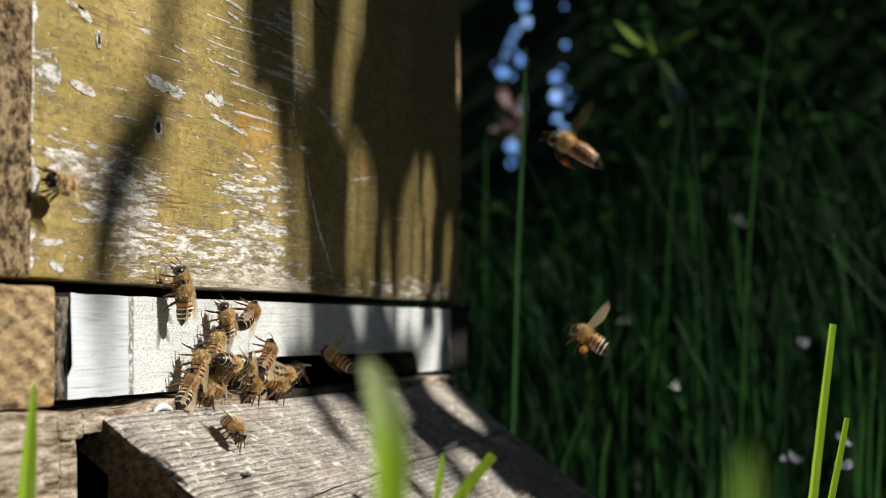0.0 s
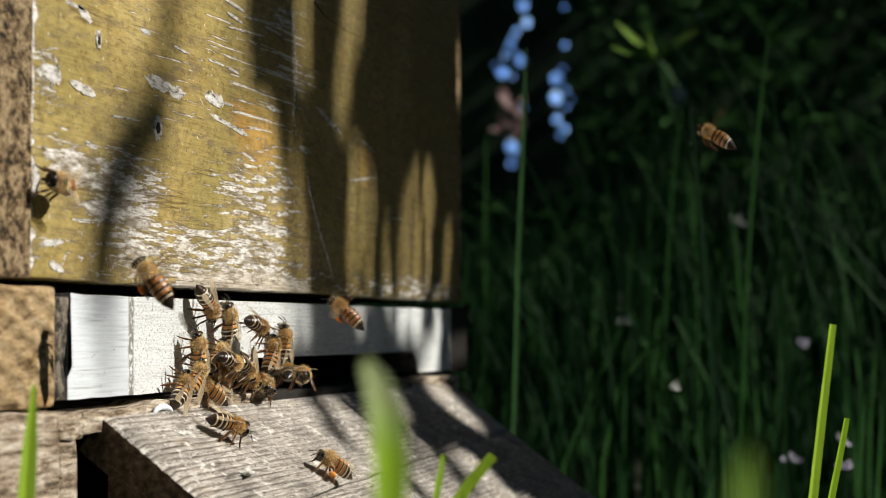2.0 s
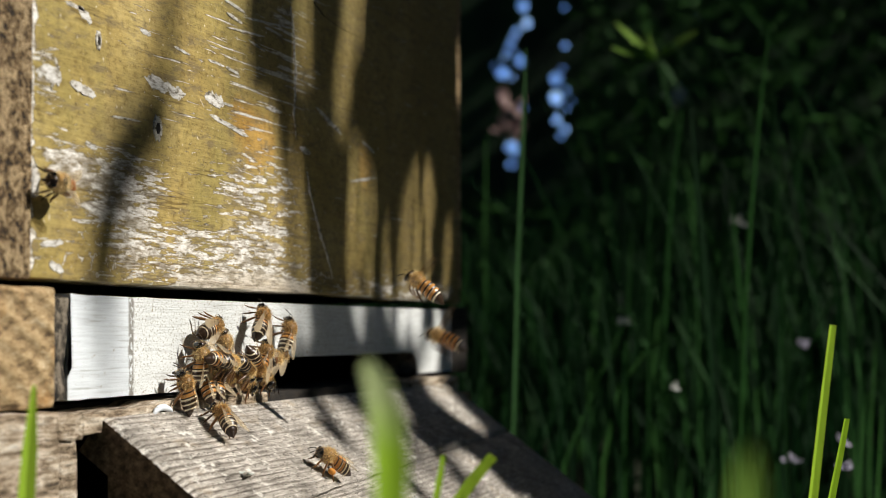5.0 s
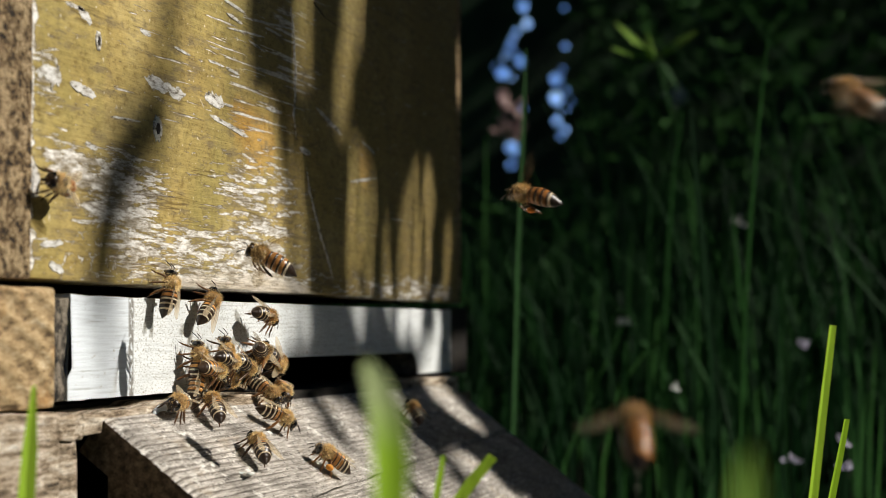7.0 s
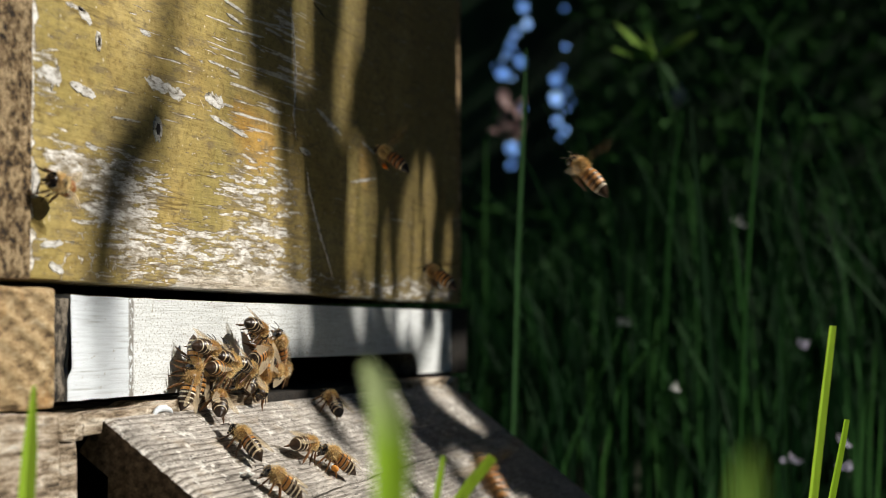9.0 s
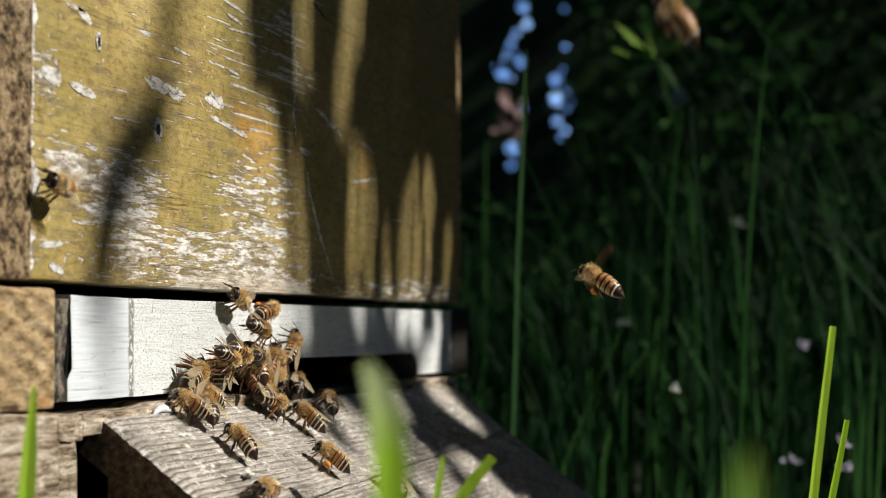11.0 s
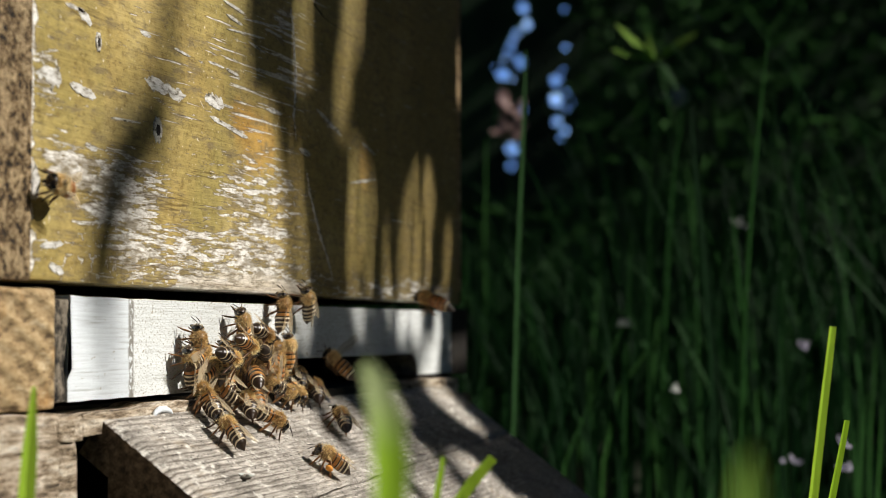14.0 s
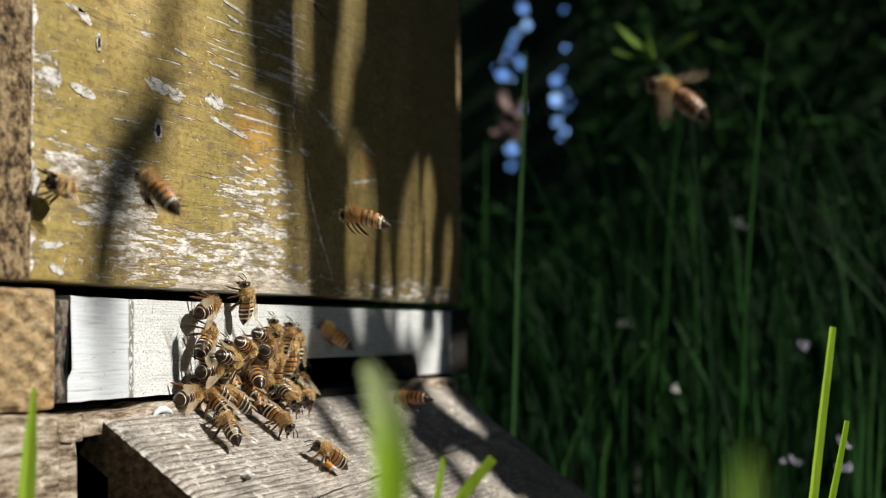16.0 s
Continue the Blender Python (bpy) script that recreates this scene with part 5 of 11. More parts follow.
            wing.rotation_euler = (s * radians(-4), 0, s * radians(72 if name == "forewing" else 78)) if walking else (s * radians(25), 0, s * radians(22))
    return bee


BEES = {kind: make_bee(kind) for kind in ("rest", "pollen", "amber", "dark", "fly", "pollenfly", "amberfly")}
# The seven first bees stay deep inside the hive, on its floor.
for _i, _bee in enumerate(BEES.values()):
    _bee.location = (0.06 + 0.04 * _i, 0.15, -0.0310)


def beat(bee, start, end):
    """The wings beat while the bee is in the air."""
    for wing in bee.children:
        if "span" not in wing:
            continue
        s, (x, y, z) = wing["span"], wing.location
        fold = pose(x, y, z, -4 * s, 0, 80 * s)
        rows, k = [], 0
        t = start
        while t <= end + 0.001:
            up = (38, -6)[k % 2]
            rows.append((t, pose(x, y, z, s * up, 0, s * (26 if k % 2 else 14))))
            t, k = t + 1 / FPS, k + 1
        if start > 0.2:
            rows = [(0, fold), (start - 0.1, fold)] + rows
        if end < 15.7:
            rows += [(end + 0.15, fold), (16, fold)]
        walk(wing, rows)


def sway_pose(angle):
    way = Vector((0.9585, 0.2812, 0.0465))
    return Matrix.Translation(SWAY_BASE) @ Matrix.Rotation(radians(angle), 4, way)


def motions():
    # The long blade swings past at 6.3 s.
    walk(sway, [(t, sway_pose(a)) for t, a in ((0, -24), (5.2, -24), (5.9, -10), (6.2, 0), (6.3, 0), (6.4, -13), (6.55, -24), (16, -24))])
    bee = copy_thing(BEES["amber"], Matrix())
    walk(bee, [(0, pose(-0.0185, -0.0024, 0.0280, 90, 186, 0)), (1.5, pose(-0.0185, -0.0024, 0.0281, 90, 188, 0)), (3.5, pose(-0.0190, -0.0024, 0.0285, 90, 176, 0)), (5, pose(-0.0185, -0.0024, 0.0282, 90, 186, 0)), (9, pose(-0.0185, -0.0024, 0.0282, 90, 188, 0)), (16, pose(-0.0185, -0.0024, 0.0282, 90, 186, 0))])
    bee = copy_thing(BEES["pollen"], Matrix())
    walk(bee, [(0, pose(0.1230, -0.1168, -0.0171, -30, -30, 99)), (0.2, pose(0.0698, -0.0792, -0.0443, -30, -30, 99)), (0.3, pose(0.1010, -0.0394, -0.0600, 1, -37, 88)), (0.5, pose(0.1033, -0.0392, -0.0598, -12, -35, 110)), (0.75, pose(0.1034, -0.0383, -0.0591, -13, -35, 112)), (1, pose(0.1033, -0.0373, -0.0583, -23, -30, 131)), (1.25, pose(0.1037, -0.0370, -0.0582, -24, -29, 133)), (1.5, pose(0.1043, -0.0359, -0.0573, -23, -30, 131)), (1.89, pose(0.1050, -0.0358, -0.0572, -24, -29, 132)), (2.27, pose(0.1045, -0.0357, -0.0571, -21, -31, 127)), (2.66, pose(0.1049, -0.0359, -0.0573, -25, -28, 135)), (3.04, pose(0.1048, -0.0352, -0.0568, -23, -30, 130)), (3.43, pose(0.1054, -0.0356, -0.0571, -20, -32, 125)), (3.81, pose(0.1056, -0.0353, -0.0568, -24, -29, 132)), (4.2, pose(0.1058, -0.0354, -0.0569, -23, -30, 131)), (4.55, pose(0.1060, -0.0349, -0.0566, -24, -29, 132)), (4.9, pose(0.1074, -0.0344, -0.0562, -24, -29, 133)), (5.25, pose(0.1079, -0.0345, -0.0562, -24, -29, 132)), (5.6, pose(0.1087, -0.0344, -0.0562, -24, -29, 132)), (5.95, pose(0.1093, -0.0341, -0.0559, -24, -29, 133)), (6.3, pose(0.1099, -0.0337, -0.0557, -23, -30, 131)), (6.6, pose(0.1107, -0.0339, -0.0558, -25, -28, 135)), (6.9, pose(0.1101, -0.0334, -0.0554, -18, -33, 121)), (7.2, pose(0.1108, -0.0331, -0.0552, -25, -28, 134)), (7.5, pose(0.1112, -0.0332, -0.0553, -23, -30, 131)), (7.88, pose(0.1123, -0.0328, -0.0550, -26, -27, 137)), (8.25, pose(0.1127, -0.0332, -0.0552, -22, -30, 129)), (8.62, pose(0.1136, -0.0338, -0.0557, -23, -30, 130)), (9, pose(0.1139, -0.0338, -0.0558, -19, -32, 123)), (9.2, pose(0.1137, -0.0343, -0.0561, -12, -35, 110)), (9.55, pose(0.1133, -0.0334, -0.0555, -10, -36, 107)), (9.9, pose(0.1126, -0.0336, -0.0556, -14, -34, 114)), (10.25, pose(0.1127, -0.0331, -0.0552, -8, -36, 104)), (10.6, pose(0.1123, -0.0331, -0.0552, -14, -35, 113)), (10.95, pose(0.1124, -0.0326, -0.0548, -12, -35, 110)), (11.3, pose(0.1120, -0.0316, -0.0541, -12, -35, 110)), (11.5, pose(0.1101, -0.0319, -0.0543, -12, -35, 110)), (11.75, pose(0.1112, -0.0331, -0.0552, -18, -33, 121)), (12, pose(0.1121, -0.0325, -0.0548, -23, -30, 131)), (12.33, pose(0.1128, -0.0326, -0.0548, -24, -29, 133)), (12.67, pose(0.1129, -0.0325, -0.0548, -24, -29, 132)), (13, pose(0.1132, -0.0325, -0.0548, -23, -30, 131)), (13.33, pose(0.1120, -0.0325, -0.0547, -19, -32, 122)), (13.67, pose(0.1113, -0.0334, -0.0554, -16, -34, 118)), (14, pose(0.1104, -0.0331, -0.0552, -19, -32, 123)), (14.33, pose(0.1115, -0.0324, -0.0547, -19, -32, 124)), (14.67, pose(0.1126, -0.0321, -0.0544, -24, -29, 133)), (15, pose(0.1137, -0.0319, -0.0543, -23, -30, 131)), (15.33, pose(0.1134, -0.0316, -0.0541, -21, -31, 127)), (15.67, pose(0.1134, -0.0323, -0.0546, -21, -31, 126)), (16, pose(0.1132, -0.0313, -0.0539, -23, -30, 131))])
    beat(bee, 0.00, 0.30)
    bee = copy_thing(BEES["rest"], Matrix())
    walk(bee, [(0, pose(0.0638, -0.0177, -0.0436, -27, 27, -138)), (0.25, pose(0.0644, -0.0177, -0.0436, -27, 26, -139)), (0.5, pose(0.0659, -0.0173, -0.0433, -27, 26, -139)), (0.75, pose(0.0653, -0.0175, -0.0434, -24, 29, -133)), (1, pose(0.0651, -0.0164, -0.0426, -19, 32, -123)), (1.25, pose(0.0656, -0.0169, -0.0430, -5, 37, -98)), (1.5, pose(0.0662, -0.0168, -0.0430, 12, 35, -70)), (1.75, pose(0.0649, -0.0168, -0.0429, 22, 30, -51)), (2, pose(0.0642, -0.0162, -0.0425, 30, 23, -35)), (2.25, pose(0.0657, -0.0152, -0.0417, 32, 20, -29)), (2.5, pose(0.0665, -0.0152, -0.0417, 36, 8, -11)), (2.75, pose(0.0645, -0.0167, -0.0428, 37, -3, 4)), (3, pose(0.0629, -0.0170, -0.0430, 37, -6, 8)), (3.25, pose(0.0635, -0.0166, -0.0427, 32, -20, 29)), (3.5, pose(0.0644, -0.0161, -0.0424, 30, -22, 33)), (3.75, pose(0.0647, -0.0164, -0.0426, 28, -26, 39)), (4, pose(0.0647, -0.0166, -0.0427, 24, -29, 48)), (4.2, pose(0.0647, -0.0165, -0.0427, 24, -29, 48)), (4.55, pose(0.0651, -0.0160, -0.0423, 19, -32, 57)), (4.9, pose(0.0656, -0.0143, -0.0410, 20, -32, 55)), (5.25, pose(0.0668, -0.0139, -0.0407, 16, -34, 62)), (5.6, pose(0.0668, -0.0130, -0.0401, 21, -31, 54)), (5.95, pose(0.0674, -0.0121, -0.0394, 20, -32, 56)), (6.3, pose(0.0680, -0.0112, -0.0387, 19, -32, 58)), (6.65, pose(0.0686, -0.0099, -0.0377, 17, -33, 60)), (7, pose(0.0700, -0.0090, -0.0370, 24, -29, 48)), (7.25, pose(0.0710, -0.0082, -0.0365, 23, -29, 49)), (7.5, pose(0.0721, -0.0077, -0.0361, 26, -28, 44)), (7.83, pose(0.0718, -0.0079, -0.0362, 25, -28, 45)), (8.17, pose(0.0721, -0.0077, -0.0361, 28, -26, 39)), (8.5, pose(0.0723, -0.0076, -0.0360, 27, -27, 42)), (8.75, pose(0.0742, -0.0079, -0.0362, 26, -27, 43)), (9, pose(0.0762, -0.0078, -0.0361, 30, -22, 33)), (9.2, pose(0.0752, -0.0086, -0.0368, 30, -22, 33)), (9.55, pose(0.0734, -0.0086, -0.0367, 31, -21, 31)), (9.9, pose(0.0707, -0.0089, -0.0370, 27, -27, 41)), (10.25, pose(0.0695, -0.0091, -0.0371, 24, -29, 48)), (10.6, pose(0.0674, -0.0094, -0.0373, 23, -30, 49)), (10.95, pose(0.0655, -0.0091, -0.0371, 25, -29, 46)), (11.3, pose(0.0631, -0.0092, -0.0372, 19, -33, 58)), (11.64, pose(0.0640, -0.0089, -0.0370, 23, -30, 49)), (11.98, pose(0.0652, -0.0091, -0.0371, 15, -34, 64)), (12.32, pose(0.0662, -0.0084, -0.0366, 17, -34, 61)), (12.66, pose(0.0666, -0.0082, -0.0365, 23, -30, 50)), (13, pose(0.0685, -0.0078, -0.0361, 19, -32, 58)), (13.33, pose(0.0692, -0.0076, -0.0360, 17, -33, 60)), (13.67, pose(0.0704, -0.0077, -0.0361, 21, -31, 54)), (14, pose(0.0708, -0.0072, -0.0357, 19, -32, 58)), (14.33, pose(0.0713, -0.0072, -0.0357, 17, -33, 60)), (14.67, pose(0.0718, -0.0071, -0.0356, 14, -35, 66)), (15, pose(0.0724, -0.0066, -0.0352, 7, -36, 78)), (15.33, pose(0.0734, -0.0073, -0.0358, 9, -36, 74)), (15.67, pose(0.0732, -0.0073, -0.0357, 6, -37, 80)), (16, pose(0.0742, -0.0072, -0.0357, 1, -37, 89))])
    bee = copy_thing(BEES["rest"], Matrix())
    walk(bee, [(0, pose(0.1400, 0.0700, -0.0309, 0, 0, 3)), (4.5, pose(0.1400, 0.0700, -0.0309, 0, 0, 3)), (4.78, pose(0.1175, 0.0470, -0.0304, 0, 0, -43)), (5.05, pose(0.0950, 0.0240, -0.0299, 0, 0, -90)), (5.32, pose(0.0950, -0.0020, -0.0299, 0, 0, -90)), (5.46, pose(0.0850, -0.0082, -0.0355, 22, -5, -24)), (5.6, pose(0.0750, -0.0144, -0.0411, 27, -26, 41)), (5.95, pose(0.0683, -0.0202, -0.0455, 26, -27, 44)), (6.3, pose(0.0607, -0.0256, -0.0496, 26, -27, 44)), (6.5, pose(0.0637, -0.0247, -0.0489, 25, -29, 46)), (6.75, pose(0.0661, -0.0248, -0.0489, 25, -28, 45)), (7, pose(0.0675, -0.0250, -0.0491, 25, -28, 46)), (7.25, pose(0.0675, -0.0250, -0.0491, 22, -30, 51)), (7.5, pose(0.0675, -0.0241, -0.0484, 23, -30, 49)), (7.75, pose(0.0660, -0.0239, -0.0483, 10, -36, 73)), (8, pose(0.0646, -0.0225, -0.0472, 1, -37, 89)), (8.25, pose(0.0643, -0.0226, -0.0473, -4, -37, 97)), (8.5, pose(0.0628, -0.0223, -0.0471, 1, -37, 89)), (8.75, pose(0.0629, -0.0224, -0.0471, 7, -36, 78)), (9, pose(0.0637, -0.0224, -0.0471, 5, -37, 81)), (9.2, pose(0.0678, -0.0204, -0.0456, 5, -37, 81)), (9.55, pose(0.0667, -0.0206, -0.0458, 11, -35, 71)), (9.9, pose(0.0658, -0.0207, -0.0458, 1, -37, 89)), (10.25, pose(0.0647, -0.0208, -0.0459, 7, -36, 78)), (10.6, pose(0.0634, -0.0214, -0.0464, 7, -36, 79)), (10.95, pose(0.0623, -0.0216, -0.0466, 7, -36, 78)), (11.3, pose(0.0615, -0.0216, -0.0465, 5, -37, 81)), (11.5, pose(0.0625, -0.0210, -0.0461, 5, -37, 81)), (11.75, pose(0.0623, -0.0213, -0.0463, 4, -37, 83)), (12, pose(0.0625, -0.0212, -0.0462, 5, -37, 81)), (12.25, pose(0.0617, -0.0214, -0.0464, 2, -37, 87)), (12.5, pose(0.0616, -0.0219, -0.0468, 5, -37, 81)), (12.75, pose(0.0617, -0.0209, -0.0460, 11, -36, 72)), (13, pose(0.0616, -0.0210, -0.0461, 5, -37, 81)), (13.25, pose(0.0624, -0.0206, -0.0458, 2, -37, 86)), (13.5, pose(0.0625, -0.0197, -0.0451, 5, -37, 81)), (13.75, pose(0.0623, -0.0188, -0.0444, 6, -37, 79)), (14, pose(0.0624, -0.0179, -0.0438, 11, -35, 71)), (14.33, pose(0.0621, -0.0178, -0.0436, 16, -34, 63)), (14.67, pose(0.0616, -0.0181, -0.0439, 13, -35, 68)), (15, pose(0.0616, -0.0182, -0.0440, 11, -35, 71)), (15.33, pose(0.0619, -0.0178, -0.0437, 14, -35, 67)), (15.67, pose(0.0620, -0.0174, -0.0433, 19, -33, 58)), (16, pose(0.0635, -0.0165, -0.0427, 19, -32, 58))])
    bee = copy_thing(BEES["rest"], Matrix())
    walk(bee, [(0, pose(1.1285, -0.2553, 0.1247, -45, -36, 73)), (5.65, pose(1.1285, -0.2553, 0.1247, -45, -36, 73)), (6.1, pose(0.0993, -0.0724, -0.0368, -45, -36, 73)), (6.3, pose(0.1508, -0.0279, -0.0513, 22, -30, 51)), (6.5, pose(0.1514, -0.0221, -0.0469, 22, -31, 52)), (6.75, pose(0.1169, -0.0169, -0.0430, -24, -29, 132)), (6.83, pose(0.1137, -0.0163, -0.0425, -37, 3, -176)), (6.92, pose(0.1105, -0.0157, -0.0421, -18, 33, -120)), (7, pose(0.1073, -0.0151, -0.0416, 23, 29, -49)), (7.25, pose(0.1087, -0.0167, -0.0428, 30, 22, -33)), (7.5, pose(0.1103, -0.0178, -0.0437, 37, 5, -7)), (7.75, pose(0.1175, -0.0140, -0.0408, 35, 14, -19)), (8, pose(0.1236, -0.0102, -0.0380, 34, 16, -22)), (8.25, pose(0.1109, -0.0156, -0.0420, 28, 26, -40)), (8.5, pose(0.0990, -0.0223, -0.0470, 23, 30, -49)), (8.75, pose(0.1002, -0.0246, -0.0488, 33, 17, -24)), (9, pose(0.1017, -0.0267, -0.0503, 36, 9, -11)), (9.2, pose(0.1007, -0.0270, -0.0506, 36, 9, -12)), (9.57, pose(0.1075, -0.0235, -0.0480, 36, 8, -10)), (9.93, pose(0.1119, -0.0204, -0.0456, 35, 14, -19)), (10.3, pose(0.1176, -0.0166, -0.0428, 34, 16, -23)), (10.63, pose(0.1175, -0.0134, -0.0404, 26, 28, -44)), (10.97, pose(0.1177, -0.0098, -0.0376, 32, 19, -28)), (11.3, pose(0.1172, -0.0067, -0.0353, 24, 29, -48)), (11.5, pose(0.1225, -0.0106, -0.0383, -2, 37, -93)), (11.75, pose(0.1296, -0.0074, -0.0358, 3, 37, -85)), (12, pose(0.1369, -0.0050, -0.0340, -2, 37, -94)), (12.33, pose(0.1368, -0.0057, -0.0346, -10, 36, -107)), (12.67, pose(0.1362, -0.0071, -0.0356, -15, 34, -116)), (13, pose(0.1355, -0.0086, -0.0368, -21, 31, -127)), (13.33, pose(0.1392, -0.0076, -0.0360, -19, 32, -123)), (13.67, pose(0.1433, -0.0064, -0.0351, -17, 33, -120)), (14, pose(0.1470, -0.0052, -0.0342, -14, 35, -114)), (14.33, pose(0.1462, -0.0056, -0.0345, -14, 35, -114)), (14.67, pose(0.1449, -0.0047, -0.0338, -14, 35, -114)), (15, pose(0.1448, -0.0051, -0.0341, -17, 33, -119)), (15.33, pose(0.1445, -0.0050, -0.0340, -11, 36, -108)), (15.67, pose(0.1428, -0.0050, -0.0340, -22, 31, -128)), (16, pose(0.1425, -0.0049, -0.0339, -14, 35, -114))])
    beat(bee, 5.85, 6.20)
    bee = copy_thing(BEES["rest"], Matrix())
    walk(bee, [(0, pose(1.1285, -0.2553, 0.1247, -60, -40, 98)), (5.55, pose(1.1285, -0.2553, 0.1247, -60, -40, 98)), (6, pose(0.1114, -0.1116, -0.0395, -60, -40, 98)), (6.3, pose(0.2351, -0.0408, -0.0610, 29, -24, 37)), (6.5, pose(0.2348, -0.0379, -0.0588, 27, -27, 42)), (6.7, pose(0.2320, -0.0325, -0.0548, 26, -27, 42)), (6.8, pose(0.2347, -0.0290, -0.0521, 26, -27, 42)), (7, pose(0.2400, -0.0208, -0.0459, 26, -27, 43)), (7.25, pose(0.2352, -0.0094, -0.0373, 24, -29, 47)), (7.5, pose(0.2274, -0.0026, -0.0322, 24, -29, 48)), (7.6, pose(0.2274, -0.0020, -0.0299, 0, 0, 90)), (7.68, pose(0.2274, 0.0240, -0.0299, 0, 0, 90)), (7.8, pose(0.1640, 0.0900, -0.0309, 0, 0, 118)), (16, pose(0.1640, 0.0900, -0.0309, 0, 0, 118))])
    beat(bee, 5.75, 6.10)
    bee = copy_thing(BEES["rest"], Matrix())
    walk(bee, [(0, pose(0.1760, 0.0500, -0.0309, 0, 0, 175)), (7.5, pose(0.1760, 0.0500, -0.0309, 0, 0, 175)), (7.58, pose(0.1854, 0.0370, -0.0304, 0, 0, -138)), (7.65, pose(0.1947, 0.0240, -0.0299, 0, 0, -90)), (7.72, pose(0.1947, -0.0020, -0.0299, 0, 0, -90)), (7.8, pose(0.1947, -0.0049, -0.0340, -23, 30, -130)), (7.87, pose(0.1917, -0.0071, -0.0356, -37, -2, 177)), (7.93, pose(0.1888, -0.0092, -0.0372, -18, -33, 122)), (8, pose(0.1858, -0.0114, -0.0389, 23, -30, 50)), (8.25, pose(0.1771, -0.0125, -0.0397, 22, -31, 52)), (8.5, pose(0.1682, -0.0137, -0.0406, 22, -30, 51)), (8.75, pose(0.1689, -0.0124, -0.0396, 26, -28, 44)), (9, pose(0.1679, -0.0123, -0.0396, 22, -30, 51)), (9.2, pose(0.1729, -0.0110, -0.0385, 22, -30, 51)), (9.55, pose(0.1711, -0.0110, -0.0386, 25, -28, 45)), (9.9, pose(0.1702, -0.0113, -0.0388, 20, -32, 55)), (10.25, pose(0.1692, -0.0119, -0.0392, 30, -23, 33)), (10.6, pose(0.1664, -0.0124, -0.0396, 24, -29, 47)), (10.95, pose(0.1657, -0.0119, -0.0392, 28, -25, 38)), (11.3, pose(0.1645, -0.0125, -0.0397, 29, -24, 36)), (11.65, pose(0.1646, -0.0120, -0.0393, 29, -24, 37)), (12, pose(0.1669, -0.0110, -0.0385, 32, -20, 28)), (12.25, pose(0.1710, -0.0125, -0.0397, 25, -28, 45)), (12.5, pose(0.1764, -0.0141, -0.0409, 23, -30, 50)), (12.75, pose(0.1715, -0.0169, -0.0430, 23, -30, 50)), (13, pose(0.1674, -0.0194, -0.0449, 22, -30, 51)), (13.25, pose(0.1626, -0.0200, -0.0453, 26, -28, 44)), (13.5, pose(0.1578, -0.0198, -0.0452, 27, -27, 42)), (13.75, pose(0.1588, -0.0190, -0.0446, 25, -28, 45)), (14, pose(0.1594, -0.0188, -0.0445, 27, -27, 42)), (14.25, pose(0.1679, -0.0145, -0.0412, 23, -30, 50)), (14.5, pose(0.1769, -0.0091, -0.0371, 27, -27, 42)), (14.75, pose(0.1727, -0.0078, -0.0361, 24, -29, 47)), (15, pose(0.1687, -0.0060, -0.0348, 26, -27, 42)), (15.12, pose(0.1616, -0.0086, -0.0367, -4, -37, 97)), (15.25, pose(0.1545, -0.0112, -0.0387, -31, -21, 149)), (15.38, pose(0.1478, -0.0142, -0.0409, -37, 2, -177)), (15.5, pose(0.1410, -0.0171, -0.0431, -29, 24, -143)), (15.75, pose(0.1463, -0.0123, -0.0396, -31, 21, -149)), (16, pose(0.1513, -0.0078, -0.0361, -32, 20, -151))])
    bee = copy_thing(BEES["rest"], Matrix())
    walk(bee, [(0, pose(1.1326, -0.2538, 0.0294, -24, -36, 73)), (8.05, pose(1.1326, -0.2538, 0.0294, -24, -36, 73)), (8.5, pose(0.0657, -0.0602, -0.0662, -24, -36, 73)), (8.8, pose(0.0691, -0.0426, -0.0624, -12, -35, 110)), (9, pose(0.0558, -0.0373, -0.0584, -19, -33, 122)), (9.2, pose(0.0559, -0.0360, -0.0574, -12, -35, 110)), (9.53, pose(0.0594, -0.0336, -0.0556, -8, -36, 103)), (9.87, pose(0.0634, -0.0297, -0.0527, -9, -36, 106)), (10.2, pose(0.0672, -0.0270, -0.0506, 1, -37, 89)), (10.57, pose(0.0547, -0.0317, -0.0542, -20, -32, 125)), (10.93, pose(0.0431, -0.0373, -0.0584, -36, -9, 168)), (11.3, pose(0.0313, -0.0424, -0.0622, -35, 12, -164)), (11.55, pose(0.0201, -0.0477, -0.0662, -35, 12, -164)), (11.8, pose(0.0101, -0.0534, -0.0705, -35, 13, -162)), (12.18, pose(0.0090, -0.0542, -0.0711, -35, 13, -162)), (12.56, pose(0.0063, -0.0553, -0.0720, -35, 14, -160)), (12.95, pose(0.0059, -0.0565, -0.0729, -35, 14, -160)), (13.33, pose(0.0035, -0.0576, -0.0737, -34, 15, -159)), (13.71, pose(0.0018, -0.0584, -0.0743, -34, 15, -159)), (14.09, pose(0.0006, -0.0598, -0.0753, -34, 15, -158)), (14.47, pose(-0.0017, -0.0608, -0.0761, -35, 14, -160)), (14.85, pose(-0.0028, -0.0616, -0.0767, -34, 16, -157)), (15.24, pose(-0.0049, -0.0636, -0.0782, -36, 7, -170)), (15.62, pose(-0.0060, -0.0642, -0.0786, -35, 13, -162)), (16, pose(-0.0079, -0.0652, -0.0794, -35, 13, -163))])
    beat(bee, 8.25, 8.60)
    bee = copy_thing(BEES["rest"], Matrix())
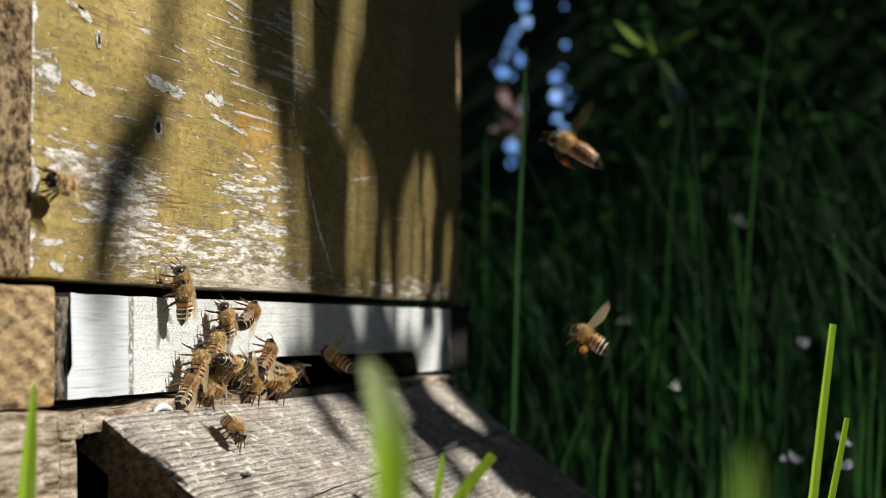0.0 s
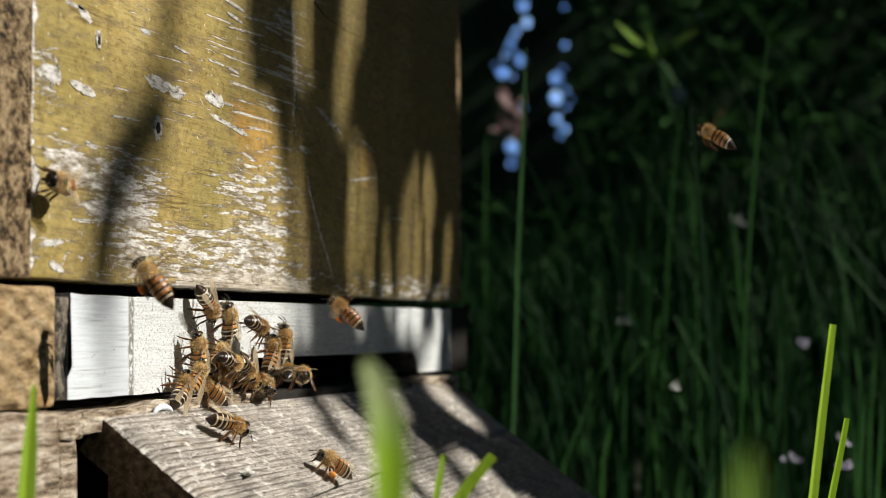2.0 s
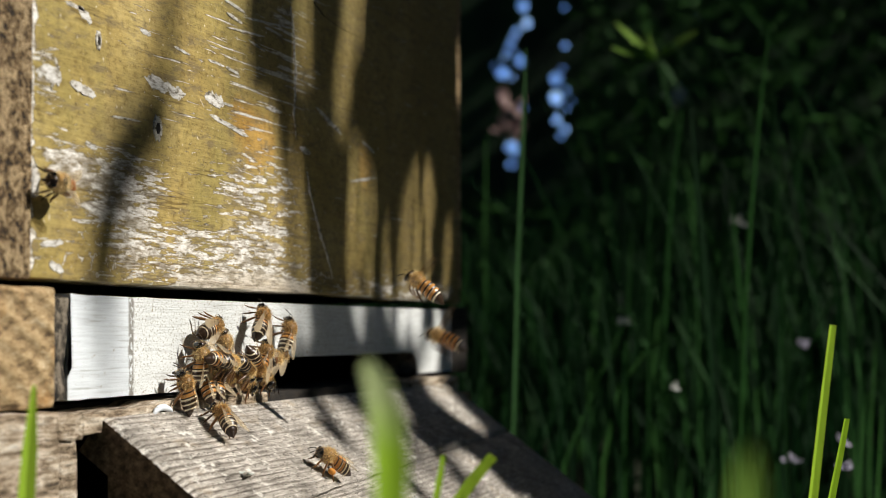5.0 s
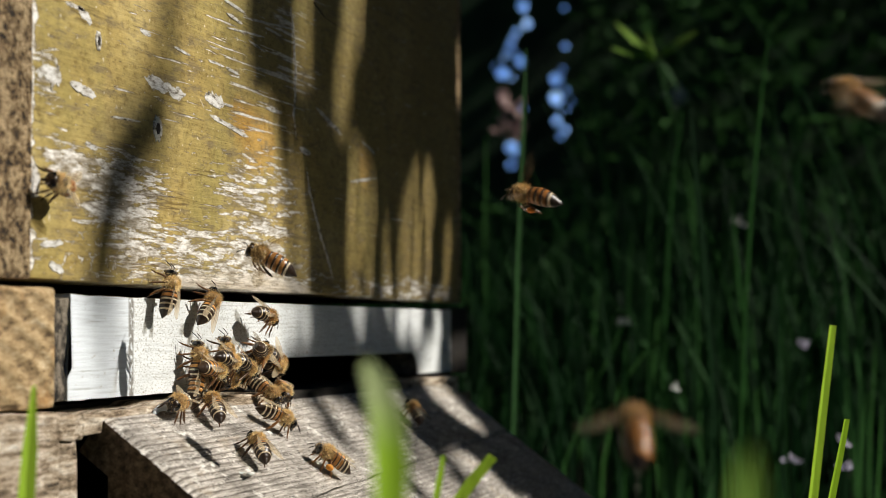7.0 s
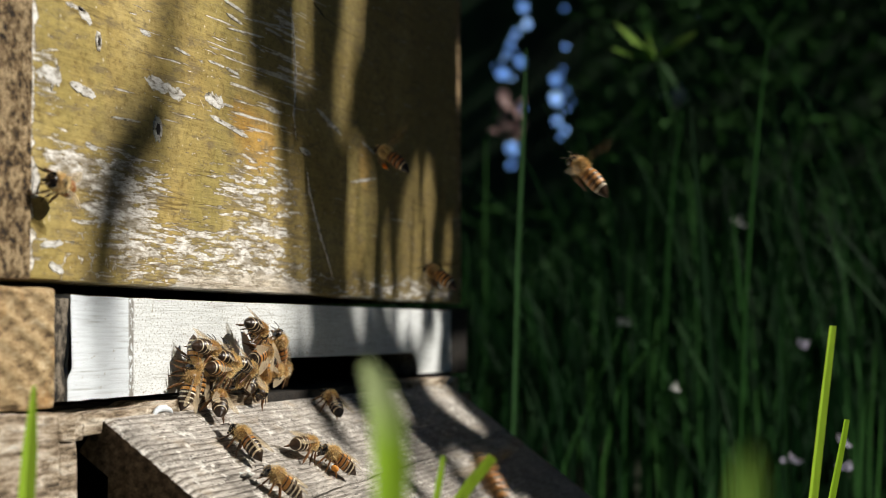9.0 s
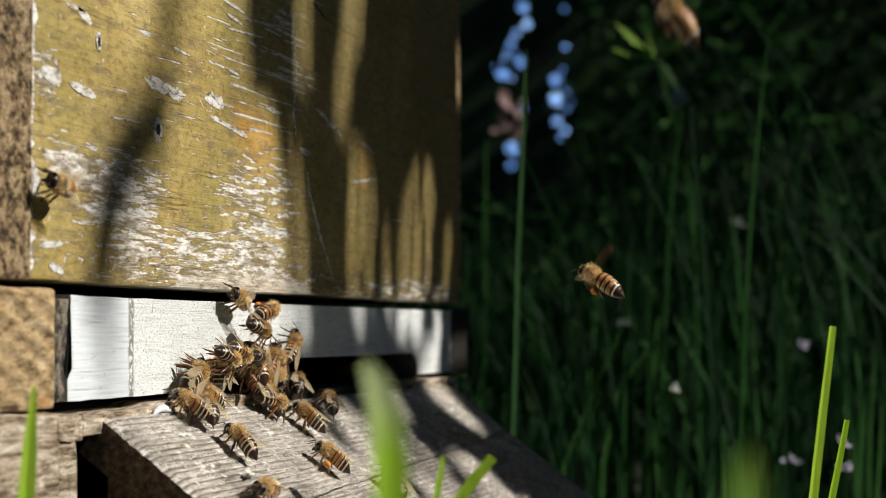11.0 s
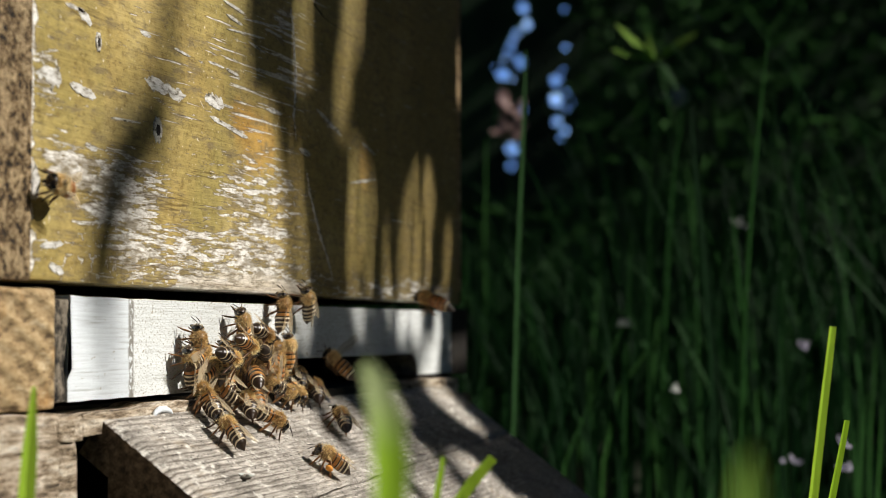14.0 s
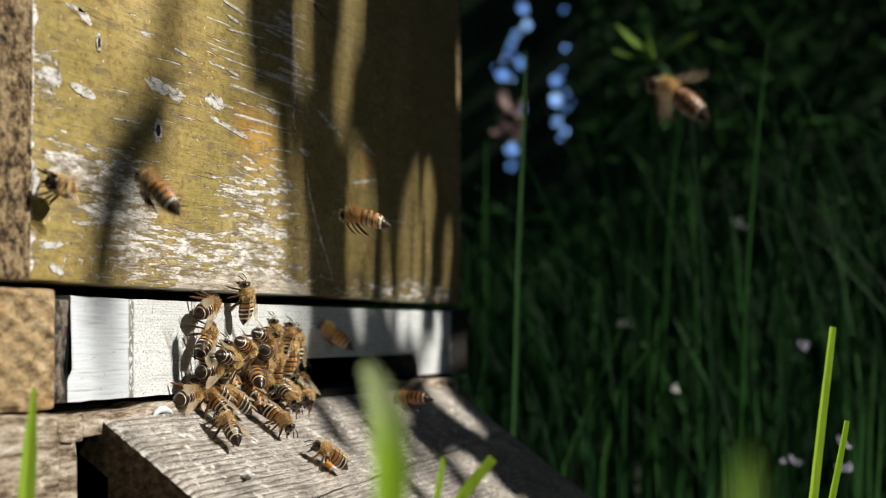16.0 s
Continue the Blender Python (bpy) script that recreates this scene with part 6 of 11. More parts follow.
    walk(bee, [(0, pose(1.1326, -0.2538, 0.0294, -36, -50, 97)), (10.15, pose(1.1326, -0.2538, 0.0294, -36, -50, 97)), (10.6, pose(0.1022, -0.0796, -0.0679, -36, -50, 97)), (11.3, pose(0.1732, -0.0415, -0.0615, 27, -26, 40)), (11.5, pose(0.1761, -0.0391, -0.0597, 27, -26, 40)), (11.75, pose(0.1779, -0.0306, -0.0533, 27, -26, 41)), (12, pose(0.1798, -0.0216, -0.0465, 23, -30, 50)), (12.4, pose(0.2060, -0.0077, -0.0361, 23, -30, 49)), (12.8, pose(0.1576, -0.0097, -0.0376, 3, -37, 86)), (13, pose(0.1508, -0.0112, -0.0387, 22, -31, 52)), (13.25, pose(0.1519, -0.0106, -0.0382, 22, -31, 52)), (13.5, pose(0.1527, -0.0094, -0.0373, 22, -31, 52)), (13.75, pose(0.1604, -0.0082, -0.0364, 25, -28, 45)), (14, pose(0.1674, -0.0060, -0.0348, 29, -24, 36)), (14.33, pose(0.1711, -0.0037, -0.0330, 25, -28, 45)), (14.67, pose(0.1731, -0.0014, -0.0313, 31, -22, 32)), (15, pose(0.1760, 0.0005, -0.0299, 34, -15, 21)), (15.33, pose(0.1790, 0.0027, -0.0283, 34, -17, 23)), (15.67, pose(0.1816, 0.0051, -0.0264, 32, -20, 28)), (16, pose(0.1851, 0.0073, -0.0248, 32, -20, 29))])
    beat(bee, 10.35, 10.70)
    bee = copy_thing(BEES["rest"], Matrix())
    walk(bee, [(0, pose(0.2120, 0.0800, -0.0309, 0, 0, -13)), (9.3, pose(0.2120, 0.0800, -0.0309, 0, 0, -13)), (9.58, pose(0.1811, 0.0520, -0.0304, 0, 0, -52)), (9.85, pose(0.1502, 0.0240, -0.0299, 0, 0, -90)), (10.12, pose(0.1502, -0.0020, -0.0299, 0, 0, -90)), (10.4, pose(0.1502, -0.0082, -0.0365, -29, 24, -143)), (10.7, pose(0.1417, -0.0118, -0.0392, -35, -13, 162)), (11, pose(0.1325, -0.0165, -0.0427, -9, -36, 106)), (11.3, pose(0.1238, -0.0199, -0.0452, 26, -28, 44)), (11.5, pose(0.1235, -0.0194, -0.0448, 27, -26, 40)), (11.75, pose(0.1246, -0.0185, -0.0442, 28, -25, 38)), (12, pose(0.1249, -0.0174, -0.0434, 27, -26, 40)), (12.25, pose(0.1158, -0.0168, -0.0429, 18, -33, 59)), (12.5, pose(0.1065, -0.0170, -0.0431, 2, -37, 87)), (12.75, pose(0.0998, -0.0189, -0.0445, 10, -36, 74)), (13, pose(0.0928, -0.0201, -0.0454, 25, -28, 46)), (13.25, pose(0.0915, -0.0184, -0.0441, 24, -29, 47)), (13.5, pose(0.0906, -0.0159, -0.0423, 24, -29, 46)), (13.75, pose(0.0962, -0.0155, -0.0419, 37, 1, -1)), (14, pose(0.1009, -0.0149, -0.0415, 23, 30, -49)), (14.25, pose(0.1001, -0.0142, -0.0410, 16, 34, -63)), (14.5, pose(0.0992, -0.0140, -0.0408, 12, 35, -70)), (14.75, pose(0.0995, -0.0163, -0.0425, 11, 36, -72)), (15, pose(0.0998, -0.0180, -0.0438, 12, 35, -70)), (15.25, pose(0.1028, -0.0165, -0.0427, 2, 37, -87)), (15.5, pose(0.1055, -0.0150, -0.0416, -2, 37, -93)), (15.75, pose(0.1059, -0.0146, -0.0413, 3, 37, -85)), (16, pose(0.1064, -0.0150, -0.0416, -2, 37, -93))])
    bee = copy_thing(BEES["rest"], Matrix())
    walk(bee, [(0, pose(0.2240, 0.0900, -0.0309, 0, 0, 44)), (9.2, pose(0.2240, 0.0900, -0.0309, 0, 0, 44)), (9.45, pose(0.1595, 0.0570, -0.0304, 0, 0, -23)), (9.7, pose(0.0950, 0.0240, -0.0299, 0, 0, -90)), (9.95, pose(0.0950, -0.0020, -0.0299, 0, 0, -90)), (10.07, pose(0.0870, -0.0035, -0.0320, -17, 9, -132)), (10.2, pose(0.0790, -0.0051, -0.0341, -37, 4, -174)), (10.57, pose(0.0697, -0.0062, -0.0349, -35, -14, 160)), (10.93, pose(0.0589, -0.0071, -0.0356, -25, -28, 135)), (11.3, pose(0.0494, -0.0081, -0.0363, -12, -35, 110)), (11.5, pose(0.0515, -0.0073, -0.0357, -12, -35, 110)), (11.75, pose(0.0537, -0.0081, -0.0364, 10, -36, 74)), (12, pose(0.0552, -0.0074, -0.0359, 26, -27, 43)), (12.25, pose(0.0558, -0.0064, -0.0351, 27, -26, 41)), (12.5, pose(0.0557, -0.0061, -0.0348, 28, -25, 38)), (12.75, pose(0.0601, -0.0036, -0.0330, 28, -25, 38)), (13, pose(0.0640, -0.0019, -0.0317, 28, -25, 38)), (13.25, pose(0.0630, -0.0023, -0.0320, 28, -25, 38)), (13.5, pose(0.0625, -0.0030, -0.0325, 30, -23, 34)), (13.75, pose(0.0640, -0.0020, -0.0268, 5, -64, 75)), (14, pose(0.0659, -0.0009, -0.0208, -90, -67, -180)), (14.25, pose(0.0698, -0.0024, -0.0218, 90, -63, 0)), (14.5, pose(0.0736, -0.0039, -0.0220, 90, -8, 0)), (14.75, pose(0.0730, -0.0039, -0.0220, 90, -8, 0)), (15, pose(0.0727, -0.0039, -0.0219, 90, -6, 0)), (15.33, pose(0.0734, -0.0039, -0.0226, 90, -7, 0)), (15.67, pose(0.0731, -0.0039, -0.0220, 90, -7, 0)), (16, pose(0.0736, -0.0039, -0.0219, 90, -4, 0))])
    bee = copy_thing(BEES["rest"], Matrix())
    walk(bee, [(0, pose(0.2720, 0.0900, -0.0309, 0, 0, 176)), (11.6, pose(0.2720, 0.0900, -0.0309, 0, 0, 176)), (11.7, pose(0.1889, 0.0570, -0.0304, 0, 0, -137)), (11.8, pose(0.1058, 0.0240, -0.0299, 0, 0, -90)), (11.9, pose(0.1058, -0.0020, -0.0299, 0, 0, -90)), (12, pose(0.1058, -0.0073, -0.0358, -2, 37, -93)), (12.12, pose(0.1039, -0.0091, -0.0371, 25, 29, -46)), (12.25, pose(0.1021, -0.0109, -0.0384, 36, 8, -11)), (12.5, pose(0.0988, -0.0141, -0.0409, 20, -32, 55)), (12.75, pose(0.0998, -0.0128, -0.0399, 22, -30, 51)), (13, pose(0.1016, -0.0107, -0.0383, 25, -29, 46)), (13.25, pose(0.0969, -0.0104, -0.0381, 29, -24, 36)), (13.5, pose(0.0920, -0.0101, -0.0379, 27, -26, 40)), (13.75, pose(0.0943, -0.0097, -0.0375, 25, -29, 46)), (14, pose(0.0967, -0.0091, -0.0371, 27, -26, 40)), (14.25, pose(0.0931, -0.0084, -0.0366, -2, -37, 93)), (14.5, pose(0.0900, -0.0081, -0.0363, -23, -30, 131)), (14.75, pose(0.0919, -0.0068, -0.0353, -22, -30, 129)), (15, pose(0.0940, -0.0054, -0.0343, -23, -30, 131)), (15.33, pose(0.0930, -0.0062, -0.0349, -22, -31, 128)), (15.67, pose(0.0930, -0.0062, -0.0349, -26, -28, 136)), (16, pose(0.0916, -0.0064, -0.0351, -23, -30, 131))])
    bee = copy_thing(BEES["dark"], Matrix())
    walk(bee, [(0, pose(0.1400, 0.0500, -0.0309, 0, 0, -127)), (11.7, pose(0.1400, 0.0500, -0.0309, 0, 0, -127)), (11.95, pose(0.1703, 0.0240, -0.0299, 0, 0, -90)), (12.07, pose(0.1703, -0.0020, -0.0299, 0, 0, -90)), (12.2, pose(0.1703, -0.0050, -0.0340, -3, 37, -95)), (12.3, pose(0.1666, -0.0052, -0.0342, -34, 15, -158)), (12.4, pose(0.1630, -0.0055, -0.0344, -32, -19, 152)), (12.5, pose(0.1593, -0.0058, -0.0346, 3, -37, 86)), (12.75, pose(0.1503, -0.0070, -0.0355, 11, -36, 71)), (13, pose(0.1408, -0.0076, -0.0360, 21, -31, 53)), (13.25, pose(0.1358, -0.0075, -0.0359, 37, -4, 5)), (13.5, pose(0.1314, -0.0071, -0.0356, 24, 29, -48)), (13.75, pose(0.1345, -0.0067, -0.0353, 25, 28, -45)), (14, pose(0.1373, -0.0048, -0.0339, 24, 29, -48)), (14.33, pose(0.1408, -0.0056, -0.0344, 25, 28, -44)), (14.67, pose(0.1443, -0.0050, -0.0340, 26, 27, -43)), (15, pose(0.1472, -0.0051, -0.0341, 24, 29, -47)), (15.25, pose(0.1437, -0.0065, -0.0352, -6, 37, -100)), (15.5, pose(0.1408, -0.0087, -0.0368, -26, 28, -136)), (15.75, pose(0.1387, -0.0077, -0.0360, -16, 34, -117)), (16, pose(0.1366, -0.0072, -0.0357, -21, 31, -127))])
    bee = copy_thing(BEES["dark"], Matrix())
    walk(bee, [(0, pose(0.1400, 0.0700, -0.0309, 0, 0, -53)), (1.7, pose(0.1400, 0.0700, -0.0309, 0, 0, -53)), (1.85, pose(0.0950, 0.0240, -0.0299, 0, 0, -90)), (1.93, pose(0.0950, -0.0020, -0.0299, 0, 0, -90)), (2, pose(0.0925, -0.0322, -0.0296, 0, 0, -158)), (2.25, pose(0.1262, -0.0194, -0.0325, 12, 19, -92)), (2.5, pose(0.1598, -0.0067, -0.0353, 34, 15, -21)), (2.8, pose(0.1651, -0.0069, -0.0355, 36, 7, -9)), (3.1, pose(0.1950, -0.0025, -0.0322, 36, -7, 10)), (3.15, pose(0.1950, -0.0023, -0.0310, 17, -10, 50)), (3.21, pose(0.1950, -0.0020, -0.0299, 0, 0, 90)), (3.28, pose(0.1950, 0.0240, -0.0299, 0, 0, 90)), (3.34, pose(0.1675, 0.0470, -0.0304, 0, 0, 19)), (3.4, pose(0.1400, 0.0700, -0.0309, 0, 0, -53)), (16, pose(0.1400, 0.0700, -0.0309, 0, 0, -53))])
    bee = copy_thing(BEES["rest"], Matrix())
    walk(bee, [(0, pose(0.0591, -0.0009, 0.0025, -90, -67, 180)), (0.25, pose(0.0594, -0.0009, 0.0030, 90, -86, 0)), (0.5, pose(0.0607, -0.0009, 0.0046, 90, -58, 0)), (0.75, pose(0.0631, -0.0009, 0.0053, 90, -42, 0)), (1, pose(0.0648, -0.0009, 0.0057, 90, -10, 0)), (1.25, pose(0.0719, -0.0009, 0.0033, 90, 14, 0)), (1.5, pose(0.0776, -0.0009, 0.0009, 90, 25, 0)), (1.75, pose(0.0782, -0.0009, -0.0005, 90, 34, 0)), (2, pose(0.0785, -0.0009, -0.0019, 90, 48, 0)), (2.25, pose(0.0789, -0.0009, -0.0054, 90, 48, 0)), (2.5, pose(0.0794, -0.0009, -0.0075, 90, 48, 0)), (2.75, pose(0.0793, -0.0009, -0.0082, 90, 49, 0)), (3, pose(0.0803, -0.0009, -0.0096, 90, 51, 0)), (3.25, pose(0.0797, -0.0009, -0.0110, 90, 49, 0)), (3.5, pose(0.0794, -0.0009, -0.0114, 90, 51, 0)), (3.75, pose(0.0796, -0.0009, -0.0113, 90, 52, 0)), (4, pose(0.0803, -0.0009, -0.0124, 90, 56, 0)), (4.2, pose(0.0803, -0.0009, -0.0124, 90, 48, 0)), (4.55, pose(0.0806, -0.0009, -0.0109, 90, 17, 0)), (4.9, pose(0.0809, -0.0009, -0.0098, 90, -10, 0)), (5.25, pose(0.0808, -0.0009, -0.0079, 90, -37, 0)), (5.6, pose(0.0817, -0.0009, -0.0063, 90, -62, 0)), (5.95, pose(0.0820, -0.0009, -0.0053, -90, -87, -180)), (6.3, pose(0.0820, -0.0009, -0.0034, -90, -66, -180)), (6.5, pose(0.0807, -0.0009, -0.0034, -90, -66, 180)), (6.75, pose(0.0795, -0.0009, -0.0023, 90, -72, 0)), (7, pose(0.0793, -0.0009, -0.0023, 90, -49, 0)), (7.25, pose(0.0741, -0.0009, -0.0041, 90, -43, 0)), (7.5, pose(0.0695, -0.0009, -0.0059, 90, -36, 0)), (7.75, pose(0.0691, -0.0009, -0.0069, 90, -33, 0)), (8, pose(0.0687, -0.0009, -0.0087, 90, -36, 0)), (8.25, pose(0.0674, -0.0028, -0.0125, 66, -17, 4)), (8.5, pose(0.0675, -0.0049, -0.0167, 44, 11, -5)), (8.75, pose(0.0691, -0.0046, -0.0174, 44, 17, -9)), (9, pose(0.0714, -0.0048, -0.0186, 46, 15, -3)), (9.2, pose(0.0714, -0.0048, -0.0193, 46, 15, -3)), (9.55, pose(0.0706, -0.0041, -0.0202, 54, 4, 3)), (9.9, pose(0.0704, -0.0036, -0.0214, 60, 7, -3)), (10.25, pose(0.0702, -0.0028, -0.0219, 68, -5, 1)), (10.6, pose(0.0698, -0.0023, -0.0233, 75, -8, 1)), (10.95, pose(0.0695, -0.0015, -0.0238, 82, -22, 2)), (11.3, pose(0.0688, -0.0009, -0.0248, 90, -35, 0)), (11.64, pose(0.0690, -0.0009, -0.0236, 90, -52, 0)), (11.98, pose(0.0687, -0.0009, -0.0241, 90, -49, 0)), (12.32, pose(0.0684, -0.0009, -0.0232, 90, -58, 0)), (12.66, pose(0.0690, -0.0009, -0.0221, 90, -63, 0)), (13, pose(0.0688, -0.0009, -0.0218, 90, -67, 0)), (13.4, pose(0.0695, -0.0009, -0.0184, 90, -84, 0)), (13.8, pose(0.0703, -0.0009, -0.0152, -90, -90, -180)), (14.2, pose(0.0708, -0.0009, -0.0121, -90, -90, 180)), (14.5, pose(0.0785, -0.0009, -0.0024, 90, -67, 0)), (14.75, pose(0.0737, -0.0009, -0.0032, 90, -73, 0)), (15, pose(0.0687, -0.0009, -0.0043, 90, -79, 0)), (15.25, pose(0.0710, -0.0009, -0.0044, 90, -62, 0)), (15.5, pose(0.0742, -0.0009, -0.0042, 90, -36, 0)), (15.75, pose(0.0769, -0.0009, -0.0034, 90, -29, 0)), (16, pose(0.0785, -0.0009, -0.0023, 90, -20, 0))])
    bee = copy_thing(BEES["rest"], Matrix())
    walk(bee, [(0, pose(0.0586, -0.0019, -0.0013, -90, -78, 180)), (0.25, pose(0.0662, -0.0014, -0.0067, -90, -75, 180)), (0.5, pose(0.0742, -0.0009, -0.0126, -90, -78, 180)), (0.75, pose(0.0736, -0.0009, -0.0136, -90, -75, 180)), (1, pose(0.0730, -0.0009, -0.0147, -90, -78, 180)), (1.33, pose(0.0721, -0.0009, -0.0159, -90, -85, -180)), (1.67, pose(0.0712, -0.0009, -0.0176, -90, -75, -180)), (2, pose(0.0709, -0.0009, -0.0172, -90, -78, 180)), (2.37, pose(0.0715, -0.0009, -0.0174, -90, -81, -180)), (2.73, pose(0.0718, -0.0009, -0.0180, -90, -79, -180)), (3.1, pose(0.0721, -0.0009, -0.0185, -90, -82, -180)), (3.47, pose(0.0724, -0.0009, -0.0191, -90, -77, -180)), (3.83, pose(0.0728, -0.0009, -0.0199, 90, -86, 0)), (4.2, pose(0.0730, -0.0009, -0.0197, -90, -90, -180)), (4.58, pose(0.0721, -0.0009, -0.0192, -90, -88, -180)), (4.95, pose(0.0728, -0.0009, -0.0202, -90, -84, -180)), (5.33, pose(0.0721, -0.0009, -0.0200, 90, -86, 0)), (5.7, pose(0.0721, -0.0009, -0.0195, -90, -85, -180)), (6.08, pose(0.0719, -0.0009, -0.0194, 90, -89, 0)), (6.45, pose(0.0715, -0.0009, -0.0196, 90, -90, 0)), (6.83, pose(0.0705, -0.0009, -0.0200, 90, -84, 0)), (7.2, pose(0.0709, -0.0009, -0.0195, -90, -90, 180)), (7.6, pose(0.0713, -0.0009, -0.0091, -90, -73, -180)), (8, pose(0.0716, -0.0009, 0.0024, -90, -66, 180)), (8.15, pose(0.0701, -0.0009, -0.0003, -90, -8, -180)), (8.3, pose(0.0686, -0.0009, -0.0029, -90, 49, 180)), (8.5, pose(0.0687, -0.0009, -0.0107, -90, 67, 180)), (8.85, pose(0.0682, -0.0009, -0.0164, -90, 69, 180)), (9.2, pose(0.0688, -0.0009, -0.0211, -90, 67, 180)), (9.58, pose(0.0691, -0.0009, -0.0219, 90, 83, 0)), (9.97, pose(0.0682, -0.0009, -0.0227, 90, 56, 0)), (10.35, pose(0.0681, -0.0009, -0.0222, 90, 29, 0)), (10.73, pose(0.0687, -0.0009, -0.0228, 90, 3, 0)), (11.12, pose(0.0681, -0.0009, -0.0233, 90, -46, 0)), (11.5, pose(0.0680, -0.0009, -0.0241, 90, -67, 0)), (11.88, pose(0.0685, -0.0009, -0.0239, 90, -72, 0)), (12.25, pose(0.0698, -0.0009, -0.0226, 90, -68, 0)), (12.62, pose(0.0703, -0.0009, -0.0218, 90, -69, 0)), (13, pose(0.0709, -0.0009, -0.0218, 90, -67, 0)), (13.38, pose(0.0707, -0.0014, -0.0204, 90, -46, 0)), (13.75, pose(0.0685, -0.0019, -0.0190, 90, -41, 0)), (14.12, pose(0.0683, -0.0024, -0.0168, 90, -28, 0)), (14.5, pose(0.0673, -0.0029, -0.0152, 90, -14, 0)), (14.75, pose(0.0675, -0.0029, -0.0147, 90, -22, 0)), (15, pose(0.0672, -0.0029, -0.0145, 90, -20, 0)), (15.25, pose(0.0693, -0.0024, -0.0133, 90, -24, 0)), (15.5, pose(0.0707, -0.0019, -0.0129, 90, -40, 0)), (15.75, pose(0.0739, -0.0014, -0.0135, 90, -53, 0)), (16, pose(0.0772, -0.0009, -0.0124, 90, -50, 0))])
    bee = copy_thing(BEES["rest"], Matrix())
    walk(bee, [(0, pose(0.0927, -0.0009, -0.0080, -90, -66, 180)), (0.25, pose(0.0935, -0.0009, -0.0086, -90, -72, 180)), (0.5, pose(0.0937, -0.0009, -0.0089, -90, -70, 180)), (0.75, pose(0.0940, -0.0009, -0.0085, -90, -70, 180)), (1, pose(0.0937, -0.0009, -0.0079, -90, -70, 180)), (1.25, pose(0.0945, -0.0009, -0.0080, -90, -71, 180)), (1.5, pose(0.0941, -0.0009, -0.0079, -90, -75, 180)), (1.75, pose(0.0947, -0.0009, -0.0072, -90, -66, 180)), (2, pose(0.0950, -0.0009, -0.0079, -90, -77, 180)), (2.25, pose(0.0954, -0.0009, -0.0070, -90, -79, 180)), (2.5, pose(0.0964, -0.0009, -0.0060, -90, -77, 180)), (2.75, pose(0.0947, -0.0009, -0.0050, -90, -77, 180)), (3, pose(0.0927, -0.0009, -0.0034, -90, -50, 180)), (3.25, pose(0.0961, -0.0009, -0.0058, -90, -73, -180)), (3.5, pose(0.0992, -0.0009, -0.0077, -90, -77, -180)), (3.75, pose(0.0946, -0.0009, -0.0121, -90, -79, -180)), (4, pose(0.0905, -0.0009, -0.0155, -90, -77, 180)), (4.2, pose(0.0905, -0.0009, -0.0150, -90, -77, 180)), (4.55, pose(0.0909, -0.0009, -0.0150, -90, -80, 180)), (4.9, pose(0.0910, -0.0009, -0.0160, -90, -77, 180)), (5.25, pose(0.0915, -0.0009, -0.0165, -90, -76, -180)), (5.6, pose(0.0922, -0.0009, -0.0171, -90, -64, 180)), (5.95, pose(0.0922, -0.0009, -0.0170, -90, -77, 180)), (6.3, pose(0.0928, -0.0009, -0.0172, -90, -77, 180)), (6.66, pose(0.0926, -0.0009, -0.0175, -90, -80, 180)), (7.02, pose(0.0924, -0.0009, -0.0188, -90, -85, 180)), (7.39, pose(0.0924, -0.0009, -0.0189, -90, -83, 180)), (7.75, pose(0.0930, -0.0009, -0.0196, -90, -80, 180)), (8.11, pose(0.0929, -0.0009, -0.0194, -90, -80, -180)), (8.47, pose(0.0928, -0.0009, -0.0206, -90, -80, 180)), (8.84, pose(0.0927, -0.0009, -0.0211, 90, -85, 0)), (9.2, pose(0.0928, -0.0009, -0.0216, -90, -90, 180)), (9.55, pose(0.0953, -0.0009, -0.0170, -90, -74, -180)), (9.9, pose(0.0970, -0.0009, -0.0134, -90, -63, -180)), (10.25, pose(0.0999, -0.0009, -0.0089, -90, -54, -180)), (10.6, pose(0.1019, -0.0009, -0.0044, -90, -19, 180)), (10.95, pose(0.1049, -0.0009, -0.0006, -90, -20, 180)), (11.3, pose(0.1067, -0.0009, 0.0039, -90, -7, 180)), (11.5, pose(0.1076, -0.0009, 0.0039, -90, -11, 180)), (11.75, pose(0.1126, -0.0009, 0.0032, -90, -32, 180)), (12, pose(0.1174, -0.0009, 0.0023, -90, -65, 180)), (12.25, pose(0.1141, -0.0009, -0.0035, -90, -57, 180)), (12.5, pose(0.1116, -0.0009, -0.0096, -90, -46, 180)), (12.75, pose(0.1109, -0.0009, -0.0101, -90, -37, 180)), (13, pose(0.1106, -0.0009, -0.0105, -90, -40, 180)), (13.33, pose(0.1095, -0.0009, -0.0096, -90, -53, 180)), (13.67, pose(0.1082, -0.0009, -0.0095, -90, -60, 180)), (14, pose(0.1067, -0.0009, -0.0086, -90, -65, 180)), (14.25, pose(0.1068, -0.0009, -0.0022, -90, -44, 180)), (14.5, pose(0.1067, -0.0009, 0.0035, -90, -33, 180)), (14.75, pose(0.1143, -0.0009, 0.0059, -90, -36, -180)), (15, pose(0.1238, -0.0009, 0.0078, -90, -45, -180)), (15.25, pose(0.1191, -0.0009, 0.0032, -90, -57, 180)), (15.5, pose(0.1154, -0.0009, -0.0019, -90, -77, 180)), (15.75, pose(0.1117, -0.0009, -0.0012, -90, -75, -180)), (16, pose(0.1091, -0.0009, -0.0000, -90, -77, -180))])
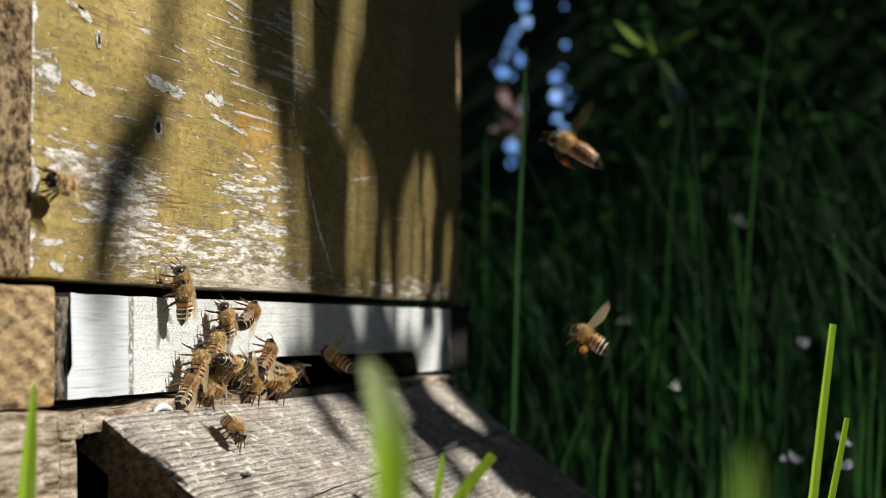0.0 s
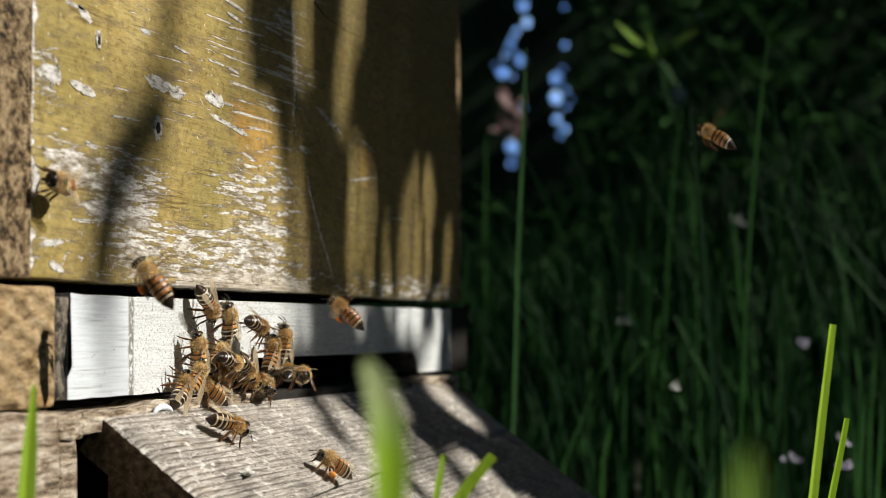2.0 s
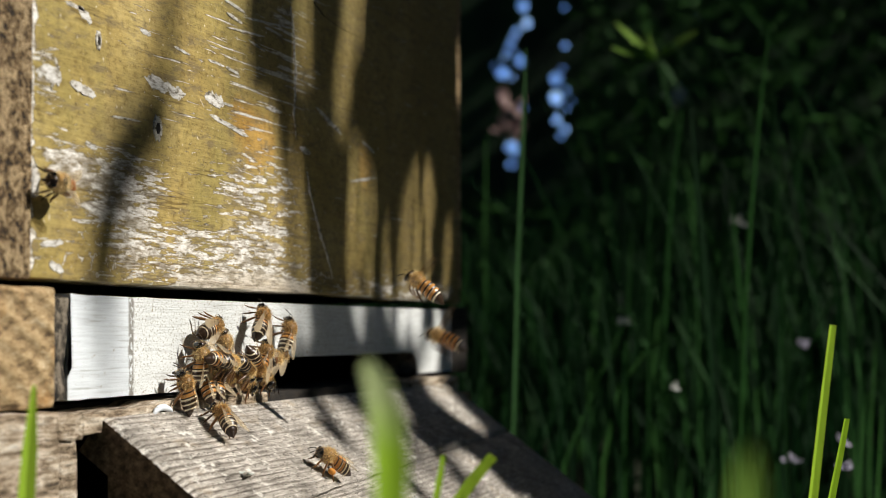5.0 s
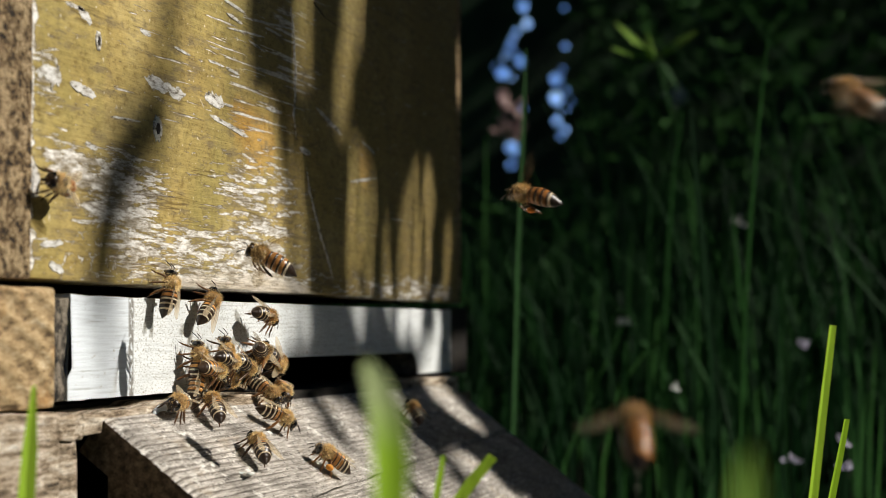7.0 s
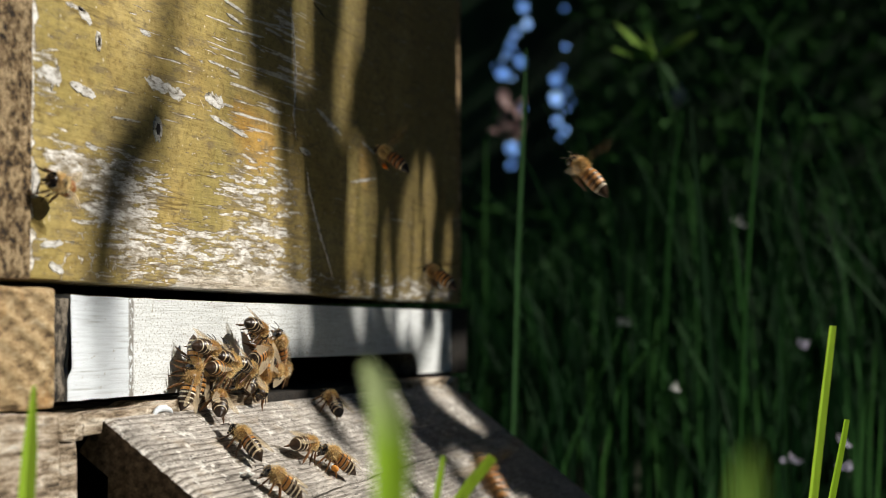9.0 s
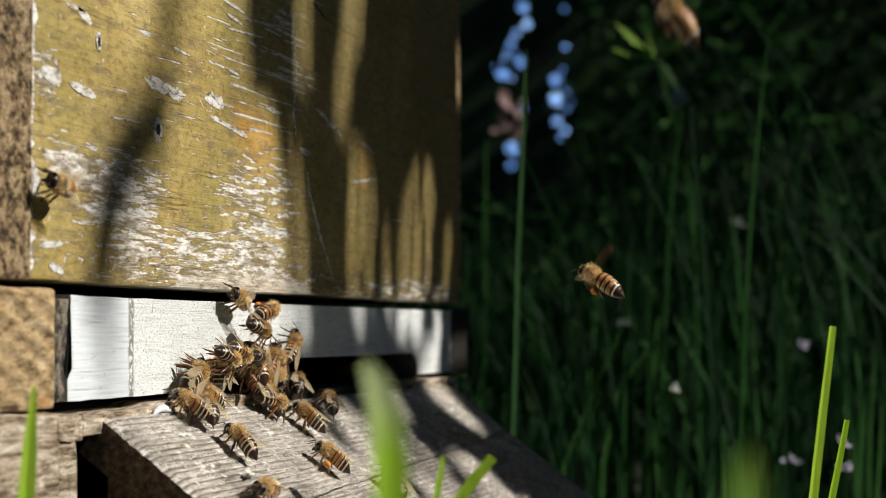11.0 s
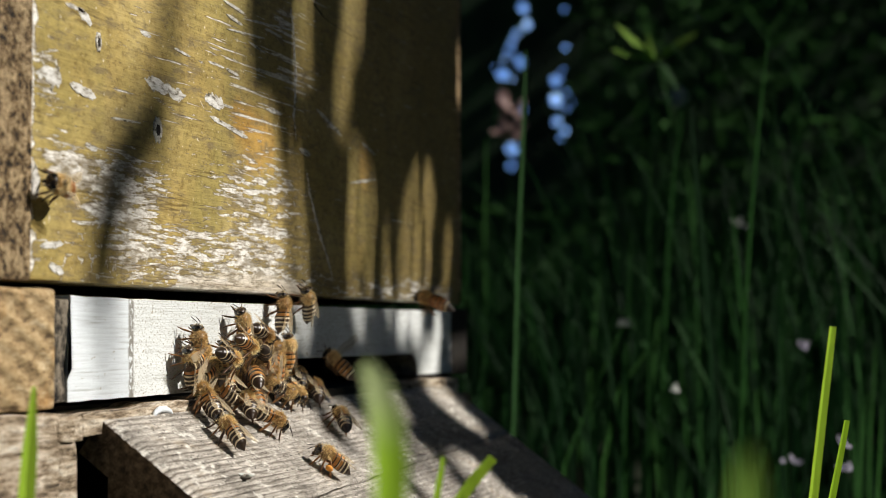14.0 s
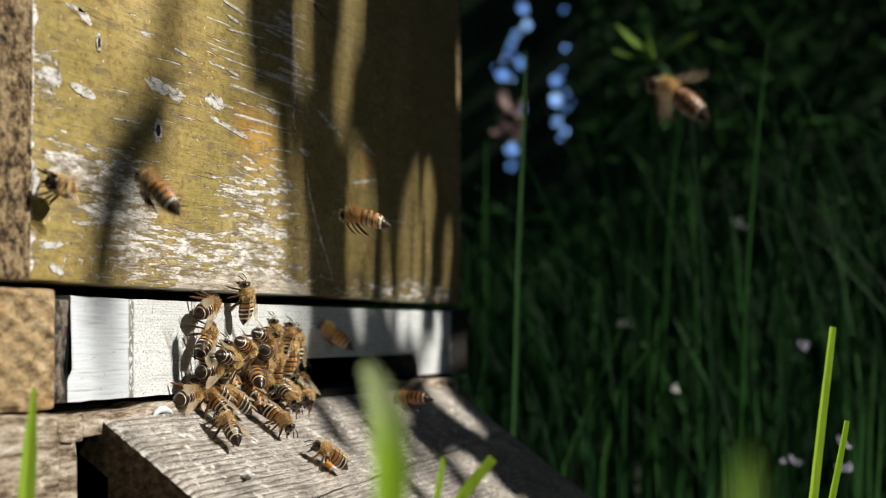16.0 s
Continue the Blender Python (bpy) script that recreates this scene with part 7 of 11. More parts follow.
    bee = copy_thing(BEES["rest"], Matrix())
    walk(bee, [(0, pose(0.1115, -0.0009, -0.0057, 90, -34, 0)), (0.25, pose(0.1135, -0.0009, -0.0054, 90, -26, 0)), (0.5, pose(0.1154, -0.0009, -0.0041, 90, -34, 0)), (0.75, pose(0.1117, -0.0027, -0.0068, 69, -2, 3)), (1, pose(0.1092, -0.0047, -0.0099, 48, 21, 0)), (1.25, pose(0.1095, -0.0049, -0.0109, 48, 22, -1)), (1.5, pose(0.1097, -0.0047, -0.0113, 48, 21, 0)), (1.75, pose(0.1112, -0.0046, -0.0116, 48, 23, -2)), (2, pose(0.1116, -0.0047, -0.0116, 48, 21, 0)), (2.25, pose(0.1113, -0.0049, -0.0121, 50, 16, 6)), (2.5, pose(0.1119, -0.0047, -0.0123, 49, 22, 2)), (2.75, pose(0.1162, -0.0029, -0.0120, 70, 6, 4)), (3, pose(0.1214, -0.0009, -0.0115, 90, -8, 0)), (3.2, pose(0.1214, -0.0009, -0.0111, 90, -49, 0)), (3.4, pose(0.1214, -0.0009, -0.0107, -90, -90, -180)), (3.7, pose(0.1215, -0.0009, -0.0087, -90, -87, -180)), (4, pose(0.1214, -0.0009, -0.0076, -90, -84, -180)), (4.2, pose(0.1214, -0.0009, -0.0091, -90, -84, 180)), (4.55, pose(0.1206, -0.0016, -0.0092, 67, -73, 17)), (4.9, pose(0.1205, -0.0022, -0.0086, 63, -57, 14)), (5.25, pose(0.1195, -0.0028, -0.0086, 61, -36, 8)), (5.6, pose(0.1187, -0.0036, -0.0088, 54, -28, 10)), (5.95, pose(0.1188, -0.0042, -0.0084, 51, -9, 4)), (6.3, pose(0.1179, -0.0048, -0.0083, 45, 12, -6)), (6.5, pose(0.1199, -0.0048, -0.0083, 45, 12, -6)), (6.75, pose(0.1200, -0.0047, -0.0082, 45, 15, -5)), (7, pose(0.1195, -0.0047, -0.0081, 46, 16, -4)), (7.25, pose(0.1191, -0.0046, -0.0093, 48, 17, 1)), (7.5, pose(0.1169, -0.0047, -0.0101, 49, 22, 2)), (7.75, pose(0.1159, -0.0051, -0.0106, 48, 25, -1)), (8, pose(0.1154, -0.0047, -0.0104, 49, 22, 2)), (8.25, pose(0.1145, -0.0046, -0.0107, 49, 22, 2)), (8.5, pose(0.1129, -0.0047, -0.0108, 49, 22, 2)), (8.75, pose(0.1121, -0.0048, -0.0116, 51, 18, 6)), (9, pose(0.1110, -0.0047, -0.0119, 49, 22, 2)), (9.2, pose(0.1100, -0.0047, -0.0122, 49, 22, 2)), (9.55, pose(0.1115, -0.0045, -0.0123, 49, 20, 3)), (9.9, pose(0.1112, -0.0046, -0.0120, 48, 22, 0)), (10.25, pose(0.1121, -0.0047, -0.0121, 48, 21, 0)), (10.6, pose(0.1135, -0.0048, -0.0124, 48, 19, 1)), (10.95, pose(0.1140, -0.0045, -0.0119, 48, 19, -1)), (11.3, pose(0.1153, -0.0047, -0.0123, 48, 19, -2)), (11.65, pose(0.1142, -0.0044, -0.0118, 47, 21, -4)), (12, pose(0.1133, -0.0047, -0.0122, 47, 19, -2)), (12.33, pose(0.1145, -0.0047, -0.0128, 49, 19, 3)), (12.67, pose(0.1149, -0.0045, -0.0127, 49, 24, 3)), (13, pose(0.1160, -0.0047, -0.0134, 51, 25, 6)), (13.33, pose(0.1164, -0.0049, -0.0138, 49, 26, 3)), (13.67, pose(0.1166, -0.0047, -0.0136, 46, 31, -4)), (14, pose(0.1164, -0.0047, -0.0134, 49, 23, 2)), (14.33, pose(0.1146, -0.0043, -0.0114, 50, 23, 4)), (14.67, pose(0.1132, -0.0044, -0.0100, 49, 27, 2)), (15, pose(0.1110, -0.0047, -0.0086, 50, 25, 6)), (15.33, pose(0.1124, -0.0050, -0.0110, 50, 27, 5)), (15.67, pose(0.1140, -0.0048, -0.0128, 50, 26, 6)), (16, pose(0.1160, -0.0047, -0.0150, 51, 26, 6))])
    bee = copy_thing(BEES["rest"], Matrix())
    walk(bee, [(0, pose(0.2240, 0.0900, -0.0309, 0, 0, 44)), (0.25, pose(0.2620, 0.0570, -0.0304, 0, 0, -23)), (0.5, pose(0.3000, 0.0240, -0.0299, 0, 0, -90)), (0.75, pose(0.3000, -0.0020, -0.0299, 0, 0, -90)), (0.88, pose(0.3219, 0.0330, -0.0297, 0, 0, -34)), (1, pose(0.3438, 0.0679, -0.0296, 0, 0, 22)), (1.25, pose(0.4161, 0.0983, -0.0296, 0, 0, 17)), (1.5, pose(0.4895, 0.1293, -0.0296, 0, 0, 22)), (1.75, pose(0.3162, 0.0645, -0.0220, 24, -42, 36)), (2, pose(0.1432, -0.0009, -0.0147, -90, -90, 180)), (2.25, pose(0.1452, -0.0009, -0.0153, 90, -83, 0)), (2.5, pose(0.1464, -0.0009, -0.0139, 90, -77, 0)), (2.83, pose(0.1480, -0.0009, -0.0132, 90, -77, 0)), (3.17, pose(0.1493, -0.0009, -0.0131, 90, -76, 0)), (3.5, pose(0.1508, -0.0009, -0.0135, 90, -77, 0)), (3.75, pose(0.1505, -0.0009, -0.0112, 90, -88, 0)), (4, pose(0.1507, -0.0009, -0.0087, -90, -84, 180)), (4.2, pose(0.1496, -0.0009, -0.0075, -90, -84, 180)), (4.56, pose(0.1479, -0.0009, -0.0096, 90, -90, 0)), (4.92, pose(0.1468, -0.0009, -0.0116, 90, -73, 0)), (5.28, pose(0.1451, -0.0009, -0.0132, 90, -58, 0)), (5.64, pose(0.1444, -0.0009, -0.0153, 90, -46, 0)), (6, pose(0.1421, -0.0009, -0.0168, 90, -32, 0)), (6.3, pose(0.1368, -0.0009, -0.0207, 90, -3, 0)), (6.64, pose(0.1361, -0.0009, -0.0209, 90, -5, 0)), (6.98, pose(0.1356, -0.0009, -0.0208, 90, -3, 0)), (7.32, pose(0.1354, -0.0009, -0.0211, 90, 1, 0)), (7.66, pose(0.1351, -0.0009, -0.0215, 90, 4, 0)), (8, pose(0.1342, -0.0009, -0.0215, 90, -3, 0)), (8.4, pose(0.1350, -0.0009, -0.0224, 90, 2, 0)), (8.8, pose(0.1361, -0.0009, -0.0233, 90, -6, 0)), (9.2, pose(0.1369, -0.0009, -0.0244, 90, 1, 0)), (9.55, pose(0.1391, -0.0009, -0.0230, 90, -12, 0)), (9.9, pose(0.1422, -0.0009, -0.0210, 90, -25, 0)), (10.25, pose(0.1456, -0.0009, -0.0193, 90, -36, 0)), (10.6, pose(0.1473, -0.0009, -0.0177, 90, -43, 0)), (10.95, pose(0.1505, -0.0009, -0.0157, 90, -52, 0)), (11.3, pose(0.1530, -0.0009, -0.0142, 90, -64, 0)), (11.65, pose(0.1488, -0.0009, -0.0126, 90, -63, 0)), (12, pose(0.1448, -0.0009, -0.0106, 90, -64, 0)), (12.25, pose(0.1410, -0.0009, -0.0076, 90, -69, 0)), (12.5, pose(0.1368, -0.0009, -0.0047, 90, -77, 0)), (12.75, pose(0.1388, -0.0009, -0.0045, 90, -89, 0)), (13, pose(0.1410, -0.0009, -0.0046, -90, -90, 180)), (13.33, pose(0.1415, -0.0009, -0.0037, -90, -87, 180)), (13.67, pose(0.1417, -0.0009, -0.0028, -90, -88, 180)), (14, pose(0.1421, -0.0009, -0.0030, -90, -90, 180)), (14.25, pose(0.1434, -0.0009, -0.0078, 90, -86, 0)), (14.5, pose(0.1448, -0.0009, -0.0124, 90, -77, 0)), (14.75, pose(0.1459, -0.0009, -0.0130, 90, -73, 0)), (15, pose(0.1475, -0.0009, -0.0133, 90, -77, 0)), (15.33, pose(0.1478, -0.0009, -0.0132, 90, -86, 0)), (15.67, pose(0.1476, -0.0009, -0.0131, 90, -75, 0)), (16, pose(0.1475, -0.0009, -0.0133, 90, -77, 0))])
    bee = copy_thing(BEES["dark"], Matrix())
    walk(bee, [(0, pose(0.2480, 0.0700, -0.0309, 0, 0, -101)), (11.9, pose(0.2480, 0.0700, -0.0309, 0, 0, -101)), (12.05, pose(0.1671, 0.0240, -0.0299, 0, 0, -90)), (12.12, pose(0.1671, -0.0020, -0.0299, 0, 0, -90)), (12.17, pose(0.1671, -0.0013, -0.0190, -68, -38, -158)), (12.2, pose(0.1671, -0.0009, -0.0136, -90, -76, 180)), (12.5, pose(0.1671, -0.0009, -0.0065, -90, -84, 180)), (12.75, pose(0.1690, -0.0009, -0.0042, -90, -90, 180)), (13, pose(0.1717, -0.0009, -0.0023, -90, -84, 180)), (13.25, pose(0.1716, -0.0009, -0.0015, -90, -86, 180)), (13.5, pose(0.1711, -0.0009, -0.0018, -90, -84, 180)), (13.75, pose(0.1687, -0.0009, -0.0004, -90, -75, -180)), (14, pose(0.1670, -0.0009, -0.0002, -90, -63, -180)), (14.2, pose(0.1574, -0.0009, -0.0044, -90, -64, 180)), (14.5, pose(0.1530, -0.0009, -0.0124, -90, -90, -180)), (14.88, pose(0.1536, -0.0009, -0.0128, -90, -89, -180)), (15.25, pose(0.1541, -0.0009, -0.0143, 90, -87, 0)), (15.62, pose(0.1550, -0.0009, -0.0142, -90, -89, -180)), (16, pose(0.1557, -0.0009, -0.0153, -90, -90, -180))])
    bee = copy_thing(BEES["rest"], Matrix())
    walk(bee, [(0, pose(1.1197, -0.2332, 0.1724, -50, -50, 97)), (5.55, pose(1.1197, -0.2332, 0.1724, -50, -50, 97)), (6, pose(0.0525, -0.0254, 0.0187, -50, -50, 97)), (6.3, pose(0.0424, -0.0063, 0.0001, -47, -40, 98)), (6.4, pose(0.0395, -0.0009, -0.0016, -90, -50, -180)), (6.5, pose(0.0441, -0.0009, -0.0011, -90, -46, 180)), (6.75, pose(0.0474, -0.0009, 0.0009, -90, -79, 180)), (7, pose(0.0503, -0.0009, 0.0014, 90, -79, 0)), (7.3, pose(0.0591, -0.0009, -0.0022, 90, -37, 0)), (7.5, pose(0.0699, -0.0009, -0.0034, 90, -20, 0)), (7.75, pose(0.0672, -0.0009, -0.0037, 90, -41, 0)), (8, pose(0.0657, -0.0009, -0.0035, 90, -36, 0)), (8.25, pose(0.0677, -0.0014, -0.0084, 90, -71, 0)), (8.5, pose(0.0695, -0.0019, -0.0121, -90, -66, 180)), (8.85, pose(0.0752, -0.0024, -0.0172, 90, -88, 0)), (9.2, pose(0.0815, -0.0029, -0.0231, -90, -90, 180)), (9.58, pose(0.0818, -0.0029, -0.0230, 90, -89, 0)), (9.97, pose(0.0831, -0.0029, -0.0222, 90, -82, 0)), (10.35, pose(0.0839, -0.0029, -0.0222, 90, -90, 0)), (10.73, pose(0.0849, -0.0029, -0.0220, 90, -87, 0)), (11.12, pose(0.0847, -0.0029, -0.0211, -90, -86, -180)), (11.5, pose(0.0859, -0.0029, -0.0213, -90, -90, -180)), (11.88, pose(0.0860, -0.0029, -0.0210, -90, -86, -180)), (12.25, pose(0.0861, -0.0029, -0.0205, 90, -86, 0)), (12.62, pose(0.0867, -0.0029, -0.0212, -90, -88, -180)), (13, pose(0.0866, -0.0029, -0.0203, 90, -89, 0)), (13.38, pose(0.0871, -0.0029, -0.0203, 90, -85, 0)), (13.75, pose(0.0869, -0.0029, -0.0207, 90, -85, 0)), (14.12, pose(0.0870, -0.0029, -0.0193, -90, -87, -180)), (14.5, pose(0.0875, -0.0029, -0.0203, -90, -86, -180)), (14.88, pose(0.0877, -0.0029, -0.0195, 90, -87, 0)), (15.25, pose(0.0877, -0.0029, -0.0205, -90, -85, -180)), (15.62, pose(0.0880, -0.0029, -0.0189, -90, -81, -180)), (16, pose(0.0882, -0.0029, -0.0193, -90, -90, 180))])
    beat(bee, 5.75, 6.40)
    bee = copy_thing(BEES["rest"], Matrix())
    walk(bee, [(0, pose(0.0627, -0.0009, -0.0284, 90, -57, 0)), (0.33, pose(0.0617, -0.0009, -0.0282, 90, -54, 0)), (0.67, pose(0.0609, -0.0009, -0.0281, 90, -49, 0)), (1, pose(0.0606, -0.0009, -0.0283, 90, -57, 0)), (1.33, pose(0.0602, -0.0009, -0.0287, 90, -57, 0)), (1.67, pose(0.0602, -0.0009, -0.0279, 90, -52, 0)), (2, pose(0.0594, -0.0009, -0.0282, 90, -49, 0)), (2.33, pose(0.0592, -0.0009, -0.0285, 90, -51, 0)), (2.67, pose(0.0596, -0.0009, -0.0279, 90, -42, 0)), (3, pose(0.0594, -0.0009, -0.0281, 90, -41, 0)), (3.3, pose(0.0602, -0.0009, -0.0280, 90, -50, 0)), (3.6, pose(0.0609, -0.0009, -0.0281, 90, -47, 0)), (3.9, pose(0.0620, -0.0009, -0.0277, 90, -44, 0)), (4.2, pose(0.0626, -0.0009, -0.0273, 90, -49, 0)), (4.55, pose(0.0605, -0.0019, -0.0294, 79, -60, 19)), (4.9, pose(0.0582, -0.0028, -0.0298, -19, -75, 126)), (5.25, pose(0.0566, -0.0035, -0.0310, -36, -59, 151)), (5.6, pose(0.0541, -0.0047, -0.0327, -43, -37, 167)), (5.95, pose(0.0516, -0.0057, -0.0339, -41, -16, 176)), (6.3, pose(0.0496, -0.0067, -0.0353, -37, 5, -174)), (6.65, pose(0.0500, -0.0066, -0.0353, -37, 0, 180)), (7, pose(0.0497, -0.0066, -0.0352, -37, 5, -174)), (7.33, pose(0.0537, -0.0047, -0.0326, -45, -34, 167)), (7.67, pose(0.0585, -0.0029, -0.0308, -55, -63, 162)), (8, pose(0.0627, -0.0009, -0.0279, 90, -67, 0)), (8.4, pose(0.0634, -0.0009, -0.0273, 90, -78, 0)), (8.8, pose(0.0637, -0.0009, -0.0276, 90, -70, 0)), (9.2, pose(0.0647, -0.0009, -0.0262, 90, -79, 0)), (9.55, pose(0.0665, -0.0018, -0.0275, 24, -81, 71)), (9.9, pose(0.0682, -0.0027, -0.0292, -35, -69, 136)), (10.25, pose(0.0710, -0.0034, -0.0306, -40, -55, 146)), (10.6, pose(0.0718, -0.0042, -0.0317, -36, -44, 145)), (10.95, pose(0.0734, -0.0049, -0.0330, -35, -31, 150)), (11.3, pose(0.0755, -0.0062, -0.0349, -34, -17, 157)), (11.64, pose(0.0750, -0.0060, -0.0348, -33, -18, 154)), (11.98, pose(0.0747, -0.0058, -0.0346, -28, -25, 142)), (12.32, pose(0.0738, -0.0060, -0.0348, -26, -28, 136)), (12.66, pose(0.0731, -0.0059, -0.0347, -24, -29, 132)), (13, pose(0.0727, -0.0059, -0.0347, -23, -30, 131)), (13.38, pose(0.0716, -0.0054, -0.0342, -8, -42, 110)), (13.75, pose(0.0711, -0.0049, -0.0338, -6, -49, 112)), (14.12, pose(0.0693, -0.0041, -0.0326, 23, -53, 78)), (14.5, pose(0.0686, -0.0033, -0.0317, 50, -47, 47)), (14.88, pose(0.0676, -0.0027, -0.0309, 61, -51, 38)), (15.25, pose(0.0666, -0.0021, -0.0303, 76, -39, 20)), (15.62, pose(0.0663, -0.0015, -0.0297, 85, -23, 8)), (16, pose(0.0647, -0.0009, -0.0293, 90, -12, 0))])
    bee = copy_thing(BEES["amber"], Matrix())
    walk(bee, [(0, pose(0.0687, -0.0019, -0.0213, 90, -70, 0)), (0.33, pose(0.0689, -0.0019, -0.0214, 90, -73, 0)), (0.67, pose(0.0683, -0.0019, -0.0222, 90, -84, 0)), (1, pose(0.0679, -0.0019, -0.0224, 90, -80, 0)), (1.33, pose(0.0679, -0.0019, -0.0231, 90, -73, 0)), (1.67, pose(0.0669, -0.0019, -0.0241, 90, -62, 0)), (2, pose(0.0670, -0.0019, -0.0246, 90, -50, 0)), (2.33, pose(0.0677, -0.0019, -0.0247, 90, -47, 0)), (2.67, pose(0.0683, -0.0019, -0.0250, 90, -47, 0)), (3, pose(0.0687, -0.0019, -0.0246, 90, -40, 0)), (3.3, pose(0.0726, -0.0015, -0.0256, 73, -40, 16)), (3.6, pose(0.0751, -0.0015, -0.0279, 44, -52, 45)), (3.9, pose(0.0782, -0.0014, -0.0296, 26, -45, 61)), (4.2, pose(0.0817, -0.0010, -0.0310, 1, -37, 88)), (4.55, pose(0.0799, -0.0006, -0.0296, 10, -45, 76)), (4.9, pose(0.0777, -0.0010, -0.0290, 5, -55, 85)), (5.25, pose(0.0765, -0.0011, -0.0282, 10, -63, 81)), (5.6, pose(0.0747, -0.0010, -0.0271, -12, -72, 103)), (5.95, pose(0.0721, -0.0009, -0.0260, -9, -81, 100)), (6.3, pose(0.0709, -0.0009, -0.0248, 90, -78, 0)), (6.66, pose(0.0708, -0.0009, -0.0250, 90, -77, 0)), (7.02, pose(0.0709, -0.0009, -0.0244, 90, -73, 0)), (7.39, pose(0.0708, -0.0009, -0.0245, 90, -76, 0)), (7.75, pose(0.0713, -0.0009, -0.0241, 90, -78, 0)), (8.11, pose(0.0714, -0.0009, -0.0247, 90, -79, 0)), (8.47, pose(0.0714, -0.0009, -0.0246, 90, -83, 0)), (8.84, pose(0.0718, -0.0009, -0.0243, 90, -78, 0)), (9.2, pose(0.0718, -0.0009, -0.0243, 90, -78, 0)), (9.55, pose(0.0712, -0.0009, -0.0242, 90, -74, 0)), (9.9, pose(0.0709, -0.0009, -0.0245, 90, -56, 0)), (10.25, pose(0.0699, -0.0009, -0.0248, 90, -52, 0)), (10.6, pose(0.0703, -0.0009, -0.0247, 90, -53, 0)), (10.95, pose(0.0692, -0.0009, -0.0254, 90, -38, 0)), (11.3, pose(0.0688, -0.0009, -0.0253, 90, -35, 0)), (11.64, pose(0.0713, -0.0009, -0.0247, 90, -42, 0)), (11.98, pose(0.0736, -0.0009, -0.0239, 90, -31, 0)), (12.32, pose(0.0755, -0.0009, -0.0231, 90, -41, 0)), (12.66, pose(0.0774, -0.0009, -0.0228, 90, -42, 0)), (13, pose(0.0795, -0.0009, -0.0220, 90, -35, 0)), (13.38, pose(0.0803, -0.0009, -0.0220, 90, -31, 0)), (13.75, pose(0.0800, -0.0009, -0.0221, 90, -26, 0)), (14.12, pose(0.0796, -0.0009, -0.0218, 90, -28, 0)), (14.5, pose(0.0798, -0.0009, -0.0218, 90, -22, 0)), (14.88, pose(0.0795, -0.0009, -0.0223, 90, -24, 0)), (15.25, pose(0.0802, -0.0009, -0.0222, 90, -17, 0)), (15.62, pose(0.0803, -0.0009, -0.0215, 90, -16, 0)), (16, pose(0.0804, -0.0009, -0.0218, 90, -7, 0))])
    bee = copy_thing(BEES["rest"], Matrix())
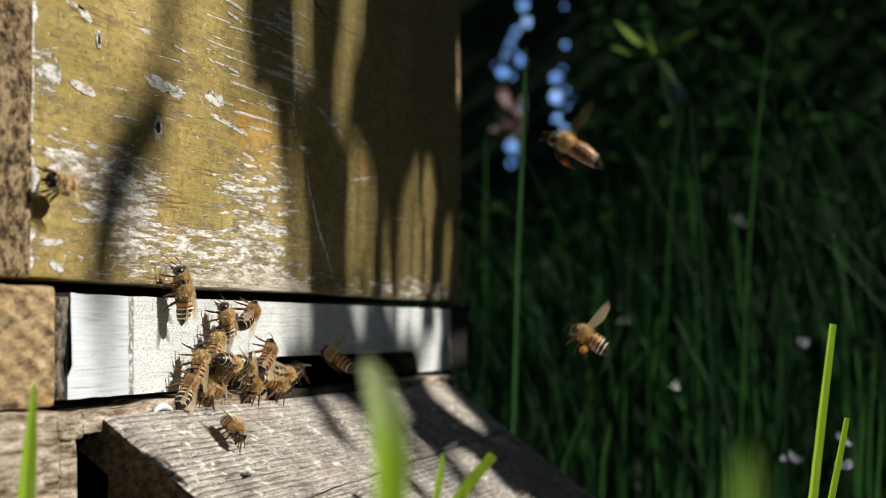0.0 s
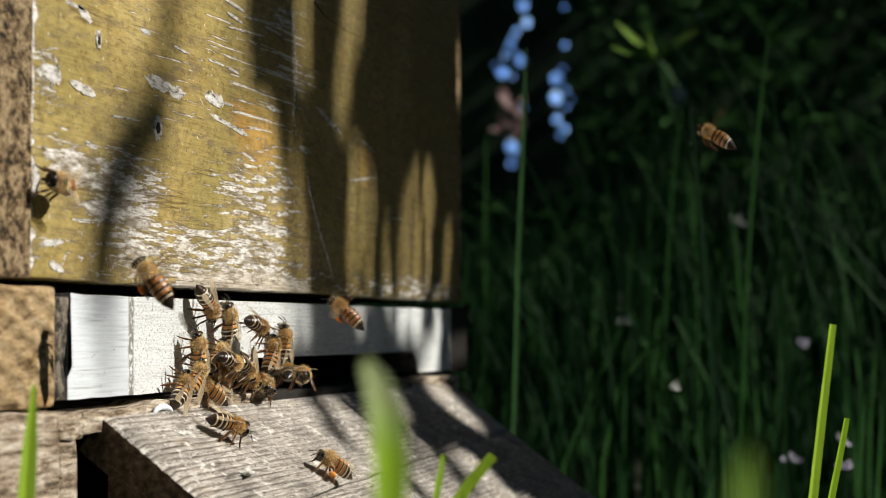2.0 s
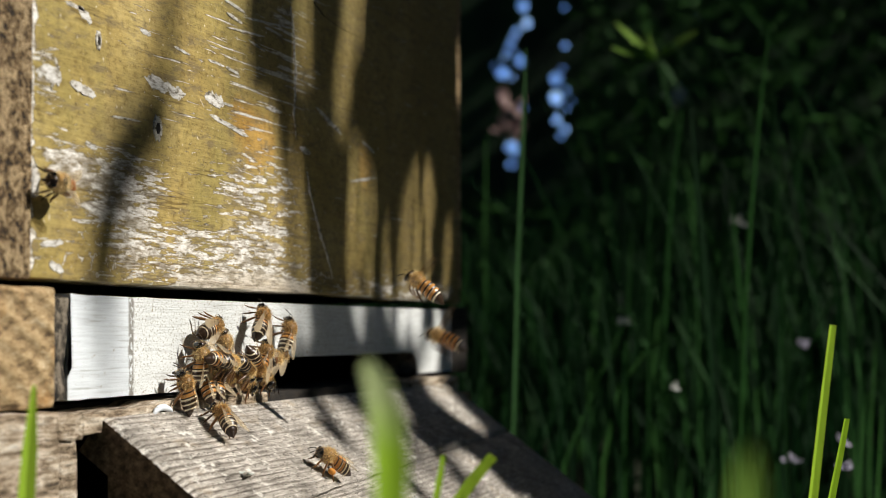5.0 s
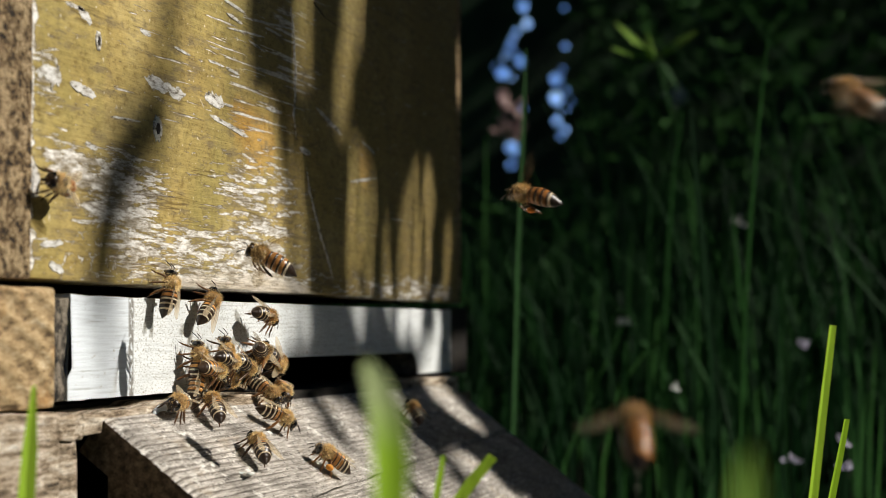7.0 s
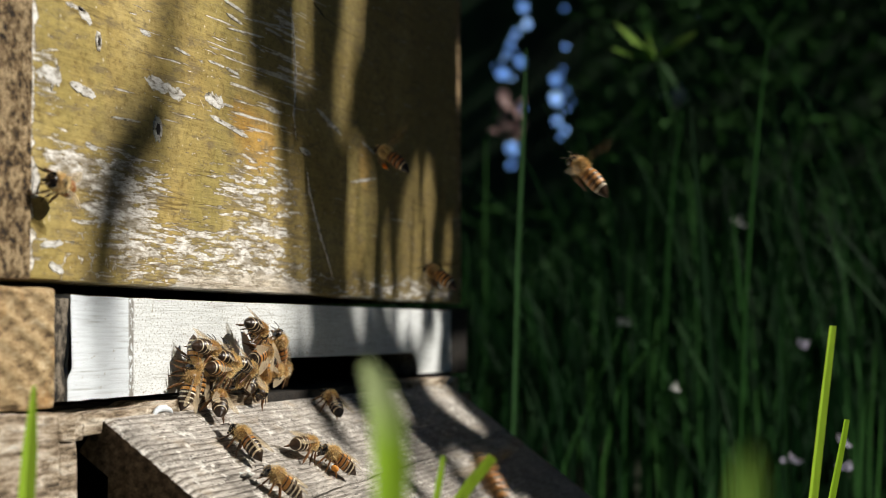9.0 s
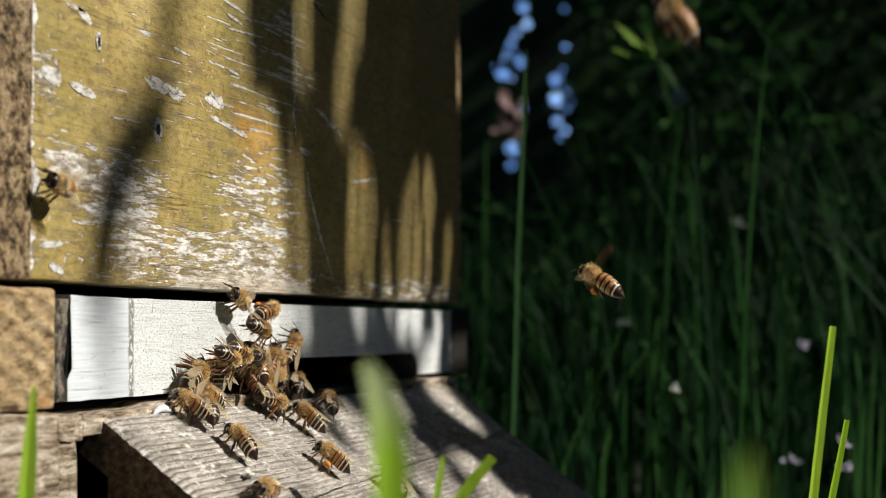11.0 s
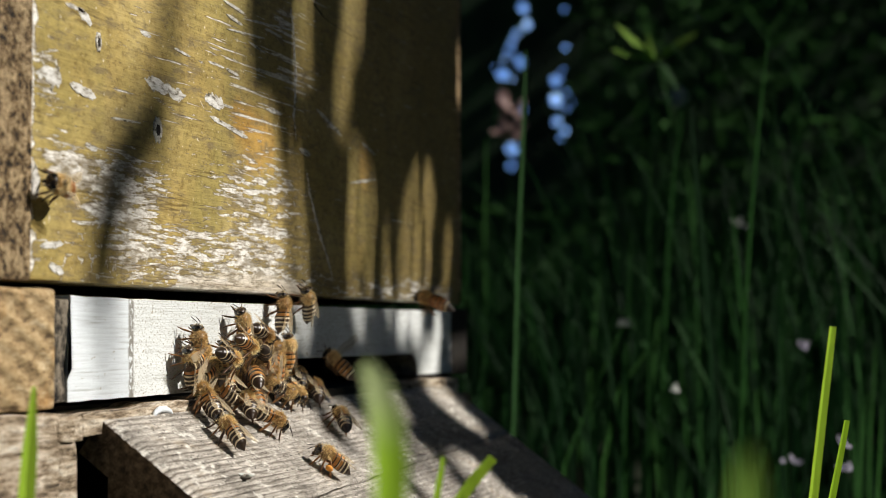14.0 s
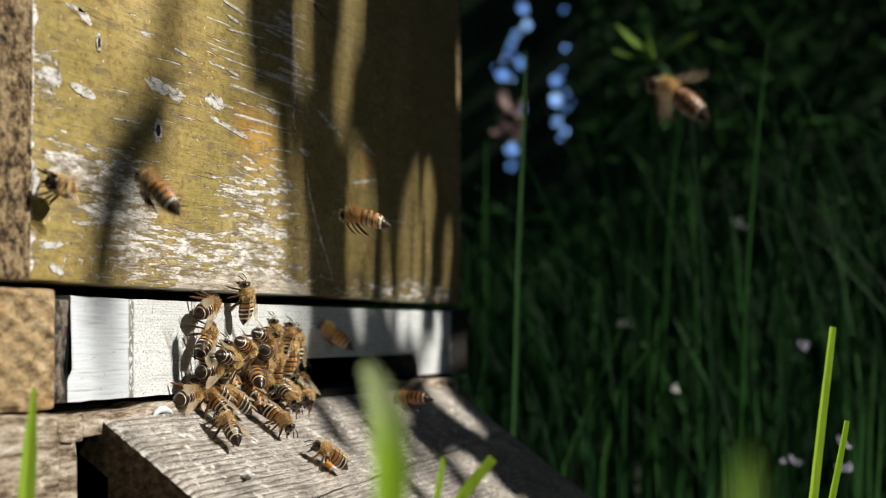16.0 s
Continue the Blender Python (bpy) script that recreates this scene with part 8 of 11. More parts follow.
    walk(bee, [(0, pose(0.0812, -0.0077, -0.0236, 48, 20, -1)), (0.33, pose(0.0816, -0.0076, -0.0236, 47, 22, -3)), (0.67, pose(0.0817, -0.0077, -0.0235, 45, 28, -8)), (1, pose(0.0820, -0.0075, -0.0232, 48, 23, -2)), (1.33, pose(0.0814, -0.0078, -0.0232, 49, 21, 0)), (1.67, pose(0.0823, -0.0078, -0.0235, 49, 20, 2)), (2, pose(0.0824, -0.0076, -0.0231, 49, 22, 1)), (2.37, pose(0.0821, -0.0074, -0.0229, 47, 26, -4)), (2.73, pose(0.0816, -0.0080, -0.0237, 50, 14, 5)), (3.1, pose(0.0816, -0.0077, -0.0236, 49, 15, 4)), (3.47, pose(0.0810, -0.0075, -0.0233, 46, 23, -5)), (3.83, pose(0.0805, -0.0077, -0.0237, 48, 15, 1)), (4.2, pose(0.0801, -0.0077, -0.0238, 47, 18, -2)), (4.55, pose(0.0798, -0.0077, -0.0234, 46, 22, -6)), (4.9, pose(0.0807, -0.0076, -0.0232, 49, 11, 5)), (5.25, pose(0.0811, -0.0076, -0.0232, 48, 16, 1)), (5.6, pose(0.0801, -0.0075, -0.0224, 49, 14, 4)), (5.95, pose(0.0813, -0.0071, -0.0221, 48, 20, -2)), (6.3, pose(0.0808, -0.0077, -0.0222, 48, 20, -1)), (6.66, pose(0.0806, -0.0083, -0.0230, 48, 21, -2)), (7.02, pose(0.0810, -0.0076, -0.0223, 49, 18, 2)), (7.39, pose(0.0799, -0.0078, -0.0221, 47, 25, -5)), (7.75, pose(0.0811, -0.0076, -0.0224, 49, 20, 1)), (8.11, pose(0.0809, -0.0081, -0.0230, 49, 18, 3)), (8.47, pose(0.0816, -0.0078, -0.0229, 49, 20, 2)), (8.84, pose(0.0816, -0.0074, -0.0225, 47, 26, -4)), (9.2, pose(0.0810, -0.0076, -0.0226, 49, 22, 1)), (9.55, pose(0.0809, -0.0075, -0.0221, 49, 21, 2)), (9.9, pose(0.0813, -0.0078, -0.0224, 47, 27, -3)), (10.25, pose(0.0804, -0.0081, -0.0220, 49, 22, 2)), (10.6, pose(0.0801, -0.0084, -0.0220, 51, 15, 9)), (10.95, pose(0.0796, -0.0081, -0.0211, 49, 24, 1)), (11.3, pose(0.0793, -0.0082, -0.0208, 47, 29, -4)), (11.65, pose(0.0791, -0.0085, -0.0208, 51, 20, 6)), (12, pose(0.0789, -0.0087, -0.0206, 50, 23, 3)), (12.36, pose(0.0796, -0.0087, -0.0211, 47, 28, -3)), (12.73, pose(0.0786, -0.0089, -0.0209, 47, 28, -3)), (13.09, pose(0.0787, -0.0090, -0.0212, 45, 31, -7)), (13.45, pose(0.0798, -0.0084, -0.0210, 51, 16, 6)), (13.82, pose(0.0800, -0.0083, -0.0209, 48, 23, 0)), (14.18, pose(0.0791, -0.0086, -0.0211, 49, 20, 2)), (14.55, pose(0.0791, -0.0087, -0.0213, 48, 21, 0)), (14.91, pose(0.0793, -0.0085, -0.0212, 50, 16, 4)), (15.27, pose(0.0791, -0.0083, -0.0210, 50, 16, 4)), (15.64, pose(0.0790, -0.0085, -0.0213, 49, 17, 3)), (16, pose(0.0793, -0.0087, -0.0216, 48, 20, -1))])
    bee = copy_thing(BEES["dark"], Matrix())
    walk(bee, [(0, pose(0.0928, -0.0077, -0.0246, 51, 26, 7)), (0.38, pose(0.0933, -0.0078, -0.0251, 50, 30, 4)), (0.76, pose(0.0928, -0.0077, -0.0246, 51, 28, 7)), (1.15, pose(0.0927, -0.0076, -0.0245, 53, 24, 11)), (1.53, pose(0.0927, -0.0077, -0.0247, 49, 33, 3)), (1.91, pose(0.0924, -0.0080, -0.0250, 50, 31, 6)), (2.29, pose(0.0926, -0.0079, -0.0249, 50, 31, 6)), (2.67, pose(0.0921, -0.0077, -0.0244, 50, 32, 6)), (3.05, pose(0.0925, -0.0078, -0.0249, 53, 25, 13)), (3.44, pose(0.0929, -0.0075, -0.0248, 47, 37, 2)), (3.82, pose(0.0926, -0.0081, -0.0254, 53, 26, 13)), (4.2, pose(0.0924, -0.0078, -0.0250, 52, 28, 12)), (4.55, pose(0.0923, -0.0076, -0.0242, 52, 28, 11)), (4.9, pose(0.0929, -0.0078, -0.0247, 50, 32, 6)), (5.25, pose(0.0929, -0.0077, -0.0243, 50, 30, 7)), (5.6, pose(0.0935, -0.0075, -0.0244, 53, 24, 11)), (5.95, pose(0.0932, -0.0079, -0.0244, 51, 28, 6)), (6.3, pose(0.0937, -0.0077, -0.0242, 51, 26, 7)), (6.66, pose(0.0940, -0.0073, -0.0238, 51, 27, 6)), (7.02, pose(0.0947, -0.0073, -0.0241, 50, 27, 4)), (7.39, pose(0.0942, -0.0078, -0.0246, 51, 26, 4)), (7.75, pose(0.0945, -0.0074, -0.0241, 52, 22, 7)), (8.11, pose(0.0940, -0.0076, -0.0240, 50, 26, 3)), (8.47, pose(0.0946, -0.0078, -0.0246, 51, 22, 5)), (8.84, pose(0.0951, -0.0074, -0.0244, 51, 22, 5)), (9.2, pose(0.0951, -0.0076, -0.0246, 50, 23, 2)), (9.55, pose(0.0970, -0.0079, -0.0245, 45, 28, 1)), (9.9, pose(0.0980, -0.0082, -0.0239, 45, 23, 10)), (10.25, pose(0.0987, -0.0093, -0.0238, 36, 33, 1)), (10.6, pose(0.0991, -0.0097, -0.0229, 41, 23, 19)), (10.95, pose(0.1011, -0.0097, -0.0228, 39, 23, 24)), (11.3, pose(0.1023, -0.0109, -0.0228, 36, 24, 28)), (11.65, pose(0.1035, -0.0109, -0.0223, 35, 23, 34)), (12, pose(0.1045, -0.0113, -0.0218, 30, 27, 33)), (12.36, pose(0.1049, -0.0112, -0.0220, 29, 29, 29)), (12.73, pose(0.1047, -0.0114, -0.0218, 30, 29, 30)), (13.09, pose(0.1043, -0.0111, -0.0213, 35, 22, 40)), (13.45, pose(0.1050, -0.0111, -0.0218, 34, 25, 36)), (13.82, pose(0.1049, -0.0115, -0.0217, 30, 31, 25)), (14.18, pose(0.1047, -0.0111, -0.0213, 35, 25, 35)), (14.55, pose(0.1054, -0.0110, -0.0218, 35, 26, 34)), (14.91, pose(0.1047, -0.0115, -0.0213, 35, 26, 33)), (15.27, pose(0.1054, -0.0108, -0.0216, 37, 24, 36)), (15.64, pose(0.1051, -0.0110, -0.0212, 35, 29, 29)), (16, pose(0.1054, -0.0108, -0.0213, 36, 28, 30))])
    bee = copy_thing(BEES["amber"], Matrix())
    walk(bee, [(0, pose(0.1250, -0.0019, -0.0193, 90, -50, 0)), (0.33, pose(0.1256, -0.0019, -0.0190, 90, -50, 0)), (0.67, pose(0.1263, -0.0019, -0.0189, 90, -53, 0)), (1, pose(0.1261, -0.0019, -0.0193, 90, -60, 0)), (1.33, pose(0.1275, -0.0019, -0.0185, 90, -61, 0)), (1.67, pose(0.1277, -0.0019, -0.0186, 90, -67, 0)), (2, pose(0.1291, -0.0019, -0.0181, 90, -70, 0)), (2.37, pose(0.1283, -0.0019, -0.0189, 90, -73, 0)), (2.73, pose(0.1270, -0.0019, -0.0188, 90, -80, 0)), (3.1, pose(0.1270, -0.0019, -0.0190, 90, -68, 0)), (3.47, pose(0.1258, -0.0019, -0.0199, 90, -75, 0)), (3.83, pose(0.1248, -0.0019, -0.0202, 90, -72, 0)), (4.2, pose(0.1240, -0.0019, -0.0206, 90, -80, 0)), (4.55, pose(0.1227, -0.0022, -0.0196, 90, -71, 0)), (4.9, pose(0.1202, -0.0026, -0.0195, 90, -59, 0)), (5.25, pose(0.1185, -0.0029, -0.0187, 90, -47, 0)), (5.6, pose(0.1164, -0.0032, -0.0176, 90, -33, 0)), (5.95, pose(0.1148, -0.0036, -0.0178, 90, -17, 0)), (6.3, pose(0.1131, -0.0039, -0.0169, 90, -10, 0)), (6.66, pose(0.1133, -0.0039, -0.0170, 90, -14, 0)), (7.02, pose(0.1135, -0.0039, -0.0175, 90, -20, 0)), (7.39, pose(0.1133, -0.0039, -0.0177, 90, -25, 0)), (7.75, pose(0.1136, -0.0039, -0.0176, 90, -2, 0)), (8.11, pose(0.1140, -0.0039, -0.0183, 90, -24, 0)), (8.47, pose(0.1147, -0.0039, -0.0181, 90, -16, 0)), (8.84, pose(0.1154, -0.0039, -0.0178, 90, -15, 0)), (9.2, pose(0.1151, -0.0039, -0.0182, 90, -20, 0)), (9.55, pose(0.1172, -0.0036, -0.0189, 90, -30, 0)), (9.9, pose(0.1203, -0.0032, -0.0189, 90, -24, 0)), (10.25, pose(0.1230, -0.0029, -0.0196, 90, -38, 0)), (10.6, pose(0.1254, -0.0026, -0.0196, 90, -38, 0)), (10.95, pose(0.1279, -0.0022, -0.0203, 90, -58, 0)), (11.3, pose(0.1302, -0.0019, -0.0202, 90, -60, 0)), (11.69, pose(0.1301, -0.0019, -0.0203, 90, -57, 0)), (12.08, pose(0.1307, -0.0019, -0.0199, 90, -62, 0)), (12.48, pose(0.1305, -0.0019, -0.0188, 90, -63, 0)), (12.87, pose(0.1309, -0.0019, -0.0194, 90, -62, 0)), (13.26, pose(0.1310, -0.0019, -0.0191, 90, -70, 0)), (13.65, pose(0.1308, -0.0019, -0.0192, 90, -71, 0)), (14.04, pose(0.1311, -0.0019, -0.0180, 90, -75, 0)), (14.43, pose(0.1309, -0.0019, -0.0176, 90, -70, 0)), (14.82, pose(0.1315, -0.0019, -0.0177, 90, -80, 0)), (15.22, pose(0.1317, -0.0019, -0.0176, 90, -75, 0)), (15.61, pose(0.1310, -0.0019, -0.0175, 90, -75, 0)), (16, pose(0.1317, -0.0019, -0.0171, 90, -80, 0))])
    bee = copy_thing(BEES["rest"], Matrix())
    walk(bee, [(0, pose(0.1116, -0.0029, -0.0325, 34, 16, -22)), (0.33, pose(0.1126, -0.0026, -0.0322, 34, 16, -23)), (0.67, pose(0.1145, -0.0027, -0.0323, 33, 19, -27)), (1, pose(0.1151, -0.0025, -0.0321, 34, 16, -22)), (1.33, pose(0.1135, -0.0017, -0.0307, 33, 18, -26)), (1.67, pose(0.1113, -0.0018, -0.0299, 27, 26, -40)), (2, pose(0.1094, -0.0018, -0.0291, 24, 29, -48)), (2.37, pose(0.1088, -0.0014, -0.0288, 15, 34, -64)), (2.73, pose(0.1077, -0.0011, -0.0286, 13, 35, -67)), (3.1, pose(0.1077, -0.0015, -0.0289, 15, 34, -64)), (3.47, pose(0.1064, -0.0011, -0.0286, 6, 37, -81)), (3.83, pose(0.1060, -0.0015, -0.0288, 3, 37, -85)), (4.2, pose(0.1054, -0.0015, -0.0289, -2, 37, -93)), (4.55, pose(0.1058, -0.0018, -0.0296, 6, 37, -81)), (4.9, pose(0.1067, -0.0015, -0.0297, 11, 35, -71)), (5.25, pose(0.1072, -0.0019, -0.0305, 18, 33, -59)), (5.6, pose(0.1079, -0.0016, -0.0306, 20, 32, -55)), (5.95, pose(0.1089, -0.0014, -0.0309, 26, 27, -43)), (6.3, pose(0.1094, -0.0018, -0.0316, 30, 22, -33)), (6.65, pose(0.1159, -0.0037, -0.0330, 13, 35, -68)), (7, pose(0.1219, -0.0048, -0.0338, -2, 37, -93)), (7.33, pose(0.1196, -0.0045, -0.0336, 13, 35, -68)), (7.67, pose(0.1159, -0.0045, -0.0336, 23, 30, -49)), (8, pose(0.1131, -0.0043, -0.0335, 34, 16, -22)), (8.4, pose(0.1120, -0.0034, -0.0320, 37, 0, -1)), (8.8, pose(0.1134, -0.0030, -0.0309, 36, -10, 13)), (9.2, pose(0.1124, -0.0026, -0.0297, 28, -26, 39)), (9.55, pose(0.1131, -0.0033, -0.0307, 27, -26, 40)), (9.9, pose(0.1143, -0.0034, -0.0311, 22, -30, 51)), (10.25, pose(0.1144, -0.0043, -0.0323, 27, -26, 41)), (10.6, pose(0.1157, -0.0042, -0.0326, 15, -34, 64)), (10.95, pose(0.1172, -0.0050, -0.0336, 22, -30, 51)), (11.3, pose(0.1177, -0.0055, -0.0344, 20, -32, 54)), (11.65, pose(0.1072, -0.0050, -0.0340, -5, -37, 99)), (12, pose(0.0965, -0.0033, -0.0328, -23, -30, 131)), (12.33, pose(0.0951, -0.0031, -0.0326, -25, -28, 135)), (12.67, pose(0.0938, -0.0035, -0.0329, -28, -26, 140)), (13, pose(0.0925, -0.0031, -0.0326, -23, -30, 131)), (13.38, pose(0.0905, -0.0030, -0.0325, -26, -28, 136)), (13.75, pose(0.0906, -0.0028, -0.0324, -26, -28, 136)), (14.12, pose(0.0895, -0.0026, -0.0322, -22, -30, 129)), (14.5, pose(0.0882, -0.0029, -0.0325, -24, -29, 132)), (14.88, pose(0.0877, -0.0031, -0.0326, -23, -30, 131)), (15.25, pose(0.0867, -0.0027, -0.0323, -19, -32, 123)), (15.62, pose(0.0858, -0.0023, -0.0320, -27, -27, 139)), (16, pose(0.0847, -0.0025, -0.0322, -23, -30, 131))])
    bee = copy_thing(BEES["amber"], Matrix())
    walk(bee, [(0, pose(0.1345, -0.0028, -0.0324, 31, 22, -32)), (0.25, pose(0.1321, -0.0031, -0.0326, 23, 29, -49)), (0.5, pose(0.1299, -0.0036, -0.0330, 24, 29, -48)), (0.75, pose(0.1298, -0.0041, -0.0333, 26, 27, -42)), (1, pose(0.1303, -0.0051, -0.0341, 24, 29, -48)), (1.25, pose(0.1301, -0.0053, -0.0342, 1, 37, -88)), (1.5, pose(0.1302, -0.0055, -0.0344, -21, 31, -126)), (1.75, pose(0.1267, -0.0048, -0.0332, -24, 29, -133)), (2, pose(0.1231, -0.0039, -0.0319, -28, 25, -141)), (2.33, pose(0.1228, -0.0022, -0.0298, -28, 26, -141)), (2.67, pose(0.1225, -0.0012, -0.0283, -28, 25, -141)), (3, pose(0.1234, -0.0001, -0.0265, -28, 25, -141)), (3.3, pose(0.1254, 0.0003, -0.0262, -24, 29, -133)), (3.6, pose(0.1269, -0.0001, -0.0265, -25, 28, -135)), (3.9, pose(0.1294, -0.0002, -0.0266, -30, 22, -147)), (4.2, pose(0.1307, -0.0001, -0.0266, -28, 25, -142)), (4.55, pose(0.1273, -0.0008, -0.0277, -19, 32, -123)), (4.9, pose(0.1252, -0.0011, -0.0286, -9, 36, -104)), (5.25, pose(0.1221, -0.0025, -0.0303, 3, 37, -85)), (5.6, pose(0.1187, -0.0030, -0.0313, 6, 37, -80)), (5.95, pose(0.1157, -0.0034, -0.0322, 23, 30, -50)), (6.3, pose(0.1128, -0.0044, -0.0336, 30, 22, -33)), (6.65, pose(0.1242, -0.0050, -0.0341, -3, 37, -94)), (7, pose(0.1360, -0.0053, -0.0343, -30, 23, -146)), (7.25, pose(0.1323, -0.0053, -0.0342, -32, 19, -153)), (7.5, pose(0.1285, -0.0062, -0.0350, -31, 21, -150)), (7.75, pose(0.1272, -0.0058, -0.0346, -20, 32, -125)), (8, pose(0.1258, -0.0048, -0.0339, -2, 37, -93)), (8.25, pose(0.1264, -0.0035, -0.0329, -21, 31, -126)), (8.5, pose(0.1255, -0.0023, -0.0320, -31, 21, -149)), (8.85, pose(0.1208, -0.0032, -0.0326, -30, 22, -147)), (9.2, pose(0.1160, -0.0031, -0.0326, -28, 26, -141)), (9.55, pose(0.1196, -0.0027, -0.0319, -26, 28, -136)), (9.9, pose(0.1234, -0.0021, -0.0310, -22, 30, -129)), (10.25, pose(0.1262, -0.0024, -0.0308, -13, 35, -112)), (10.6, pose(0.1298, -0.0011, -0.0294, -13, 35, -112)), (10.95, pose(0.1341, -0.0011, -0.0290, -4, 37, -96)), (11.3, pose(0.1373, -0.0006, -0.0282, -2, 37, -94)), (11.64, pose(0.1358, -0.0009, -0.0285, 2, 37, -87)), (11.98, pose(0.1346, -0.0013, -0.0287, -4, 37, -97)), (12.32, pose(0.1333, -0.0008, -0.0283, 0, 37, -90)), (12.66, pose(0.1313, -0.0017, -0.0290, -6, 37, -100)), (13, pose(0.1298, -0.0016, -0.0289, -2, 37, -94)), (13.38, pose(0.1294, -0.0021, -0.0293, -3, 37, -94)), (13.75, pose(0.1284, -0.0023, -0.0295, -1, 37, -92)), (14.12, pose(0.1273, -0.0023, -0.0295, -4, 37, -96)), (14.5, pose(0.1266, -0.0019, -0.0292, -8, 36, -103)), (14.88, pose(0.1256, -0.0023, -0.0295, -8, 36, -104)), (15.25, pose(0.1248, -0.0022, -0.0294, 1, 37, -88)), (15.62, pose(0.1234, -0.0019, -0.0292, -2, 37, -94)), (16, pose(0.1228, -0.0024, -0.0295, -2, 37, -93))])
    bee = copy_thing(BEES["amber"], Matrix())
    walk(bee, [(0, pose(0.0790, -0.0035, -0.0329, -36, -7, 170)), (0.33, pose(0.0785, -0.0039, -0.0332, -36, -10, 166)), (0.67, pose(0.0776, -0.0038, -0.0331, -36, -7, 171)), (1, pose(0.0774, -0.0038, -0.0331, -36, -7, 170)), (1.33, pose(0.0779, -0.0035, -0.0329, -33, -17, 155)), (1.67, pose(0.0790, -0.0032, -0.0327, -29, -24, 144)), (2, pose(0.0793, -0.0034, -0.0328, -23, -30, 131)), (2.33, pose(0.0835, -0.0025, -0.0313, -7, -36, 102)), (2.67, pose(0.0887, -0.0008, -0.0292, 18, -33, 59)), (3, pose(0.0927, -0.0000, -0.0278, 32, -19, 27)), (3.3, pose(0.0913, -0.0012, -0.0293, 30, -22, 33)), (3.6, pose(0.0890, -0.0012, -0.0299, 25, -28, 45)), (3.9, pose(0.0865, -0.0024, -0.0315, 21, -31, 53)), (4.2, pose(0.0849, -0.0034, -0.0329, 19, -32, 57)), (4.6, pose(0.0851, -0.0028, -0.0319, 19, -33, 58)), (5, pose(0.0847, -0.0026, -0.0311, 25, -28, 46)), (5.4, pose(0.0853, -0.0020, -0.0302, 30, -22, 33)), (5.8, pose(0.0859, -0.0009, -0.0288, 26, -27, 44)), (6.2, pose(0.0862, -0.0010, -0.0284, 30, -23, 34)), (6.6, pose(0.0860, -0.0006, -0.0275, 28, -25, 38)), (7, pose(0.0861, 0.0000, -0.0265, 32, -19, 28)), (7.39, pose(0.0866, -0.0001, -0.0266, 32, -19, 27)), (7.78, pose(0.0868, -0.0002, -0.0268, 26, -27, 43)), (8.17, pose(0.0874, -0.0001, -0.0268, 30, -23, 34)), (8.57, pose(0.0879, -0.0005, -0.0271, 30, -23, 34)), (8.96, pose(0.0881, -0.0001, -0.0268, 31, -22, 32)), (9.35, pose(0.0886, -0.0005, -0.0272, 28, -25, 38)), (9.74, pose(0.0885, -0.0006, -0.0273, 27, -26, 41)), (10.13, pose(0.0893, -0.0006, -0.0274, 24, -29, 48)), (10.52, pose(0.0899, -0.0006, -0.0274, 25, -29, 46)), (10.91, pose(0.0904, 0.0000, -0.0270, 20, -32, 56)), (11.3, pose(0.0908, -0.0008, -0.0277, 22, -31, 52)), (11.7, pose(0.0914, -0.0010, -0.0279, 19, -32, 57)), (12.09, pose(0.0921, -0.0004, -0.0275, 16, -34, 64)), (12.48, pose(0.0924, -0.0011, -0.0281, 19, -33, 58)), (12.87, pose(0.0927, -0.0008, -0.0280, 16, -34, 63)), (13.26, pose(0.0930, -0.0009, -0.0281, 9, -36, 75)), (13.65, pose(0.0940, -0.0008, -0.0280, 12, -35, 69)), (14.04, pose(0.0936, -0.0015, -0.0286, 11, -35, 71)), (14.43, pose(0.0938, -0.0013, -0.0285, 5, -37, 81)), (14.83, pose(0.0948, -0.0017, -0.0289, 8, -36, 77)), (15.22, pose(0.0946, -0.0014, -0.0287, 4, -37, 84)), (15.61, pose(0.0953, -0.0008, -0.0283, 0, -37, 90)), (16, pose(0.0961, -0.0015, -0.0289, 1, -37, 88))])
    bee = copy_thing(BEES["dark"], Matrix())
